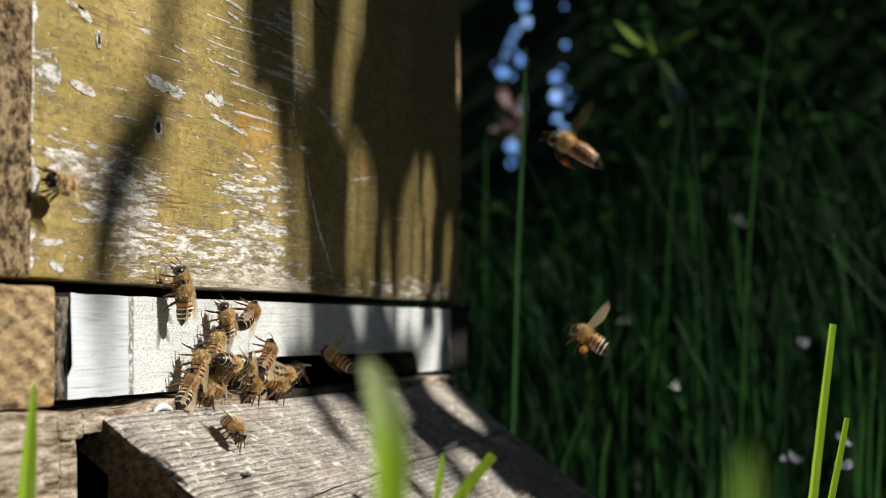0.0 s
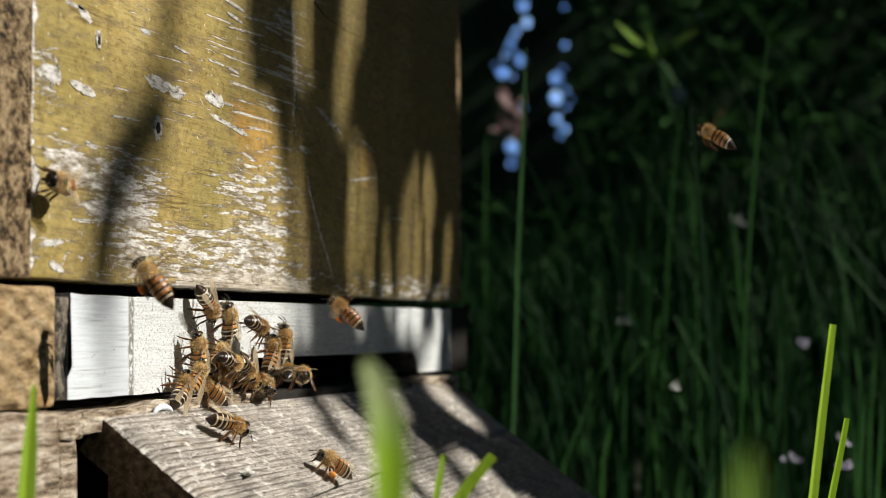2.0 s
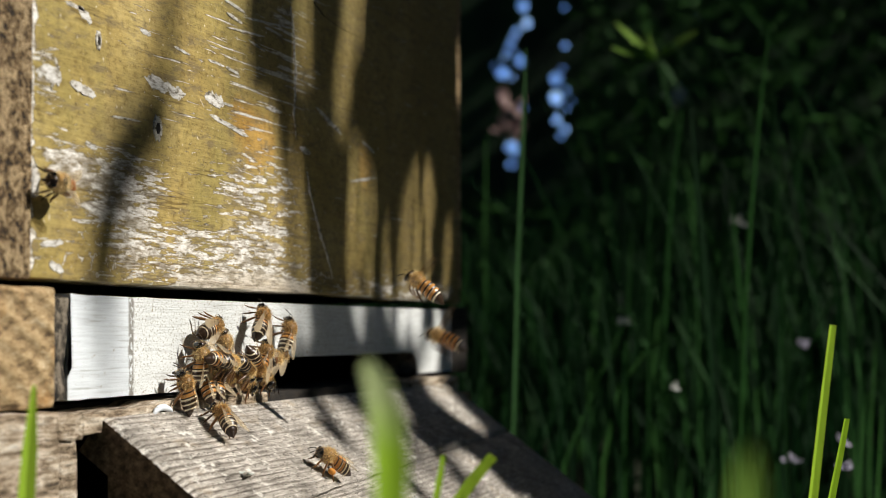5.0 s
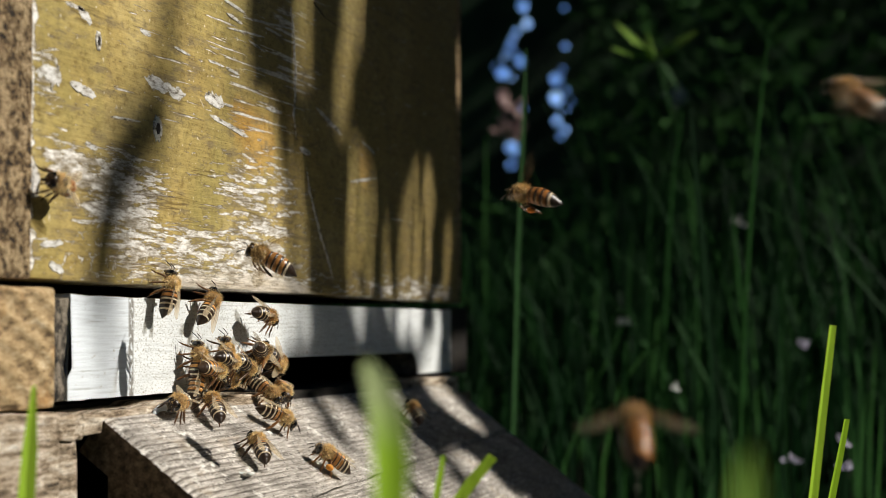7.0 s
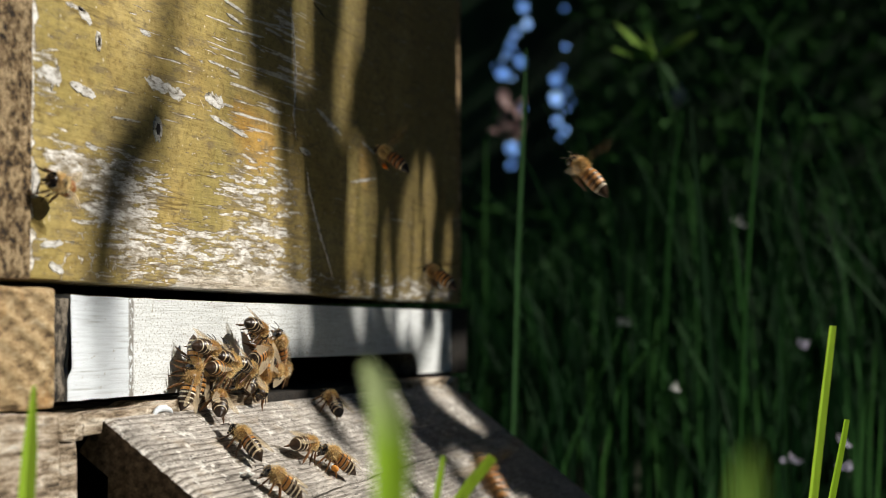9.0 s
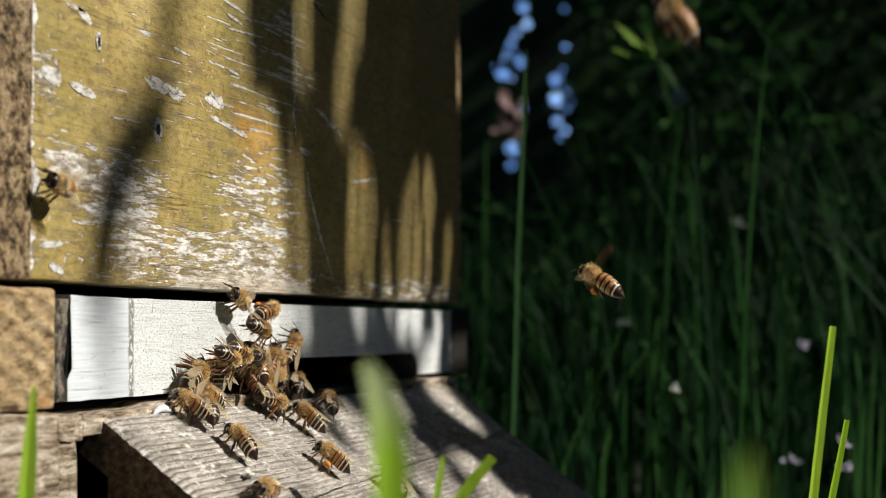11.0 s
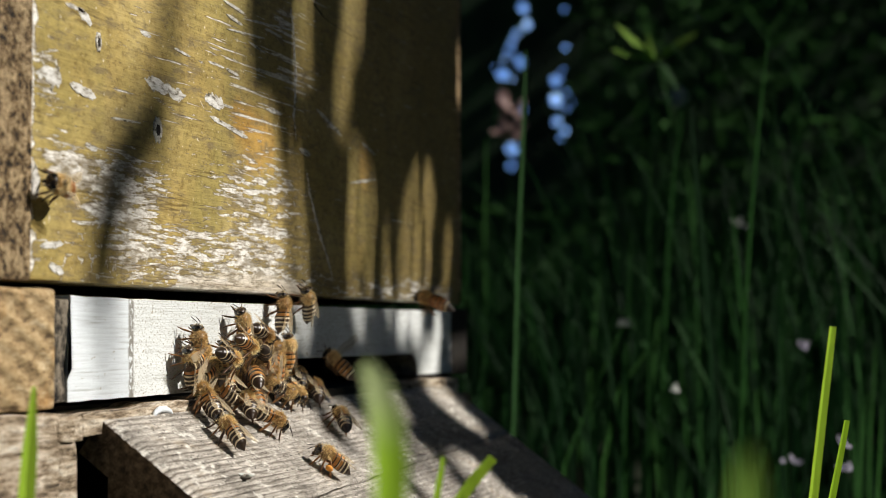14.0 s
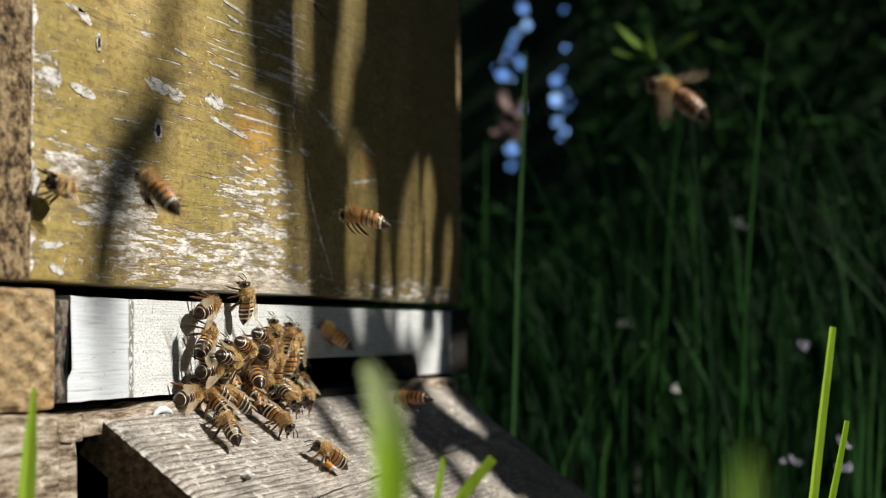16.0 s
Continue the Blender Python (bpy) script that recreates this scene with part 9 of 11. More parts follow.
    walk(bee, [(0, pose(0.1658, -0.0021, -0.0296, 0, 0, 22)), (0.25, pose(0.1907, 0.0078, -0.0296, 0, 0, 20)), (0.5, pose(0.2158, 0.0184, -0.0296, 0, 0, 22)), (0.75, pose(0.2800, 0.0434, -0.0296, 0, 0, 16)), (1, pose(0.3438, 0.0679, -0.0296, 0, 0, 21)), (1.25, pose(0.3110, 0.0544, -0.0296, 0, 0, 16)), (1.5, pose(0.2773, 0.0409, -0.0296, 0, 0, 21)), (1.75, pose(0.2025, 0.0137, -0.0296, 0, 0, 26)), (2, pose(0.1286, -0.0133, -0.0296, 0, 0, 20)), (2.33, pose(0.1376, -0.0089, -0.0256, 29, -9, 11)), (2.67, pose(0.1463, -0.0050, -0.0219, 57, -24, 13)), (3, pose(0.1557, -0.0009, -0.0182, 90, -31, 0)), (3.3, pose(0.1516, -0.0009, -0.0179, 90, -37, 0)), (3.6, pose(0.1474, -0.0009, -0.0186, 90, -32, 0)), (3.9, pose(0.1431, -0.0009, -0.0191, 90, -33, 0)), (4.2, pose(0.1395, -0.0009, -0.0189, 90, -32, 0)), (4.55, pose(0.1404, -0.0004, -0.0209, 80, -24, 2)), (4.9, pose(0.1422, 0.0004, -0.0214, 71, -19, 4)), (5.25, pose(0.1423, 0.0012, -0.0226, 63, -11, 2)), (5.6, pose(0.1439, 0.0017, -0.0240, 53, -17, 9)), (5.95, pose(0.1449, 0.0025, -0.0253, 45, -8, 5)), (6.3, pose(0.1462, 0.0029, -0.0268, 37, -5, 6)), (6.66, pose(0.1470, 0.0029, -0.0268, 36, -7, 9)), (7.02, pose(0.1480, 0.0026, -0.0270, 37, -4, 5)), (7.39, pose(0.1489, 0.0027, -0.0270, 36, -9, 12)), (7.75, pose(0.1492, 0.0022, -0.0273, 37, -6, 8)), (8.11, pose(0.1510, 0.0025, -0.0271, 37, -1, 1)), (8.47, pose(0.1512, 0.0020, -0.0275, 36, -8, 11)), (8.84, pose(0.1525, 0.0019, -0.0276, 37, -3, 4)), (9.2, pose(0.1537, 0.0017, -0.0277, 37, -4, 6)), (9.55, pose(0.1546, 0.0011, -0.0284, 36, -9, 12)), (9.9, pose(0.1555, 0.0002, -0.0293, 35, -13, 18)), (10.25, pose(0.1557, -0.0007, -0.0302, 36, -10, 13)), (10.6, pose(0.1562, -0.0019, -0.0313, 34, -16, 22)), (10.95, pose(0.1568, -0.0027, -0.0321, 33, -18, 26)), (11.3, pose(0.1577, -0.0032, -0.0327, 29, -24, 37)), (11.65, pose(0.1583, -0.0047, -0.0338, 25, -28, 45)), (12, pose(0.1592, -0.0059, -0.0347, 22, -31, 52)), (12.33, pose(0.1602, -0.0053, -0.0342, 18, -33, 59)), (12.67, pose(0.1611, -0.0042, -0.0334, 28, -26, 40)), (13, pose(0.1624, -0.0030, -0.0325, 25, -28, 46)), (13.33, pose(0.1640, -0.0020, -0.0317, 28, -25, 38)), (13.67, pose(0.1651, -0.0009, -0.0309, 28, -25, 39)), (14, pose(0.1659, -0.0001, -0.0303, 29, -24, 37)), (14.33, pose(0.1652, -0.0007, -0.0308, 28, -25, 39)), (14.67, pose(0.1646, -0.0015, -0.0314, 27, -27, 42)), (15, pose(0.1636, -0.0017, -0.0315, 29, -24, 36)), (15.33, pose(0.1635, -0.0021, -0.0318, 27, -27, 42)), (15.67, pose(0.1622, -0.0023, -0.0320, 26, -27, 43)), (16, pose(0.1612, -0.0029, -0.0325, 29, -24, 37))])
    bee = copy_thing(BEES["amber"], Matrix())
    walk(bee, [(0, pose(0.0838, -0.0009, -0.0157, 90, -60, 0)), (0.33, pose(0.0844, -0.0011, -0.0162, 90, -63, 0)), (0.67, pose(0.0842, -0.0012, -0.0166, 90, -57, 0)), (1, pose(0.0832, -0.0014, -0.0167, 90, -48, 0)), (1.33, pose(0.0839, -0.0016, -0.0179, 90, -42, 0)), (1.67, pose(0.0842, -0.0017, -0.0177, 90, -43, 0)), (2, pose(0.0838, -0.0019, -0.0183, 90, -40, 0)), (2.37, pose(0.0836, -0.0027, -0.0183, 82, -30, 3)), (2.73, pose(0.0834, -0.0035, -0.0191, 73, -27, 6)), (3.1, pose(0.0829, -0.0045, -0.0203, 67, -16, 5)), (3.47, pose(0.0822, -0.0049, -0.0199, 61, -3, 2)), (3.83, pose(0.0809, -0.0059, -0.0207, 53, 10, -2)), (4.2, pose(0.0817, -0.0068, -0.0215, 46, 16, -4)), (4.55, pose(0.0797, -0.0067, -0.0222, 45, 18, -6)), (4.9, pose(0.0777, -0.0064, -0.0226, 46, 14, -2)), (5.25, pose(0.0766, -0.0062, -0.0234, 46, 14, -2)), (5.6, pose(0.0757, -0.0059, -0.0241, 45, 19, -7)), (5.95, pose(0.0738, -0.0060, -0.0250, 46, 16, -4)), (6.3, pose(0.0717, -0.0057, -0.0256, 46, 16, -3)), (6.66, pose(0.0723, -0.0059, -0.0254, 47, 12, -1)), (7.02, pose(0.0735, -0.0062, -0.0255, 45, 15, -5)), (7.39, pose(0.0742, -0.0063, -0.0254, 44, 19, -9)), (7.75, pose(0.0750, -0.0066, -0.0255, 45, 15, -6)), (8.11, pose(0.0748, -0.0069, -0.0254, 45, 11, -3)), (8.47, pose(0.0762, -0.0074, -0.0257, 46, 7, 0)), (8.84, pose(0.0771, -0.0071, -0.0252, 44, 15, -9)), (9.2, pose(0.0775, -0.0079, -0.0257, 44, 11, -6)), (9.55, pose(0.0802, -0.0078, -0.0246, 44, 16, -7)), (9.9, pose(0.0821, -0.0076, -0.0231, 44, 22, -8)), (10.25, pose(0.0849, -0.0078, -0.0223, 47, 19, 0)), (10.6, pose(0.0864, -0.0076, -0.0207, 50, 16, 7)), (10.95, pose(0.0899, -0.0077, -0.0202, 48, 26, 2)), (11.3, pose(0.0919, -0.0077, -0.0189, 51, 26, 7)), (11.64, pose(0.0921, -0.0083, -0.0188, 50, 26, 5)), (11.98, pose(0.0924, -0.0079, -0.0176, 52, 19, 10)), (12.32, pose(0.0922, -0.0080, -0.0167, 47, 30, -2)), (12.66, pose(0.0921, -0.0084, -0.0163, 47, 29, -3)), (13, pose(0.0927, -0.0087, -0.0160, 49, 23, 2)), (13.38, pose(0.0925, -0.0084, -0.0158, 46, 30, -5)), (13.75, pose(0.0935, -0.0082, -0.0163, 50, 23, 4)), (14.12, pose(0.0938, -0.0084, -0.0171, 49, 26, 2)), (14.5, pose(0.0938, -0.0077, -0.0165, 50, 23, 5)), (14.88, pose(0.0944, -0.0076, -0.0169, 51, 22, 8)), (15.25, pose(0.0935, -0.0077, -0.0169, 48, 30, 1)), (15.62, pose(0.0936, -0.0079, -0.0173, 52, 22, 9)), (16, pose(0.0942, -0.0077, -0.0177, 51, 26, 7))])
    bee = copy_thing(BEES["rest"], Matrix())
    walk(bee, [(0, pose(0.1092, -0.0019, -0.0252, 90, 60, 0)), (0.38, pose(0.1094, -0.0019, -0.0252, 90, 52, 0)), (0.76, pose(0.1093, -0.0019, -0.0254, 90, 66, 0)), (1.15, pose(0.1086, -0.0019, -0.0248, 90, 72, 0)), (1.53, pose(0.1097, -0.0019, -0.0242, 90, 60, 0)), (1.91, pose(0.1096, -0.0019, -0.0242, 90, 68, 0)), (2.29, pose(0.1091, -0.0019, -0.0241, 90, 57, 0)), (2.67, pose(0.1090, -0.0019, -0.0234, 90, 63, 0)), (3.05, pose(0.1089, -0.0019, -0.0240, 90, 64, 0)), (3.44, pose(0.1094, -0.0019, -0.0235, 90, 66, 0)), (3.82, pose(0.1097, -0.0019, -0.0235, 90, 68, 0)), (4.2, pose(0.1092, -0.0019, -0.0231, 90, 70, 0)), (4.55, pose(0.1080, -0.0032, -0.0230, 81, 60, 2)), (4.9, pose(0.1077, -0.0043, -0.0219, 71, 55, 5)), (5.25, pose(0.1067, -0.0056, -0.0214, 67, 40, 14)), (5.6, pose(0.1056, -0.0069, -0.0206, 52, 46, 10)), (5.95, pose(0.1052, -0.0080, -0.0203, 49, 32, 23)), (6.3, pose(0.1039, -0.0094, -0.0194, 40, 29, 28)), (6.65, pose(0.1041, -0.0094, -0.0198, 40, 29, 27)), (7, pose(0.1049, -0.0094, -0.0207, 40, 29, 28)), (7.38, pose(0.1110, -0.0078, -0.0207, 47, 63, 18)), (7.75, pose(0.1169, -0.0060, -0.0201, -93, 65, -138)), (8.12, pose(0.1224, -0.0046, -0.0195, -100, 30, -163)), (8.5, pose(0.1287, -0.0029, -0.0188, -90, -13, 180)), (8.85, pose(0.1239, -0.0024, -0.0209, -90, 47, 180)), (9.2, pose(0.1190, -0.0019, -0.0240, 90, 60, 0)), (9.58, pose(0.1193, -0.0019, -0.0234, 90, 63, 0)), (9.96, pose(0.1206, -0.0019, -0.0240, 90, 52, 0)), (10.33, pose(0.1206, -0.0019, -0.0229, 90, 67, 0)), (10.71, pose(0.1220, -0.0019, -0.0235, 90, 69, 0)), (11.09, pose(0.1210, -0.0019, -0.0226, 90, 59, 0)), (11.47, pose(0.1230, -0.0019, -0.0225, 90, 55, 0)), (11.84, pose(0.1231, -0.0019, -0.0227, 90, 58, 0)), (12.22, pose(0.1230, -0.0019, -0.0225, 90, 52, 0)), (12.6, pose(0.1240, -0.0019, -0.0222, 90, 49, 0)), (12.98, pose(0.1246, -0.0019, -0.0218, 90, 50, 0)), (13.36, pose(0.1247, -0.0019, -0.0213, 90, 44, 0)), (13.73, pose(0.1265, -0.0019, -0.0217, 90, 51, 0)), (14.11, pose(0.1269, -0.0019, -0.0215, 90, 42, 0)), (14.49, pose(0.1270, -0.0019, -0.0208, 90, 41, 0)), (14.87, pose(0.1273, -0.0019, -0.0208, 90, 37, 0)), (15.24, pose(0.1281, -0.0019, -0.0206, 90, 50, 0)), (15.62, pose(0.1291, -0.0019, -0.0208, 90, 46, 0)), (16, pose(0.1291, -0.0019, -0.0199, 90, 40, 0))])
    bee = copy_thing(BEES["amber"], Matrix())
    walk(bee, [(0, pose(0.0838, -0.0019, -0.0251, -90, -30, 180)), (0.38, pose(0.0841, -0.0019, -0.0253, -90, -31, -180)), (0.76, pose(0.0854, -0.0019, -0.0249, -90, -28, 180)), (1.15, pose(0.0863, -0.0019, -0.0253, -90, -27, -180)), (1.53, pose(0.0864, -0.0019, -0.0251, -90, -20, 180)), (1.91, pose(0.0882, -0.0019, -0.0250, -90, -34, 180)), (2.29, pose(0.0885, -0.0019, -0.0256, -90, -18, 180)), (2.67, pose(0.0887, -0.0019, -0.0253, -90, -9, 180)), (3.05, pose(0.0898, -0.0019, -0.0251, -90, -7, -180)), (3.44, pose(0.0908, -0.0019, -0.0250, -90, -8, -180)), (3.82, pose(0.0920, -0.0019, -0.0255, -90, -11, 180)), (4.2, pose(0.0928, -0.0019, -0.0251, -90, -10, 180)), (4.58, pose(0.0934, -0.0019, -0.0256, -90, -13, 180)), (4.97, pose(0.0930, -0.0019, -0.0254, -90, -8, -180)), (5.35, pose(0.0951, -0.0019, -0.0257, -90, -13, 180)), (5.74, pose(0.0952, -0.0019, -0.0254, -90, -4, 180)), (6.12, pose(0.0955, -0.0019, -0.0251, -90, 6, -180)), (6.51, pose(0.0963, -0.0019, -0.0252, -90, 6, -180)), (6.89, pose(0.0963, -0.0019, -0.0252, -90, 11, -180)), (7.28, pose(0.0968, -0.0019, -0.0258, -90, 0, 180)), (7.66, pose(0.0970, -0.0019, -0.0252, -90, -10, 180)), (8.05, pose(0.0980, -0.0019, -0.0254, -90, 5, 180)), (8.43, pose(0.0986, -0.0019, -0.0257, -90, 7, -180)), (8.82, pose(0.1001, -0.0019, -0.0259, -90, 2, 180)), (9.2, pose(0.0998, -0.0019, -0.0257, -90, 10, -180)), (9.56, pose(0.1027, -0.0016, -0.0265, -81, -2, 172)), (9.92, pose(0.1067, -0.0017, -0.0278, -68, -25, 157)), (10.28, pose(0.1103, -0.0014, -0.0281, -49, -36, 139)), (10.64, pose(0.1125, -0.0014, -0.0293, -18, -44, 105)), (11, pose(0.1164, -0.0009, -0.0297, 2, -37, 87)), (11.38, pose(0.1154, -0.0016, -0.0302, 7, -36, 79)), (11.77, pose(0.1143, -0.0013, -0.0298, 1, -37, 88)), (12.15, pose(0.1135, -0.0017, -0.0300, 0, -37, 90)), (12.54, pose(0.1127, -0.0022, -0.0302, 4, -37, 83)), (12.92, pose(0.1119, -0.0024, -0.0304, 2, -37, 87)), (13.31, pose(0.1104, -0.0023, -0.0302, 5, -37, 82)), (13.69, pose(0.1100, -0.0027, -0.0304, 7, -36, 78)), (14.08, pose(0.1085, -0.0030, -0.0305, 4, -37, 84)), (14.46, pose(0.1082, -0.0031, -0.0305, 2, -37, 87)), (14.85, pose(0.1066, -0.0035, -0.0307, 2, -37, 87)), (15.23, pose(0.1060, -0.0036, -0.0307, 2, -37, 86)), (15.62, pose(0.1049, -0.0040, -0.0309, 0, -37, 90)), (16, pose(0.1038, -0.0042, -0.0309, 2, -37, 87))])
    bee = copy_thing(BEES["rest"], Matrix())
    walk(bee, [(0, pose(0.1475, -0.0008, -0.0296, 34, 15, -21)), (0.33, pose(0.1480, -0.0000, -0.0290, 36, 9, -12)), (0.67, pose(0.1482, 0.0004, -0.0287, 36, 7, -9)), (1, pose(0.1493, 0.0007, -0.0285, 37, 3, -4)), (1.33, pose(0.1490, 0.0014, -0.0279, 37, 5, -7)), (1.67, pose(0.1502, 0.0020, -0.0275, 37, 2, -3)), (2, pose(0.1503, 0.0025, -0.0271, 37, -2, 3)), (2.37, pose(0.1461, 0.0017, -0.0260, 45, -7, 4)), (2.73, pose(0.1432, 0.0011, -0.0246, 54, -8, 2)), (3.1, pose(0.1403, 0.0000, -0.0239, 62, -18, 6)), (3.47, pose(0.1362, -0.0005, -0.0225, 71, -21, 4)), (3.83, pose(0.1325, -0.0011, -0.0209, 80, -32, 4)), (4.2, pose(0.1291, -0.0019, -0.0199, 90, -30, 0)), (4.58, pose(0.1295, -0.0019, -0.0200, 90, -23, 0)), (4.96, pose(0.1293, -0.0019, -0.0202, 90, -14, 0)), (5.35, pose(0.1310, -0.0019, -0.0201, 90, -5, 0)), (5.73, pose(0.1308, -0.0019, -0.0201, 90, 4, 0)), (6.11, pose(0.1319, -0.0019, -0.0202, 90, 9, 0)), (6.49, pose(0.1316, -0.0019, -0.0204, 90, 23, 0)), (6.87, pose(0.1320, -0.0019, -0.0203, 90, 38, 0)), (7.25, pose(0.1325, -0.0019, -0.0199, 90, 40, 0)), (7.64, pose(0.1331, -0.0019, -0.0202, 90, 38, 0)), (8.02, pose(0.1337, -0.0019, -0.0208, 90, 43, 0)), (8.4, pose(0.1343, -0.0019, -0.0205, 90, 60, 0)), (8.8, pose(0.1318, -0.0019, -0.0211, 90, 41, 0)), (9.2, pose(0.1291, -0.0019, -0.0223, 90, 30, 0)), (9.55, pose(0.1302, -0.0016, -0.0231, 82, 36, -6)), (9.9, pose(0.1319, -0.0013, -0.0240, 72, 42, -14)), (10.25, pose(0.1327, -0.0009, -0.0244, 65, 37, -19)), (10.6, pose(0.1341, -0.0005, -0.0252, 60, 28, -18)), (10.95, pose(0.1359, -0.0004, -0.0263, 46, 38, -33)), (11.3, pose(0.1378, 0.0001, -0.0268, 40, 33, -36)), (11.65, pose(0.1385, 0.0003, -0.0277, 35, 28, -36)), (12, pose(0.1400, 0.0005, -0.0286, 24, 29, -47)), (12.36, pose(0.1406, 0.0009, -0.0282, 23, 30, -50)), (12.73, pose(0.1411, 0.0009, -0.0281, 25, 28, -45)), (13.09, pose(0.1418, 0.0011, -0.0278, 23, 30, -50)), (13.45, pose(0.1424, 0.0003, -0.0283, 28, 26, -40)), (13.82, pose(0.1431, 0.0009, -0.0277, 27, 26, -40)), (14.18, pose(0.1435, 0.0009, -0.0277, 22, 31, -52)), (14.55, pose(0.1445, 0.0005, -0.0278, 25, 28, -46)), (14.91, pose(0.1450, 0.0008, -0.0275, 25, 28, -46)), (15.27, pose(0.1454, 0.0005, -0.0276, 26, 27, -43)), (15.64, pose(0.1462, 0.0002, -0.0277, 20, 32, -55)), (16, pose(0.1472, 0.0008, -0.0272, 24, 29, -47))])
    bee = copy_thing(BEES["pollenfly"], Matrix())
    walk(bee, [(0, pose(0.0304, -0.1327, 0.0358, -44, -25, 99)), (0.2, pose(0.0523, -0.0888, 0.0486, -44, -25, 99)), (0.3, pose(0.0607, -0.0594, 0.0449, -45, -30, 99)), (0.5, pose(0.0417, -0.0495, 0.0326, -45, -32, 99)), (0.7, pose(0.0735, -0.0349, 0.0018, -45, -32, 99)), (0.8, pose(0.0415, -0.0411, -0.0133, -45, -34, 98)), (1, pose(-0.0097, -0.0599, -0.0370, -46, -35, 98)), (1.2, pose(-0.0135, -0.0483, -0.0307, -45, -30, 99)), (1.3, pose(-0.0086, -0.0377, -0.0148, -45, -30, 99)), (1.5, pose(-0.0250, -0.0437, 0.0019, -44, -25, 99)), (1.7, pose(-0.0201, -0.0300, -0.0017, -46, -35, 98)), (1.8, pose(-0.0127, -0.0256, 0.0006, -47, -40, 98)), (2, pose(-0.0115, -0.0291, 0.0014, -49, -48, 97)), (2.2, pose(-0.0246, -0.0468, 0.0155, -45, -30, 99)), (2.3, pose(-0.0226, -0.0546, 0.0202, -45, -30, 99)), (2.5, pose(-0.0199, -0.0642, 0.0232, -44, -28, 99)), (2.7, pose(-0.0147, -0.0543, 0.0300, -45, -30, 99)), (2.8, pose(-0.0170, -0.0451, 0.0221, -45, -32, 99)), (3, pose(-0.0277, -0.0351, 0.0124, -46, -38, 98)), (3.2, pose(-0.0316, -0.0267, 0.0399, -46, -35, 98)), (3.3, pose(-0.0233, -0.0283, 0.0500, -45, -30, 99)), (3.5, pose(0.0035, -0.0452, 0.0627, -44, -28, 99)), (3.75, pose(0.0276, -0.0464, 0.0840, -45, -30, 99)), (4, pose(0.0853, -0.0438, 0.0741, -46, -38, 98)), (4.2, pose(0.0940, -0.0736, 0.0759, -47, -40, 98)), (4.6, pose(1.0431, -0.0077, 0.3875, -47, -40, 98)), (16, pose(1.0431, -0.0077, 0.3875, -47, -40, 98))])
    beat(bee, 0.00, 4.30)
    bee = copy_thing(BEES["pollenfly"], Matrix())
    walk(bee, [(0, pose(1.1382, -0.3277, 0.3627, -58, -30, 99)), (0.5, pose(1.1092, -0.2116, 0.2583, -58, -30, 99)), (0.7, pose(0.0964, -0.1823, 0.0668, -58, -30, 99)), (0.8, pose(0.0910, -0.1626, 0.0590, -58, -32, 99)), (1, pose(0.1014, -0.1327, 0.0356, -60, -42, 98)), (1.2, pose(0.1172, -0.1018, 0.0474, -58, -30, 99)), (1.3, pose(0.1272, -0.0872, 0.0362, -58, -30, 99)), (1.5, pose(0.1404, -0.0799, 0.0168, -58, -28, 99)), (1.7, pose(0.1528, -0.0683, 0.0019, -58, -28, 99)), (1.8, pose(0.1636, -0.0503, -0.0016, -58, -30, 99)), (2, pose(0.1560, -0.0235, -0.0049, -60, -40, 98)), (2.2, pose(0.2177, -0.0070, 0.0015, -58, -30, 99)), (2.3, pose(0.2461, -0.0074, 0.0009, -57, -20, 99)), (2.5, pose(0.3348, -0.0076, -0.0133, -57, -15, 99)), (2.7, pose(0.3051, -0.0076, -0.0199, -57, -15, 99)), (2.8, pose(0.2638, -0.0076, -0.0204, -57, -15, 99)), (3, pose(0.2183, -0.0074, -0.0138, -57, -20, 99)), (3.2, pose(0.2403, -0.0074, -0.0217, -57, -20, 99)), (3.5, pose(0.2497, -0.0076, -0.0225, -57, -15, 99)), (3.7, pose(0.2375, -0.0074, -0.0133, -57, -20, 99)), (3.8, pose(0.2578, -0.0072, -0.0127, -58, -25, 99)), (4, pose(0.2864, -0.0068, -0.0113, -60, -40, 98)), (4.3, pose(0.3127, -0.0070, -0.0209, -58, -30, 99)), (4.4, pose(0.3000, -0.0020, -0.0299, 0, 0, 90)), (4.48, pose(0.3000, 0.0240, -0.0299, 0, 0, 90)), (4.6, pose(0.1640, 0.0500, -0.0309, 0, 0, 20)), (16, pose(0.1640, 0.0500, -0.0309, 0, 0, 20))])
    beat(bee, 0.45, 4.40)
    bee = copy_thing(BEES["fly"], Matrix())
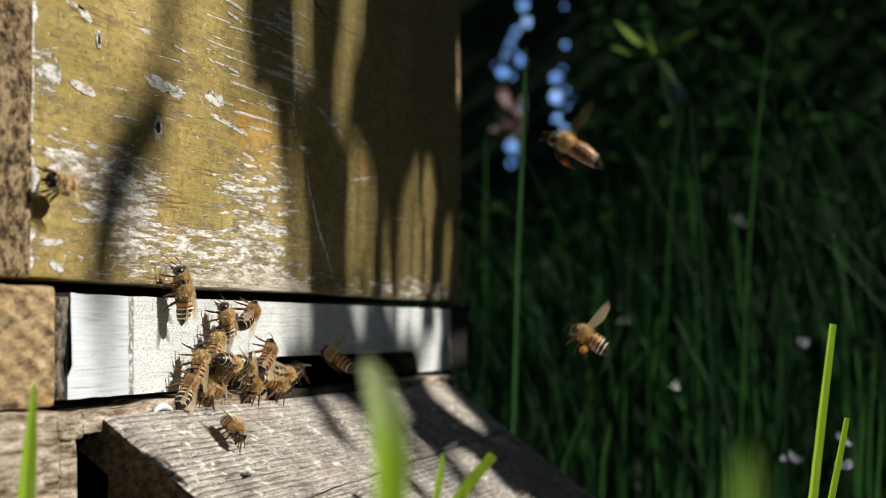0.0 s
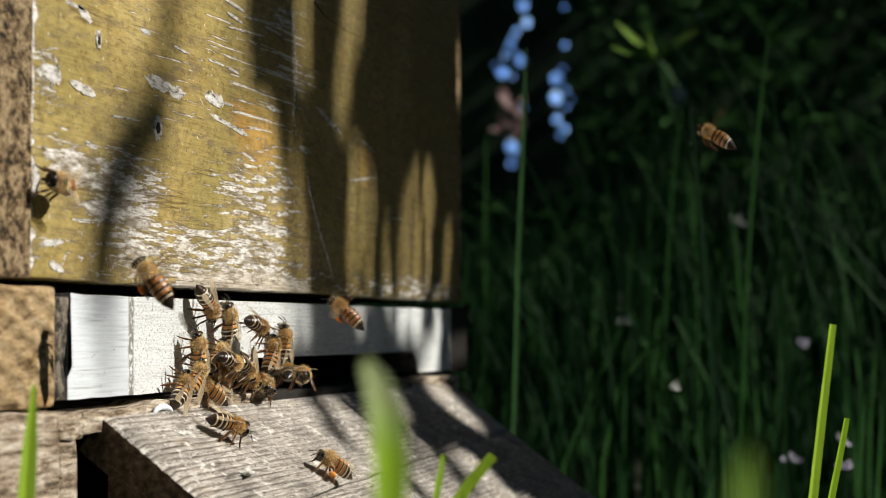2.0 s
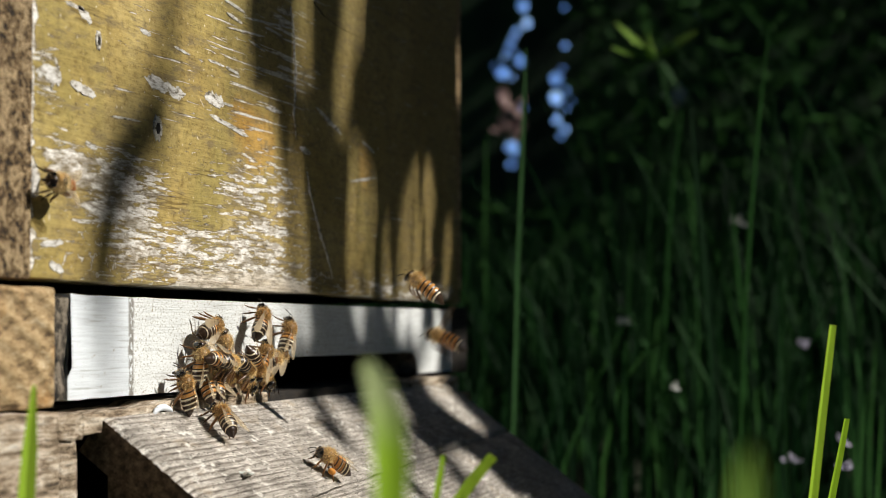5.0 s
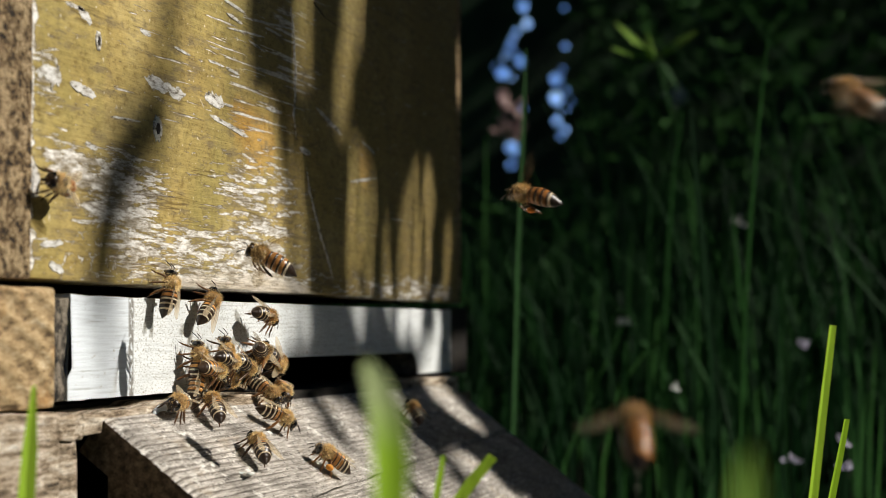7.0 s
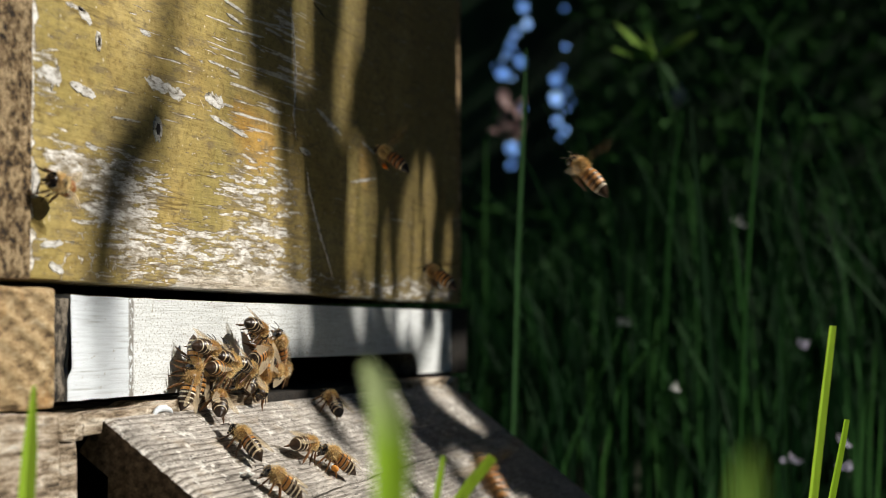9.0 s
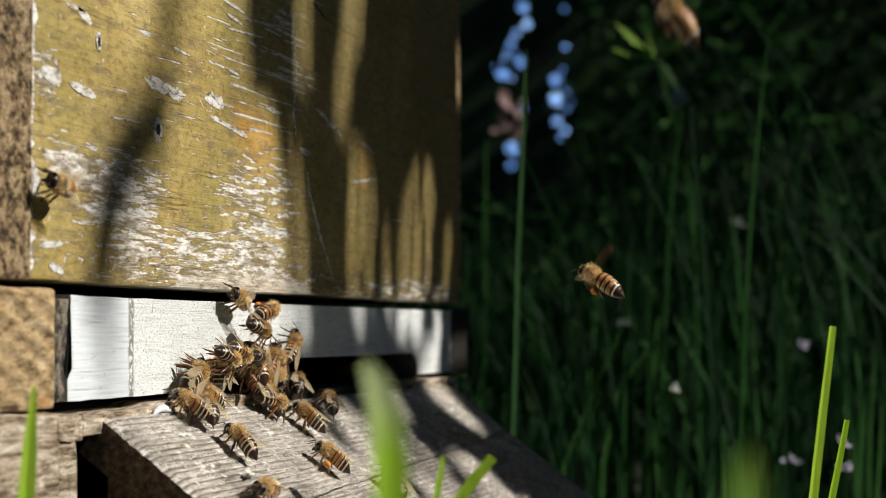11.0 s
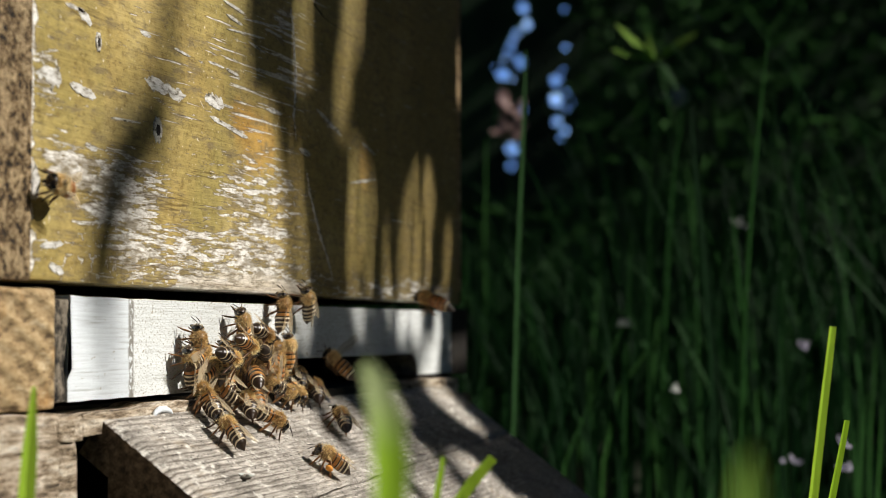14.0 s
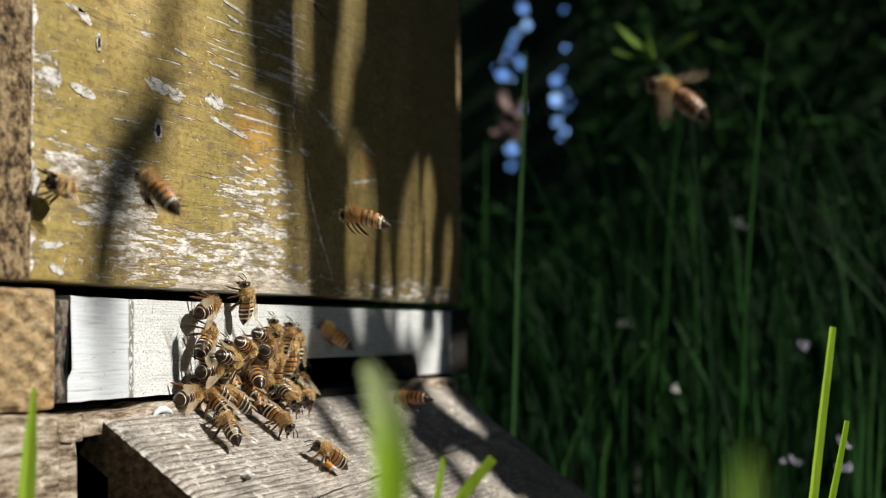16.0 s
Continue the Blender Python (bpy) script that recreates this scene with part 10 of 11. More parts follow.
    walk(bee, [(0, pose(0.1925, -0.0084, -0.0228, -47, -28, 76)), (0.3, pose(0.1969, -0.0080, -0.0176, -45, -36, 73)), (0.5, pose(0.2223, -0.0107, -0.0104, -74, -55, 57)), (0.8, pose(0.2609, -0.0713, 0.0240, -45, -36, 73)), (1, pose(0.1332, -0.1567, 0.0402, -47, -28, 76)), (1.2, pose(0.1400, -0.1841, 0.0629, -49, -19, 78)), (1.3, pose(0.1525, -0.1806, 0.0686, -48, -23, 77)), (1.5, pose(0.1347, -0.1628, 0.0469, -47, -29, 75)), (1.7, pose(0.1736, -0.1498, 0.0564, -47, -28, 76)), (1.8, pose(0.1886, -0.1478, 0.0621, -47, -28, 76)), (2, pose(0.2223, -0.1458, 0.0592, -48, -26, 76)), (2.2, pose(0.2158, -0.1256, 0.0712, -47, -28, 76)), (2.3, pose(0.2125, -0.1152, 0.0762, -47, -28, 76)), (2.5, pose(0.1492, -0.1228, 0.0864, -46, -32, 75)), (2.8, pose(1.0250, 0.0617, 0.3401, -46, -32, 75)), (16, pose(1.0250, 0.0617, 0.3401, -46, -32, 75))])
    beat(bee, 0.00, 2.60)
    bee = copy_thing(BEES["pollenfly"], Matrix())
    walk(bee, [(0, pose(1.0626, -0.1019, 0.5540, -28, -34, 86)), (1.8, pose(1.0504, -0.0304, 0.3732, -28, -34, 86)), (2, pose(1.0417, 0.0120, 0.2970, -28, -34, 86)), (2.2, pose(0.1098, -0.1255, 0.0433, -28, -34, 86)), (2.3, pose(0.1099, -0.1241, 0.0295, -27, -29, 87)), (2.5, pose(0.0945, -0.1111, 0.0037, -27, -20, 88)), (2.7, pose(0.0872, -0.0852, -0.0029, -27, -20, 88)), (2.8, pose(0.0819, -0.0676, 0.0028, -27, -25, 88)), (3, pose(0.0363, -0.0693, 0.0253, -27, -29, 87)), (3.2, pose(0.0393, -0.0410, 0.0146, -28, -34, 86)), (3.3, pose(0.0379, -0.0352, 0.0076, -28, -34, 86)), (3.5, pose(0.0359, -0.0281, -0.0034, -27, -20, 88)), (3.7, pose(0.0455, -0.0208, -0.0178, -27, -20, 88)), (3.8, pose(0.0441, -0.0129, -0.0310, -27, -29, 87)), (4, pose(0.0643, -0.0082, -0.0339, -23, -30, 131)), (4.2, pose(0.0709, -0.0063, -0.0338, -12, -35, 110)), (5.1, pose(0.1030, 0.0051, -0.0317, 2, -20, 64)), (6, pose(0.1350, 0.0165, -0.0296, 0, 0, 24)), (6.21, pose(0.1350, -0.0020, -0.0299, 0, 0, 90)), (6.36, pose(0.1350, 0.0240, -0.0299, 0, 0, 90)), (6.6, pose(0.1760, 0.0600, -0.0309, 0, 0, 78)), (16, pose(0.1760, 0.0600, -0.0309, 0, 0, 78))])
    beat(bee, 1.95, 3.90)
    bee = copy_thing(BEES["fly"], Matrix())
    walk(bee, [(0, pose(1.0528, 0.0971, -0.4461, 0, -24, 16)), (1.8, pose(-0.1517, 0.0029, -0.1009, 0, -24, 16)), (2.1, pose(-0.1448, -0.0339, -0.0224, 0, -24, 16)), (2.2, pose(-0.1386, -0.0542, -0.0267, 0, -24, 16)), (2.3, pose(-0.1322, -0.0752, -0.0321, 0, -24, 16)), (2.4, pose(-0.1257, -0.0962, -0.0381, 0, -24, 16)), (2.5, pose(-0.1235, -0.1074, -0.0401, 0, -24, 16)), (2.7, pose(-0.1217, -0.1138, -0.0386, 0, -24, 16)), (2.8, pose(-0.1215, -0.1146, -0.0386, 0, -24, 16)), (3, pose(-0.1199, -0.1196, -0.0401, 0, -24, 16)), (3.2, pose(0.9977, 0.2493, -0.2312, 0, -24, 16)), (16, pose(0.9977, 0.2493, -0.2312, 0, -24, 16))])
    beat(bee, 2.05, 3.10)
    bee = copy_thing(BEES["fly"], Matrix())
    walk(bee, [(0, pose(1.1713, -0.4170, 0.2195, -28, 9, 98)), (2.7, pose(1.1197, -0.2332, 0.1724, -28, 9, 98)), (3, pose(0.0352, -0.1495, 0.0081, -28, 9, 98)), (3.1, pose(-0.0366, -0.1546, -0.0141, -20, -11, 66)), (3.2, pose(-0.1084, -0.1598, -0.0362, 0, -23, 29)), (3.3, pose(-0.1077, -0.1627, -0.0328, 0, -23, 29)), (3.5, pose(-0.1127, -0.1441, -0.0426, 0, -23, 29)), (3.7, pose(-0.1150, -0.1359, -0.0450, 0, -23, 29)), (3.9, pose(0.9974, 0.2542, -0.2550, 0, -23, 29)), (16, pose(0.9974, 0.2542, -0.2550, 0, -23, 29))])
    beat(bee, 2.75, 3.80)
    bee = copy_thing(BEES["fly"], Matrix())
    walk(bee, [(0, pose(1.1755, -0.4155, 0.1242, -40, -29, 87)), (3.5, pose(1.1385, -0.2770, 0.0484, -40, -29, 87)), (3.8, pose(0.0541, -0.2080, 0.0048, -40, -29, 87)), (4, pose(0.0467, -0.1819, 0.0061, -41, -41, 85)), (4.2, pose(0.0907, -0.1557, 0.0220, -81, -65, 67)), (4.6, pose(0.0754, -0.1028, 0.0092, -41, -39, 85)), (5.2, pose(0.1570, -0.0293, -0.0085, -40, -29, 87)), (5.34, pose(0.1570, -0.0020, -0.0299, 0, 0, 90)), (5.44, pose(0.1570, 0.0240, -0.0299, 0, 0, 90)), (5.49, pose(0.1753, 0.0460, -0.0302, 0, 0, 143)), (5.55, pose(0.1937, 0.0680, -0.0306, 0, 0, -164)), (5.6, pose(0.2120, 0.0900, -0.0309, 0, 0, -111)), (16, pose(0.2120, 0.0900, -0.0309, 0, 0, -111))])
    beat(bee, 3.55, 5.30)
    bee = copy_thing(BEES["fly"], Matrix())
    walk(bee, [(0, pose(0.2240, 0.0500, -0.0309, 0, 0, -53)), (3.75, pose(0.2240, 0.0500, -0.0309, 0, 0, -53)), (3.83, pose(0.1548, 0.0240, -0.0299, 0, 0, -90)), (3.86, pose(0.1548, -0.0020, -0.0299, 0, 0, -90)), (3.89, pose(0.1548, -0.0163, -0.0213, -26, -19, 23)), (4, pose(0.1138, -0.0399, -0.0040, -37, -10, 78)), (4.2, pose(0.1241, -0.1255, 0.0175, -37, -10, 78)), (4.5, pose(1.1341, -0.2786, 0.1484, -37, -10, 78)), (16, pose(1.1341, -0.2786, 0.1484, -37, -10, 78))])
    beat(bee, 3.75, 4.30)
    bee = copy_thing(BEES["amberfly"], Matrix())
    walk(bee, [(0, pose(-0.2225, -0.0713, 0.0114, 0, -33, 16)), (5.9, pose(-0.2225, -0.0713, 0.0114, 0, -33, 16)), (6.2, pose(-0.2106, -0.1126, 0.0170, 0, -33, 16)), (6.3, pose(-0.2067, -0.1268, 0.0210, 0, -33, 16)), (6.4, pose(-0.2028, -0.1410, 0.0261, 0, -33, 16)), (6.5, pose(-0.1913, -0.1439, 0.0220, 0, -33, 16)), (6.6, pose(-0.1781, -0.1519, 0.0140, 0, -33, 16)), (6.7, pose(-0.1659, -0.1565, 0.0066, 0, -33, 16)), (6.8, pose(-0.1522, -0.1655, -0.0069, 0, -33, 16)), (6.9, pose(-0.1390, -0.1726, -0.0210, 0, -33, 16)), (7.0, pose(-0.1166, -0.1762, -0.0315, 0, -33, 16)), (7.2, pose(-0.0695, -0.1878, -0.0708, 0, -33, 16)), (16, pose(-0.0695, -0.1878, -0.0708, 0, -33, 16))])
    beat(bee, 6.05, 7.10)
    bee = copy_thing(BEES["pollenfly"], Matrix())
    walk(bee, [(0, pose(1.1847, -0.4628, 0.2194, -47, -28, 76)), (6.2, pose(1.1253, -0.2564, 0.1962, -47, -28, 76)), (6.4, pose(0.0295, -0.2051, 0.0374, -47, -28, 76)), (6.5, pose(0.0184, -0.1941, 0.0252, -48, -26, 76)), (6.6, pose(0.0556, -0.1646, 0.0158, -48, -26, 76)), (6.7, pose(0.0724, -0.1504, 0.0145, -47, -28, 76)), (6.8, pose(0.0674, -0.1341, 0.0178, -47, -28, 76)), (7, pose(0.0612, -0.1154, 0.0262, -52, -8, 78)), (7.2, pose(0.1023, -0.0905, 0.0052, -48, -23, 77)), (7.3, pose(0.1117, -0.0766, -0.0002, -47, -28, 76)), (7.5, pose(0.1309, -0.0480, 0.0096, -48, -26, 76)), (7.7, pose(0.1289, -0.0390, -0.0032, -47, -28, 76)), (7.8, pose(0.1284, -0.0368, -0.0062, -47, -28, 76)), (8, pose(0.1237, -0.0212, -0.0039, -48, -26, 76)), (8.2, pose(0.1514, -0.0101, -0.0026, -47, -28, 76)), (8.3, pose(0.1329, -0.0084, -0.0051, -47, -28, 76)), (8.4, pose(0.1375, -0.0046, -0.0057, -70, -35, 129)), (8.5, pose(0.1421, -0.0009, -0.0063, -90, -23, 180)), (8.8, pose(0.1432, -0.0009, -0.0127, -90, -64, 180)), (9, pose(0.1432, -0.0009, -0.0159, -90, -64, 180)), (9.2, pose(0.1410, -0.0009, -0.0143, -90, -76, 180)), (10, pose(0.1421, -0.0009, -0.0205, -90, -64, 180)), (16, pose(0.1319, -0.0039, -0.0219, -90, -90, -180))])
    beat(bee, 6.15, 8.50)
    bee = copy_thing(BEES["fly"], Matrix())
    walk(bee, [(0, pose(1.1558, -0.3720, 0.2673, -58, -30, 99)), (5.45, pose(1.1558, -0.3720, 0.2673, -58, -30, 99)), (5.9, pose(0.1307, -0.0698, 0.0071, -58, -30, 99)), (6.3, pose(0.0800, -0.0540, -0.0044, -58, -28, 99)), (6.5, pose(0.0760, -0.0410, 0.0001, -58, -25, 99)), (6.6, pose(0.0844, -0.0264, -0.0024, -58, -25, 99)), (6.7, pose(0.0833, -0.0238, 0.0030, -58, -25, 99)), (6.8, pose(0.0726, -0.0310, 0.0097, -58, -25, 99)), (7, pose(0.0410, -0.0412, 0.0088, -58, -25, 99)), (7.2, pose(0.0550, -0.0307, 0.0017, -58, -25, 99)), (7.3, pose(0.0540, -0.0283, 0.0084, -58, -25, 99)), (7.5, pose(0.1354, -0.0076, 0.0359, -57, -15, 99)), (7.6, pose(0.1176, -0.0074, 0.0414, -57, -20, 99)), (7.7, pose(0.1236, -0.0074, 0.0343, -57, -20, 99)), (7.8, pose(0.1560, -0.0072, 0.0223, -58, -25, 99)), (8, pose(0.1200, -0.0326, 0.0026, -58, -28, 99)), (8.2, pose(0.1175, -0.0250, 0.0074, -58, -30, 99)), (8.3, pose(0.1382, -0.0068, -0.0011, -60, -40, 98)), (8.37, pose(0.1369, -0.0048, -0.0014, 13, -51, 38)), (8.43, pose(0.1355, -0.0029, -0.0017, 62, -19, 3)), (8.5, pose(0.1341, -0.0009, -0.0020, 90, 23, 0)), (9.2, pose(0.1265, -0.0009, -0.0165, 90, 33, 0)), (16, pose(0.1216, -0.0029, -0.0198, 90, 34, 0))])
    beat(bee, 5.65, 8.53)
    bee = copy_thing(BEES["fly"], Matrix())
    walk(bee, [(0, pose(0.1760, 0.0600, -0.0309, 0, 0, 78)), (5.8, pose(0.1760, 0.0600, -0.0309, 0, 0, 78)), (5.85, pose(0.1683, 0.0480, -0.0306, 0, 0, 22)), (5.9, pose(0.1606, 0.0360, -0.0302, 0, 0, -34)), (5.95, pose(0.1529, 0.0240, -0.0299, 0, 0, -90)), (6.02, pose(0.1529, -0.0020, -0.0299, 0, 0, -90)), (6.05, pose(0.1529, -0.0016, -0.0206, -38, -4, -128)), (6.1, pose(0.1529, -0.0009, -0.0020, -90, -64, 180)), (6.3, pose(0.1503, -0.0068, 0.0006, -31, -57, 77)), (6.5, pose(0.1405, -0.0328, 0.0196, -29, -43, 84)), (6.7, pose(0.1249, -0.0637, 0.0590, -28, -34, 86)), (6.8, pose(0.1283, -0.0801, 0.0876, -28, -34, 86)), (7.1, pose(1.0286, 0.0377, 0.4115, -28, -34, 86)), (16, pose(1.0286, 0.0377, 0.4115, -28, -34, 86))])
    beat(bee, 6.05, 6.90)
    bee = copy_thing(BEES["fly"], Matrix())
    walk(bee, [(0, pose(0.1880, 0.0700, -0.0309, 0, 0, 135)), (6, pose(0.1880, 0.0700, -0.0309, 0, 0, 135)), (6.05, pose(0.1761, 0.0470, -0.0304, 0, 0, -158)), (6.1, pose(0.1642, 0.0240, -0.0299, 0, 0, -90)), (6.15, pose(0.1642, -0.0020, -0.0299, 0, 0, -90)), (6.17, pose(0.1642, -0.0016, -0.0243, -39, -14, -129)), (6.18, pose(0.1642, -0.0013, -0.0186, -68, -48, -158)), (6.25, pose(0.1679, -0.0053, -0.0123, 33, -72, 7)), (6.3, pose(0.1717, -0.0098, -0.0115, 7, -58, -19)), (6.5, pose(0.1591, -0.0374, -0.0006, -1, -61, -12)), (6.6, pose(0.0998, -0.0840, 0.0092, -24, -44, 69)), (6.7, pose(0.0803, -0.1261, 0.0168, -24, -19, 78)), (6.8, pose(0.0694, -0.1850, 0.0383, -24, -23, 77)), (7, pose(-0.0271, -0.2099, 0.0391, -24, -28, 76)), (7.2, pose(1.1369, -0.3029, 0.2389, -24, -28, 76)), (16, pose(1.1369, -0.3029, 0.2389, -24, -28, 76))])
    beat(bee, 6.05, 7.10)
    bee = copy_thing(BEES["fly"], Matrix())
    walk(bee, [(0, pose(1.1847, -0.4628, 0.2194, -30, -28, 99)), (7, pose(1.1234, -0.2571, 0.2391, -30, -28, 99)), (7.3, pose(0.0508, -0.2086, 0.0543, -30, -28, 99)), (7.5, pose(0.0232, -0.1882, 0.0359, -29, -25, 99)), (7.6, pose(0.0655, -0.1716, 0.0387, -30, -28, 99)), (7.7, pose(0.0603, -0.1512, 0.0304, -32, -40, 98)), (7.8, pose(0.0682, -0.1396, 0.0228, -36, -50, 97)), (7.9, pose(0.0679, -0.1347, 0.0106, -31, -71, 55)), (8, pose(0.0676, -0.1297, -0.0016, 42, -74, -54)), (8.1, pose(0.0995, -0.1006, -0.0113, -31, -71, 55)), (8.2, pose(0.1315, -0.0715, -0.0210, -36, -50, 97)), (8.4, pose(0.2335, -0.0065, -0.0280, -30, -30, 99)), (8.47, pose(0.2335, -0.0020, -0.0299, 0, 0, 90)), (8.52, pose(0.2335, 0.0240, -0.0299, 0, 0, 90)), (8.56, pose(0.2167, 0.0520, -0.0304, 0, 0, 141)), (8.6, pose(0.2000, 0.0800, -0.0309, 0, 0, -168)), (16, pose(0.2000, 0.0800, -0.0309, 0, 0, -168))])
    beat(bee, 7.05, 8.50)
    bee = copy_thing(BEES["pollenfly"], Matrix())
    walk(bee, [(0, pose(1.1868, -0.4620, 0.1717, -41, -34, 86)), (6.8, pose(1.1280, -0.2554, 0.1342, -41, -34, 86)), (7.2, pose(0.0943, -0.1735, 0.0422, -41, -34, 86)), (7.3, pose(0.0655, -0.1686, 0.0425, -41, -31, 87)), (7.5, pose(0.0560, -0.1392, 0.0617, -41, -34, 86)), (7.6, pose(0.0732, -0.1254, 0.0676, -41, -31, 87)), (7.7, pose(0.0913, -0.1074, 0.0704, -40, -29, 87)), (7.8, pose(0.1000, -0.0945, 0.0723, -40, -29, 87)), (8, pose(0.0931, -0.0722, 0.0785, -40, -28, 87)), (8.2, pose(0.1278, -0.0512, 0.0879, -40, -29, 87)), (8.3, pose(0.1440, -0.0532, 0.0755, -40, -29, 87)), (8.5, pose(0.1651, -0.0685, 0.0594, -40, -28, 87)), (8.6, pose(0.1808, -0.0650, 0.0571, -40, -28, 87)), (8.7, pose(0.1938, -0.0493, 0.0574, -40, -29, 87)), (8.8, pose(0.1990, -0.0361, 0.0575, -40, -29, 87)), (9, pose(0.2052, -0.0244, 0.0539, -41, -31, 87)), (9.2, pose(0.1449, -0.0488, 0.0260, -40, -18, 88)), (9.8, pose(0.1542, -0.0219, 0.0037, -40, -29, 87)), (10.3, pose(0.1264, -0.0009, -0.0049, -90, -65, 180)), (10.8, pose(0.1316, -0.0009, -0.0037, 90, -49, 0)), (11.3, pose(0.1368, -0.0009, -0.0024, 90, 17, 0)), (11.5, pose(0.1475, -0.0009, -0.0031, 90, 19, 0)), (12, pose(0.1421, -0.0009, -0.0096, 90, 32, 0)), (16, pose(0.1266, -0.0029, -0.0161, 90, 33, 0))])
    beat(bee, 6.95, 9.90)
    bee = copy_thing(BEES["fly"], Matrix())
    walk(bee, [(0, pose(1.1319, -0.3300, 0.5057, -36, -28, 76)), (7.2, pose(1.0788, -0.1214, 0.3395, -36, -28, 76)), (7.5, pose(0.0907, -0.1690, 0.0834, -36, -28, 76)), (7.6, pose(0.0857, -0.1510, 0.0768, -36, -28, 76)), (7.7, pose(0.0968, -0.1267, 0.0701, -36, -28, 76)), (7.8, pose(0.1049, -0.1107, 0.0650, -36, -28, 76)), (8, pose(0.1277, -0.0952, 0.0465, -37, -15, 78)), (8.2, pose(0.1432, -0.0971, 0.0409, -36, -26, 76)), (8.3, pose(0.1465, -0.1056, 0.0264, -36, -28, 76)), (8.5, pose(0.1632, -0.1064, -0.0045, -36, -26, 76)), (8.6, pose(0.1766, -0.0980, -0.0026, -36, -28, 76)), (8.7, pose(0.1896, -0.0868, 0.0034, -36, -26, 76)), (8.8, pose(0.2027, -0.0726, 0.0097, -36, -26, 76)), (9, pose(0.2301, -0.0364, 0.0092, -36, -28, 76)), (9.2, pose(0.3002, -0.0084, -0.0164, -36, -19, 78)), (9.34, pose(0.3000, -0.0020, -0.0299, 0, 0, 90)), (9.44, pose(0.3000, 0.0240, -0.0299, 0, 0, 90)), (9.52, pose(0.2620, 0.0370, -0.0304, 0, 0, 18)), (9.6, pose(0.2240, 0.0500, -0.0309, 0, 0, -53)), (16, pose(0.2240, 0.0500, -0.0309, 0, 0, -53))])
    beat(bee, 7.25, 9.30)
    bee = copy_thing(BEES["fly"], Matrix())
    walk(bee, [(0, pose(1.1608, -0.4208, 0.4578, -52, -39, 85)), (7.9, pose(1.1062, -0.2127, 0.3250, -52, -39, 85)), (8.2, pose(0.0486, -0.1974, 0.0699, -52, -39, 85)), (8.3, pose(0.0591, -0.1816, 0.0587, -52, -43, 84)), (8.5, pose(0.0752, -0.1627, 0.0430, -51, -50, 81)), (8.6, pose(0.0846, -0.1562, 0.0394, -51, -50, 81)), (8.7, pose(0.0887, -0.1503, 0.0339, -51, -48, 82)), (8.8, pose(0.0928, -0.1441, 0.0330, -52, -46, 83)), (9, pose(0.0870, -0.1249, 0.0352, -52, -43, 84)), (9.2, pose(0.0894, -0.0943, 0.0484, -52, -43, 84)), (9.6, pose(0.1248, -0.0529, 0.0219, -53, -29, 87)), (10, pose(0.1531, -0.0143, -0.0032, -52, -39, 85)), (10.3, pose(0.1265, -0.0009, -0.0126, -90, -65, 180)), (10.8, pose(0.1159, -0.0053, -0.0194, -5, -60, 74)), (11.3, pose(0.1054, -0.0097, -0.0262, 6, -24, 38)), (16, pose(0.1043, -0.0100, -0.0260, 3, -21, 42))])
    beat(bee, 7.95, 10.10)
    bee = copy_thing(BEES["amberfly"], Matrix())
    walk(bee, [(0, pose(1.1868, -0.4620, 0.1717, -47, -28, 76)), (8, pose(1.1239, -0.2570, 0.2295, -47, -28, 76)), (8.2, pose(0.0211, -0.2069, 0.0462, -47, -28, 76)), (8.3, pose(0.0214, -0.2049, 0.0297, -47, -29, 75)), (8.5, pose(-0.0062, -0.1872, 0.0058, -46, -32, 75)), (8.6, pose(0.0015, -0.1729, -0.0035, -46, -32, 75)), (8.7, pose(0.0085, -0.1529, -0.0162, -45, -36, 73)), (8.8, pose(0.0053, -0.1399, -0.0263, -42, -44, 69)), (9, pose(0.0287, -0.1100, -0.0508, -38, -50, 63)), (9.2, pose(0.1267, -0.0293, -0.0511, 32, -20, 28)), (9.6, pose(0.1359, -0.0178, -0.0437, 29, -24, 37)), (10.2, pose(0.1308, -0.0074, -0.0358, 21, -31, 54)), (16, pose(0.1072, -0.0067, -0.0328, 20, -32, 55))])
    beat(bee, 7.95, 9.10)
    bee = copy_thing(BEES["fly"], Matrix())
    walk(bee, [(0, pose(0.2720, 0.0900, -0.0309, 0, 0, 176)), (8.2, pose(0.2720, 0.0900, -0.0309, 0, 0, 176)), (8.24, pose(0.2840, 0.0570, -0.0304, 0, 0, -137)), (8.27, pose(0.2959, 0.0240, -0.0299, 0, 0, -90)), (8.31, pose(0.2959, -0.0020, -0.0299, 0, 0, -90)), (8.32, pose(0.2959, -0.0037, -0.0292, 3, -29, -41)), (8.5, pose(0.1578, -0.0801, -0.0331, -60, 14, 97)), (8.6, pose(0.1147, -0.1276, -0.0198, -60, 14, 97)), (8.7, pose(0.1027, -0.1946, 0.0057, -59, 9, 98)), (8.9, pose(1.1631, -0.3693, 0.1005, -59, 9, 98)), (16, pose(1.1631, -0.3693, 0.1005, -59, 9, 98))])
    beat(bee, 8.25, 8.80)
    bee = copy_thing(BEES["fly"], Matrix())
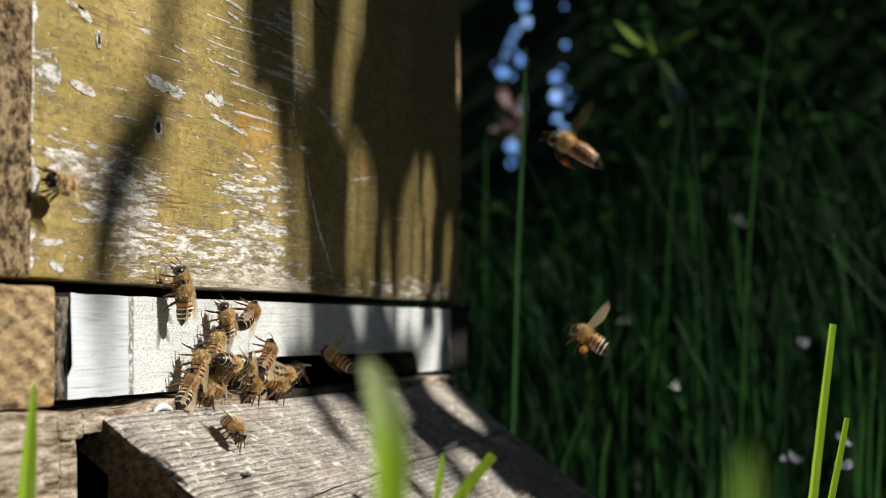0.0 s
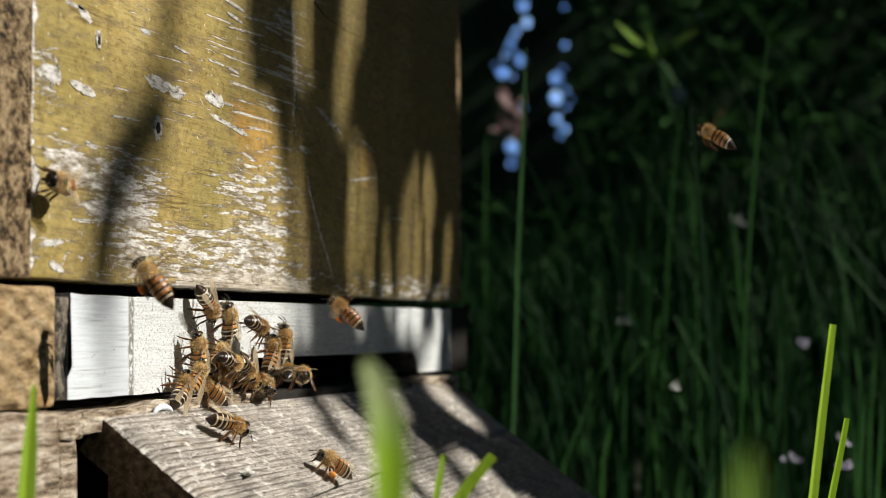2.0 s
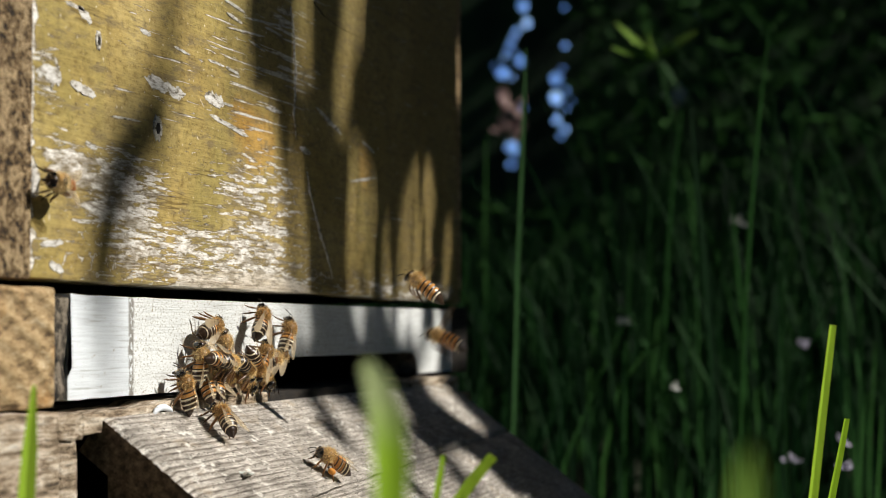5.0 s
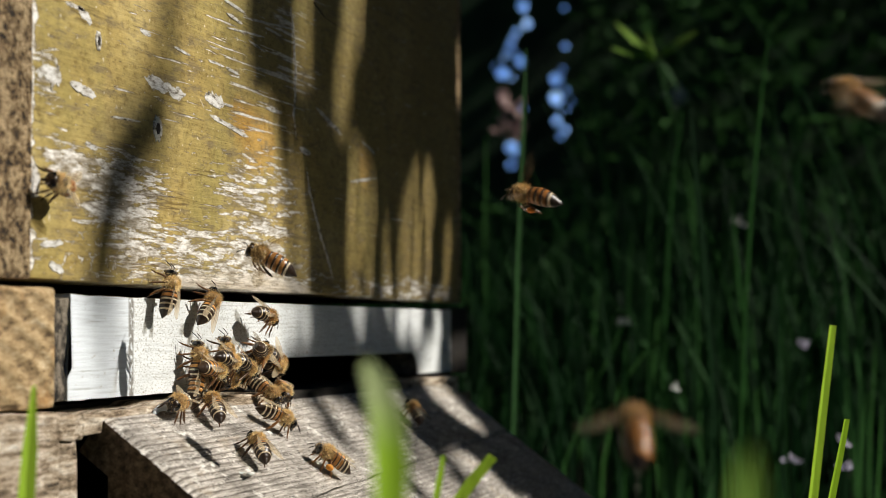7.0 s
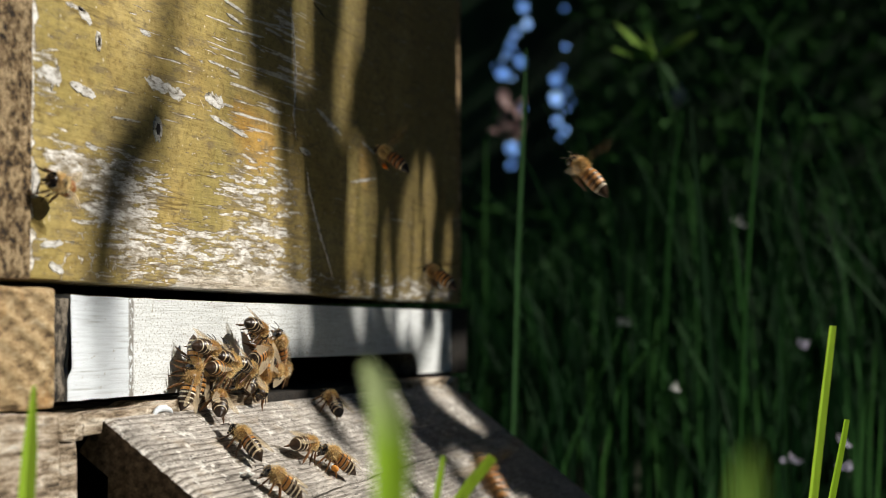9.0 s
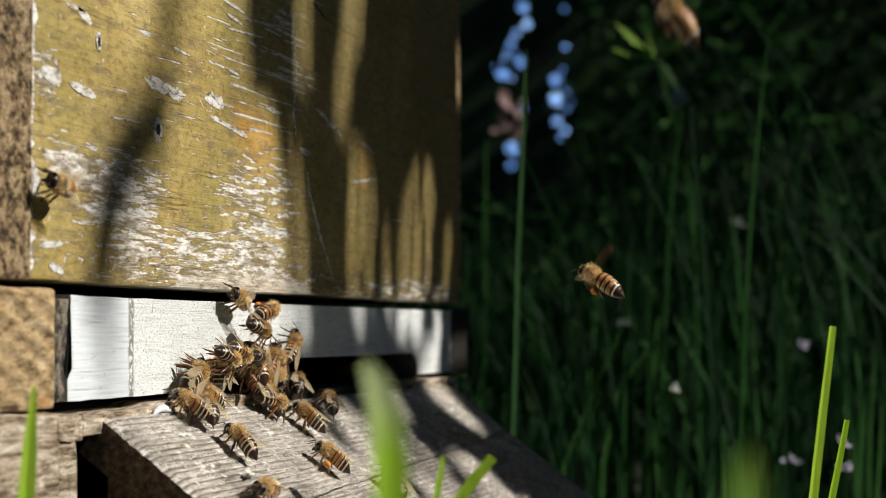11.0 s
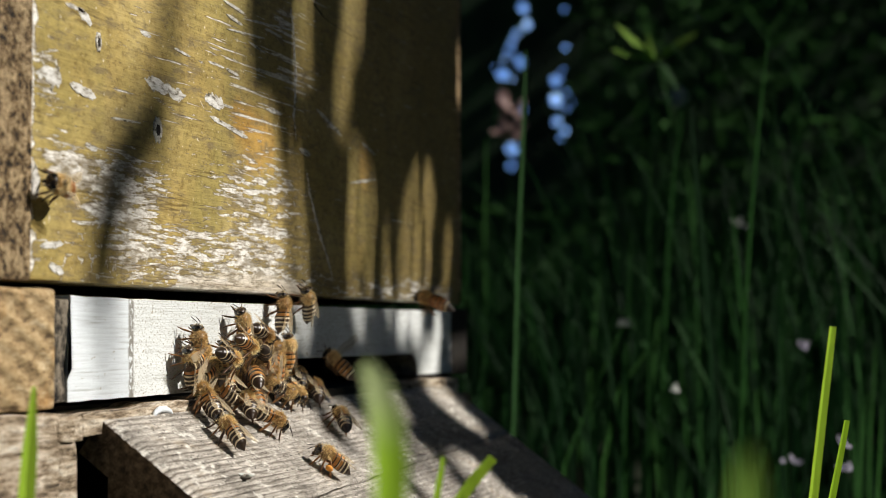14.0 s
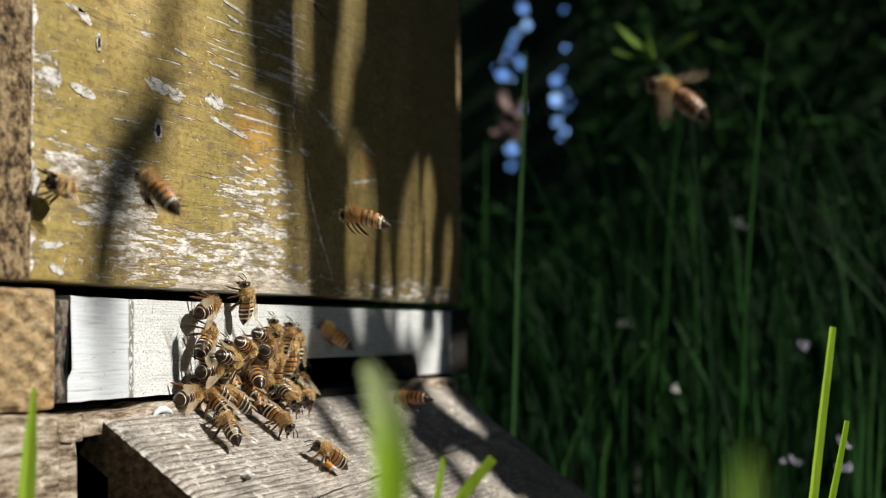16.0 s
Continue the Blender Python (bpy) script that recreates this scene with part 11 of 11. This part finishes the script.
    walk(bee, [(0, pose(0.2360, 0.0600, -0.0309, 0, 0, 4)), (7.7, pose(0.2360, 0.0600, -0.0309, 0, 0, 4)), (7.72, pose(0.2498, 0.0420, -0.0304, 0, 0, -43)), (7.78, pose(0.2637, -0.0020, -0.0299, 0, 0, -90)), (7.78, pose(0.2637, -0.0036, -0.0285, 5, -24, -37)), (8, pose(0.1279, -0.1334, -0.0048, -43, 9, 98)), (8.2, pose(0.1053, -0.2017, -0.0229, -43, 9, 98)), (8.5, pose(1.1838, -0.4125, -0.0664, -43, 9, 98)), (16, pose(1.1838, -0.4125, -0.0664, -43, 9, 98))])
    beat(bee, 7.75, 8.30)
    bee = copy_thing(BEES["fly"], Matrix())
    walk(bee, [(0, pose(0.9623, 0.2163, 0.6979, -27, -20, 88)), (8.3, pose(1.0152, 0.0835, 0.4116, -27, -20, 88)), (8.45, pose(-0.1342, -0.1883, 0.0325, -27, -20, 88)), (8.55, pose(-0.1334, -0.1907, 0.0300, -27, -20, 88)), (8.7, pose(1.1238, -0.2317, 0.0771, -27, -20, 88)), (16, pose(1.1238, -0.2317, 0.0771, -27, -20, 88))])
    beat(bee, 8.20, 8.65)
    bee = copy_thing(BEES["pollenfly"], Matrix())
    walk(bee, [(0, pose(1.1826, -0.4635, 0.2670, -47, -28, 76)), (10.15, pose(1.1826, -0.4635, 0.2670, -47, -28, 76)), (10.6, pose(0.0935, -0.1687, 0.0342, -47, -28, 76)), (11.3, pose(0.0812, -0.1201, -0.0059, -48, -26, 76)), (11.5, pose(0.0693, -0.0970, -0.0192, -49, -21, 77)), (11.6, pose(0.1302, -0.0652, -0.0222, -48, -23, 77)), (11.7, pose(0.1742, -0.0279, -0.0228, -47, -28, 76)), (11.8, pose(0.1301, -0.0401, -0.0197, -47, -29, 75)), (12, pose(0.1162, -0.0413, -0.0184, -44, -40, 71)), (12.1, pose(0.1416, -0.0211, -0.0155, -71, -45, 129)), (12.2, pose(0.1671, -0.0009, -0.0126, -90, -32, 180)), (12.5, pose(0.1585, -0.0009, -0.0136, -90, -64, 180)), (16, pose(0.1478, -0.0029, -0.0182, -90, -90, 180))])
    beat(bee, 10.35, 12.20)
    bee = copy_thing(BEES["fly"], Matrix())
    walk(bee, [(0, pose(1.1495, -0.3743, 0.4103, -62, -50, 97)), (10.55, pose(1.1495, -0.3743, 0.4103, -62, -50, 97)), (11, pose(-0.0211, -0.1683, 0.0626, -62, -50, 97)), (11.3, pose(-0.0342, -0.1771, 0.0312, -63, -60, 95)), (11.5, pose(0.0245, -0.1809, 0.0037, -58, -30, 99)), (11.6, pose(0.0479, -0.1831, -0.0029, -58, -30, 99)), (11.7, pose(0.0725, -0.1811, -0.0114, -58, -30, 99)), (11.8, pose(0.0806, -0.1719, -0.0153, -58, -28, 99)), (12, pose(0.0714, -0.1407, -0.0120, -60, -40, 98)), (12.2, pose(0.0790, -0.1298, -0.0092, -58, -30, 99)), (12.3, pose(0.0792, -0.1289, -0.0191, -58, -30, 99)), (12.4, pose(0.0876, -0.1176, -0.0241, -58, -28, 99)), (12.5, pose(0.0848, -0.1086, -0.0218, -58, -25, 99)), (12.7, pose(0.1138, -0.0799, -0.0130, -58, -30, 99)), (12.8, pose(0.1373, -0.0647, -0.0115, -58, -30, 99)), (13, pose(0.1348, -0.0540, -0.0215, -59, -38, 98)), (13.2, pose(0.1182, -0.0485, -0.0098, -59, -35, 98)), (13.3, pose(0.1046, -0.0500, -0.0039, -59, -35, 98)), (13.5, pose(0.0816, -0.0581, -0.0095, -59, -38, 98)), (13.7, pose(0.1151, -0.0385, -0.0073, -59, -35, 98)), (13.8, pose(0.1286, -0.0337, -0.0172, -59, -35, 98)), (14, pose(0.1957, -0.0068, -0.0229, -60, -40, 98)), (14.11, pose(0.1957, -0.0020, -0.0299, 0, 0, 90)), (14.18, pose(0.1957, 0.0240, -0.0299, 0, 0, 90)), (14.3, pose(0.1640, 0.0500, -0.0309, 0, 0, 20)), (16, pose(0.1640, 0.0500, -0.0309, 0, 0, 20))])
    beat(bee, 10.75, 14.10)
    bee = copy_thing(BEES["fly"], Matrix())
    walk(bee, [(0, pose(0.9623, 0.2163, 0.6979, -30, -48, 82)), (11.2, pose(1.0055, 0.1306, 0.3260, -30, -48, 82)), (11.5, pose(0.0486, -0.1156, 0.0682, -30, -48, 82)), (11.6, pose(0.0585, -0.1142, 0.0647, -29, -39, 85)), (11.7, pose(0.0600, -0.1181, 0.0533, -28, -34, 86)), (11.8, pose(0.0619, -0.1231, 0.0428, -28, -31, 87)), (12, pose(0.0749, -0.1259, 0.0182, -27, -29, 87)), (12.2, pose(0.0949, -0.1093, -0.0106, -27, -29, 87)), (12.3, pose(0.1048, -0.0986, -0.0159, -28, -34, 86)), (12.4, pose(0.1276, -0.0836, -0.0186, -29, -39, 85)), (12.5, pose(0.1397, -0.0743, -0.0263, -29, -41, 85)), (12.7, pose(0.2302, -0.0309, -0.0316, -29, -39, 85)), (12.77, pose(0.2302, -0.0020, -0.0299, 0, 0, 90)), (12.82, pose(0.2302, 0.0240, -0.0299, 0, 0, 90)), (12.9, pose(0.1760, 0.0600, -0.0309, 0, 0, 78)), (16, pose(0.1760, 0.0600, -0.0309, 0, 0, 78))])
    beat(bee, 11.25, 12.80)
    bee = copy_thing(BEES["fly"], Matrix())
    walk(bee, [(0, pose(0.1880, 0.0700, -0.0309, 0, 0, 135)), (10.9, pose(0.1880, 0.0700, -0.0309, 0, 0, 135)), (10.95, pose(0.2440, 0.0470, -0.0304, 0, 0, -158)), (11, pose(0.3000, 0.0240, -0.0299, 0, 0, -90)), (11.05, pose(0.3000, -0.0020, -0.0299, 0, 0, -90)), (11.1, pose(0.3035, -0.0224, -0.0274, -26, 7, 78)), (11.3, pose(0.0268, -0.1984, -0.0043, -26, 12, 77)), (11.5, pose(1.1641, -0.3690, 0.0767, -26, 12, 77)), (16, pose(1.1641, -0.3690, 0.0767, -26, 12, 77))])
    beat(bee, 10.85, 11.40)
    bee = copy_thing(BEES["fly"], Matrix())
    walk(bee, [(0, pose(0.2000, 0.0800, -0.0309, 0, 0, -168)), (11.75, pose(0.2000, 0.0800, -0.0309, 0, 0, -168)), (11.78, pose(0.2472, 0.0520, -0.0304, 0, 0, -129)), (11.8, pose(0.2944, 0.0240, -0.0299, 0, 0, -90)), (11.82, pose(0.2944, -0.0020, -0.0299, 0, 0, -90)), (11.85, pose(0.2944, -0.0094, -0.0271, -28, 9, 98)), (12, pose(0.1013, -0.0898, -0.0154, -28, 11, 98)), (12.2, pose(0.0511, -0.2076, 0.0320, -28, 9, 98)), (12.4, pose(1.1692, -0.4178, 0.2672, -28, 9, 98)), (16, pose(1.1692, -0.4178, 0.2672, -28, 9, 98))])
    beat(bee, 11.60, 12.30)
    bee = copy_thing(BEES["fly"], Matrix())
    walk(bee, [(0, pose(1.1847, -0.4628, 0.2194, -40, -25, 88)), (13, pose(1.1348, -0.2783, 0.1342, -40, -25, 88)), (13.3, pose(0.1198, -0.1971, 0.0223, -40, -25, 88)), (13.5, pose(0.1451, -0.1471, 0.0100, -40, -20, 88)), (13.6, pose(0.1542, -0.1275, 0.0025, -40, -25, 88)), (13.7, pose(0.1618, -0.1009, -0.0055, -40, -25, 88)), (13.8, pose(0.1727, -0.0837, -0.0076, -40, -25, 88)), (14, pose(0.1949, -0.0444, -0.0011, -40, -15, 88)), (14.2, pose(0.2057, -0.0148, -0.0159, -40, -29, 87)), (14.3, pose(0.1988, -0.0071, -0.0136, -41, -34, 86)), (14.5, pose(0.1707, -0.0078, -0.0022, -40, -20, 88)), (14.65, pose(0.1564, -0.0043, -0.0033, -61, -35, 131)), (14.8, pose(0.1421, -0.0009, -0.0045, -90, -32, 180)), (15.2, pose(0.1421, -0.0009, -0.0123, -90, -76, -180)), (16, pose(0.1343, -0.0019, -0.0122, -90, -90, 180))])
    beat(bee, 13.05, 14.75)
    bee = copy_thing(BEES["pollenfly"], Matrix())
    walk(bee, [(0, pose(1.1826, -0.4635, 0.2670, -36, -23, 77)), (14, pose(1.1243, -0.2568, 0.2200, -36, -23, 77)), (14.2, pose(0.0519, -0.2095, 0.0506, -36, -23, 77)), (14.3, pose(0.0448, -0.1835, 0.0427, -36, -26, 76)), (14.5, pose(0.0343, -0.1440, 0.0221, -36, -29, 75)), (14.7, pose(0.0245, -0.1099, 0.0174, -36, -28, 76)), (14.8, pose(0.0229, -0.0873, 0.0142, -35, -32, 75)), (15, pose(0.0581, -0.0627, 0.0094, -32, -48, 66)), (15.2, pose(0.0522, -0.0534, 0.0661, -35, -36, 73)), (15.3, pose(0.0387, -0.0474, 0.0781, -35, -32, 75)), (15.5, pose(0.0648, -0.0077, 0.0801, -35, -32, 75)), (15.7, pose(0.0044, -0.0304, 0.0540, -35, -36, 73)), (15.8, pose(-0.0118, -0.0360, 0.0402, -35, -36, 73)), (16, pose(-0.0380, -0.0438, 0.0227, -35, -36, 73))])
    beat(bee, 13.95, 16.00)
    bee = copy_thing(BEES["fly"], Matrix())
    walk(bee, [(0, pose(1.1319, -0.3300, 0.5057, -43, -20, 99)), (14, pose(1.0659, -0.0754, 0.3254, -43, -20, 99)), (14.3, pose(0.0824, -0.1400, 0.0807, -43, -20, 99)), (14.5, pose(0.0613, -0.1225, 0.0640, -42, -15, 99)), (14.7, pose(0.0490, -0.0809, 0.0677, -44, -25, 99)), (14.8, pose(0.0452, -0.0664, 0.0580, -44, -25, 99)), (15, pose(0.0386, -0.0405, 0.0387, -44, -28, 99)), (15.2, pose(0.0707, -0.0329, 0.0424, -43, -20, 99)), (15.3, pose(0.0821, -0.0281, 0.0391, -44, -25, 99)), (15.5, pose(0.0577, -0.0265, 0.0288, -46, -35, 98)), (15.7, pose(0.0793, -0.0182, 0.0384, -45, -30, 99)), (15.8, pose(0.0962, -0.0310, 0.0358, -44, -25, 99)), (16, pose(0.0785, -0.0569, 0.0223, -42, -8, 99))])
    beat(bee, 14.05, 16.00)
    bee = copy_thing(BEES["fly"], Matrix())
    walk(bee, [(0, pose(0.2480, 0.0700, -0.0309, 0, 0, 61)), (14.1, pose(0.2480, 0.0700, -0.0309, 0, 0, 61)), (14.13, pose(0.2694, 0.0393, -0.0302, 0, 0, -40)), (14.17, pose(0.2801, -0.0020, -0.0299, 0, 0, -90)), (14.19, pose(0.2801, -0.0070, -0.0281, -41, 32, 147)), (14.3, pose(0.1162, -0.0893, -0.0172, -59, 9, 88)), (14.5, pose(0.1378, -0.2151, 0.0283, -59, 9, 88)), (14.7, pose(1.1734, -0.4163, 0.1719, -59, 9, 88)), (16, pose(1.1734, -0.4163, 0.1719, -59, 9, 88))])
    beat(bee, 14.05, 14.60)
    bee = copy_thing(BEES["fly"], Matrix())
    walk(bee, [(0, pose(0.2600, 0.0800, -0.0309, 0, 0, 119)), (13.9, pose(0.2600, 0.0800, -0.0309, 0, 0, 119)), (13.95, pose(0.2172, 0.0613, -0.0306, 0, 0, 169)), (14, pose(0.1744, 0.0427, -0.0302, 0, 0, -140)), (14.05, pose(0.1315, 0.0240, -0.0299, 0, 0, -90)), (14.12, pose(0.1315, -0.0020, -0.0299, 0, 0, -90)), (14.17, pose(0.1315, -0.0013, -0.0105, -68, -29, -158)), (14.2, pose(0.1315, -0.0009, -0.0007, -90, -64, 180)), (14.27, pose(0.1232, -0.0090, 0.0032, -75, -64, 111)), (14.35, pose(0.1148, -0.0171, 0.0072, -69, -58, 51)), (14.5, pose(0.0852, -0.0311, 0.0002, -47, -28, 76)), (14.7, pose(0.1200, -0.0368, 0.0176, -53, -63, 36)), (14.8, pose(0.1169, -0.0939, -0.0100, -54, -1, 78)), (15, pose(0.0688, -0.1758, 0.0137, -57, 7, 78)), (15.2, pose(1.1620, -0.3697, 0.1244, -57, 7, 78)), (16, pose(1.1620, -0.3697, 0.1244, -57, 7, 78))])
    beat(bee, 14.10, 15.10)
    bee = copy_thing(BEES["fly"], Matrix())
    walk(bee, [(0, pose(1.1847, -0.4628, 0.2194, -58, -30, 99)), (14.7, pose(1.1268, -0.2559, 0.1628, -58, -30, 99)), (15, pose(0.1202, -0.1984, 0.0406, -58, -30, 99)), (15.2, pose(0.1762, -0.1545, 0.0406, -58, -25, 99)), (15.3, pose(0.1882, -0.1409, 0.0373, -58, -25, 99)), (15.5, pose(0.2087, -0.0909, 0.0179, -58, -28, 99)), (15.7, pose(0.2928, -0.0206, -0.0055, -58, -30, 99)), (16, pose(0.1907, -0.0069, -0.0120, -59, -35, 98))])
    beat(bee, 14.75, 16.00)
    bee = copy_thing(BEES["pollenfly"], Matrix())
    walk(bee, [(0, pose(0.9489, 0.2620, 0.6981, 29, -39, -53)), (14.8, pose(0.9965, 0.1628, 0.3165, 29, -39, -53)), (15, pose(0.0743, -0.1122, 0.0717, 29, -39, -53)), (15.1, pose(0.0803, -0.1296, 0.0773, -30, -75, 16)), (15.15, pose(0.0732, -0.1359, 0.0745, -40, -54, 60)), (15.2, pose(0.0662, -0.1421, 0.0717, -28, -34, 86)), (15.3, pose(0.0660, -0.1404, 0.0618, -27, -29, 87)), (15.5, pose(0.0781, -0.1422, 0.0491, -27, -28, 87)), (15.7, pose(0.0960, -0.1257, 0.0668, -27, -29, 87)), (15.8, pose(0.0917, -0.1141, 0.0853, -27, -29, 87)), (16, pose(1.0095, 0.1169, 0.3259, -27, -29, 87))])
    beat(bee, 14.75, 15.90)
    bee = copy_thing(BEES["fly"], Matrix())
    walk(bee, [(0, pose(0.1520, 0.0600, -0.0309, 0, 0, -69)), (15.3, pose(0.1520, 0.0600, -0.0309, 0, 0, -69)), (15.35, pose(0.2939, 0.0240, -0.0299, 0, 0, -90)), (15.38, pose(0.2939, -0.0047, -0.0297, -10, -8, -34)), (15.5, pose(-0.0227, -0.1357, -0.0181, -25, 6, 78)), (15.65, pose(-0.0112, -0.2022, -0.0035, -25, 6, 78)), (15.8, pose(1.1776, -0.4147, 0.0766, -25, 6, 78)), (16, pose(1.1776, -0.4147, 0.0766, -25, 6, 78))])
    beat(bee, 15.25, 15.75)
    bee = copy_thing(BEES["fly"], Matrix())
    walk(bee, [(0, pose(0.1640, 0.0700, -0.0309, 0, 0, -12)), (14.9, pose(0.1640, 0.0700, -0.0309, 0, 0, -12)), (15, pose(0.1530, 0.0470, -0.0304, 0, 0, -51)), (15.1, pose(0.1420, 0.0240, -0.0299, 0, 0, -90)), (15.2, pose(0.1420, -0.0020, -0.0299, 0, 0, -90)), (15.23, pose(0.1420, -0.0016, -0.0195, -39, -9, -129)), (15.27, pose(0.1420, -0.0013, -0.0090, -68, -38, -158)), (15.3, pose(0.1420, -0.0009, 0.0014, -90, -76, 180)), (15.5, pose(0.0728, -0.0406, 0.0345, -32, -40, 98)), (15.7, pose(0.0780, -0.0659, 0.0772, -31, -35, 98)), (15.9, pose(1.0028, 0.1296, 0.3879, -31, -35, 98)), (16, pose(1.0028, 0.1296, 0.3879, -31, -35, 98))])
    beat(bee, 15.25, 15.80)
    bee = copy_thing(BEES["fly"], Matrix())
    walk(bee, [(0, pose(1.1805, -0.4643, 0.3147, -40, -25, 88)), (15.6, pose(1.1295, -0.2802, 0.2533, -40, -25, 88)), (15.8, pose(0.0091, -0.2101, 0.0540, -40, -25, 88)), (16, pose(-0.0376, -0.1712, 0.0401, -40, -29, 87))])
    beat(bee, 15.55, 16.00)
    bee = copy_thing(BEES["fly"], Matrix())
    walk(bee, [(0, pose(0.1880, 0.0900, -0.0309, 0, 0, 102)), (15.7, pose(0.1880, 0.0900, -0.0309, 0, 0, 102)), (15.72, pose(0.2045, 0.0680, -0.0306, 0, 0, 158)), (15.77, pose(0.2374, 0.0240, -0.0299, 0, 0, -90)), (15.81, pose(0.2374, -0.0020, -0.0299, 0, 0, -90)), (15.83, pose(0.2374, -0.0053, -0.0333, -18, 8, -134)), (15.85, pose(0.2374, -0.0087, -0.0368, -37, 1, -178)), (15.93, pose(0.2198, -0.0218, -0.0371, -37, 5, 130)), (16, pose(0.2022, -0.0348, -0.0373, -41, 7, 78))])
    beat(bee, 15.75, 16.00)
    bee = copy_thing(BEES["fly"], Matrix())
    walk(bee, [(0, pose(0.2600, 0.0500, -0.0309, 0, 0, -112)), (4.5, pose(0.2600, 0.0500, -0.0309, 0, 0, -112)), (4.65, pose(0.2894, 0.0240, -0.0299, 0, 0, -90)), (4.72, pose(0.2894, -0.0020, -0.0299, 0, 0, -90)), (4.77, pose(0.2894, -0.0078, -0.0280, -24, -22, 22)), (4.8, pose(0.2894, -0.0107, -0.0271, -37, -10, 78)), (5.1, pose(0.1206, -0.1113, 0.0101, -36, -19, 78)), (5.4, pose(1.1310, -0.2797, 0.2199, -36, -19, 78)), (16, pose(1.1310, -0.2797, 0.2199, -36, -19, 78))])
    beat(bee, 4.55, 5.20)
    bee = copy_thing(BEES["fly"], Matrix())
    walk(bee, [(0, pose(1.1847, -0.4628, 0.2194, -45, -30, 99)), (9.3, pose(1.1207, -0.2328, 0.1486, -45, -30, 99)), (9.7, pose(0.1054, -0.1483, 0.0271, -45, -30, 99)), (10.1, pose(0.1353, -0.0874, 0.0027, -44, -28, 99)), (10.5, pose(0.2346, -0.0067, -0.0160, -45, -30, 99)), (10.61, pose(0.2346, -0.0020, -0.0299, 0, 0, 90)), (10.68, pose(0.2346, 0.0240, -0.0299, 0, 0, 90)), (10.74, pose(0.2533, 0.0420, -0.0304, 0, 0, 18)), (10.8, pose(0.2720, 0.0600, -0.0309, 0, 0, -54)), (16, pose(0.2720, 0.0600, -0.0309, 0, 0, -54))])
    beat(bee, 9.45, 10.60)


motions()
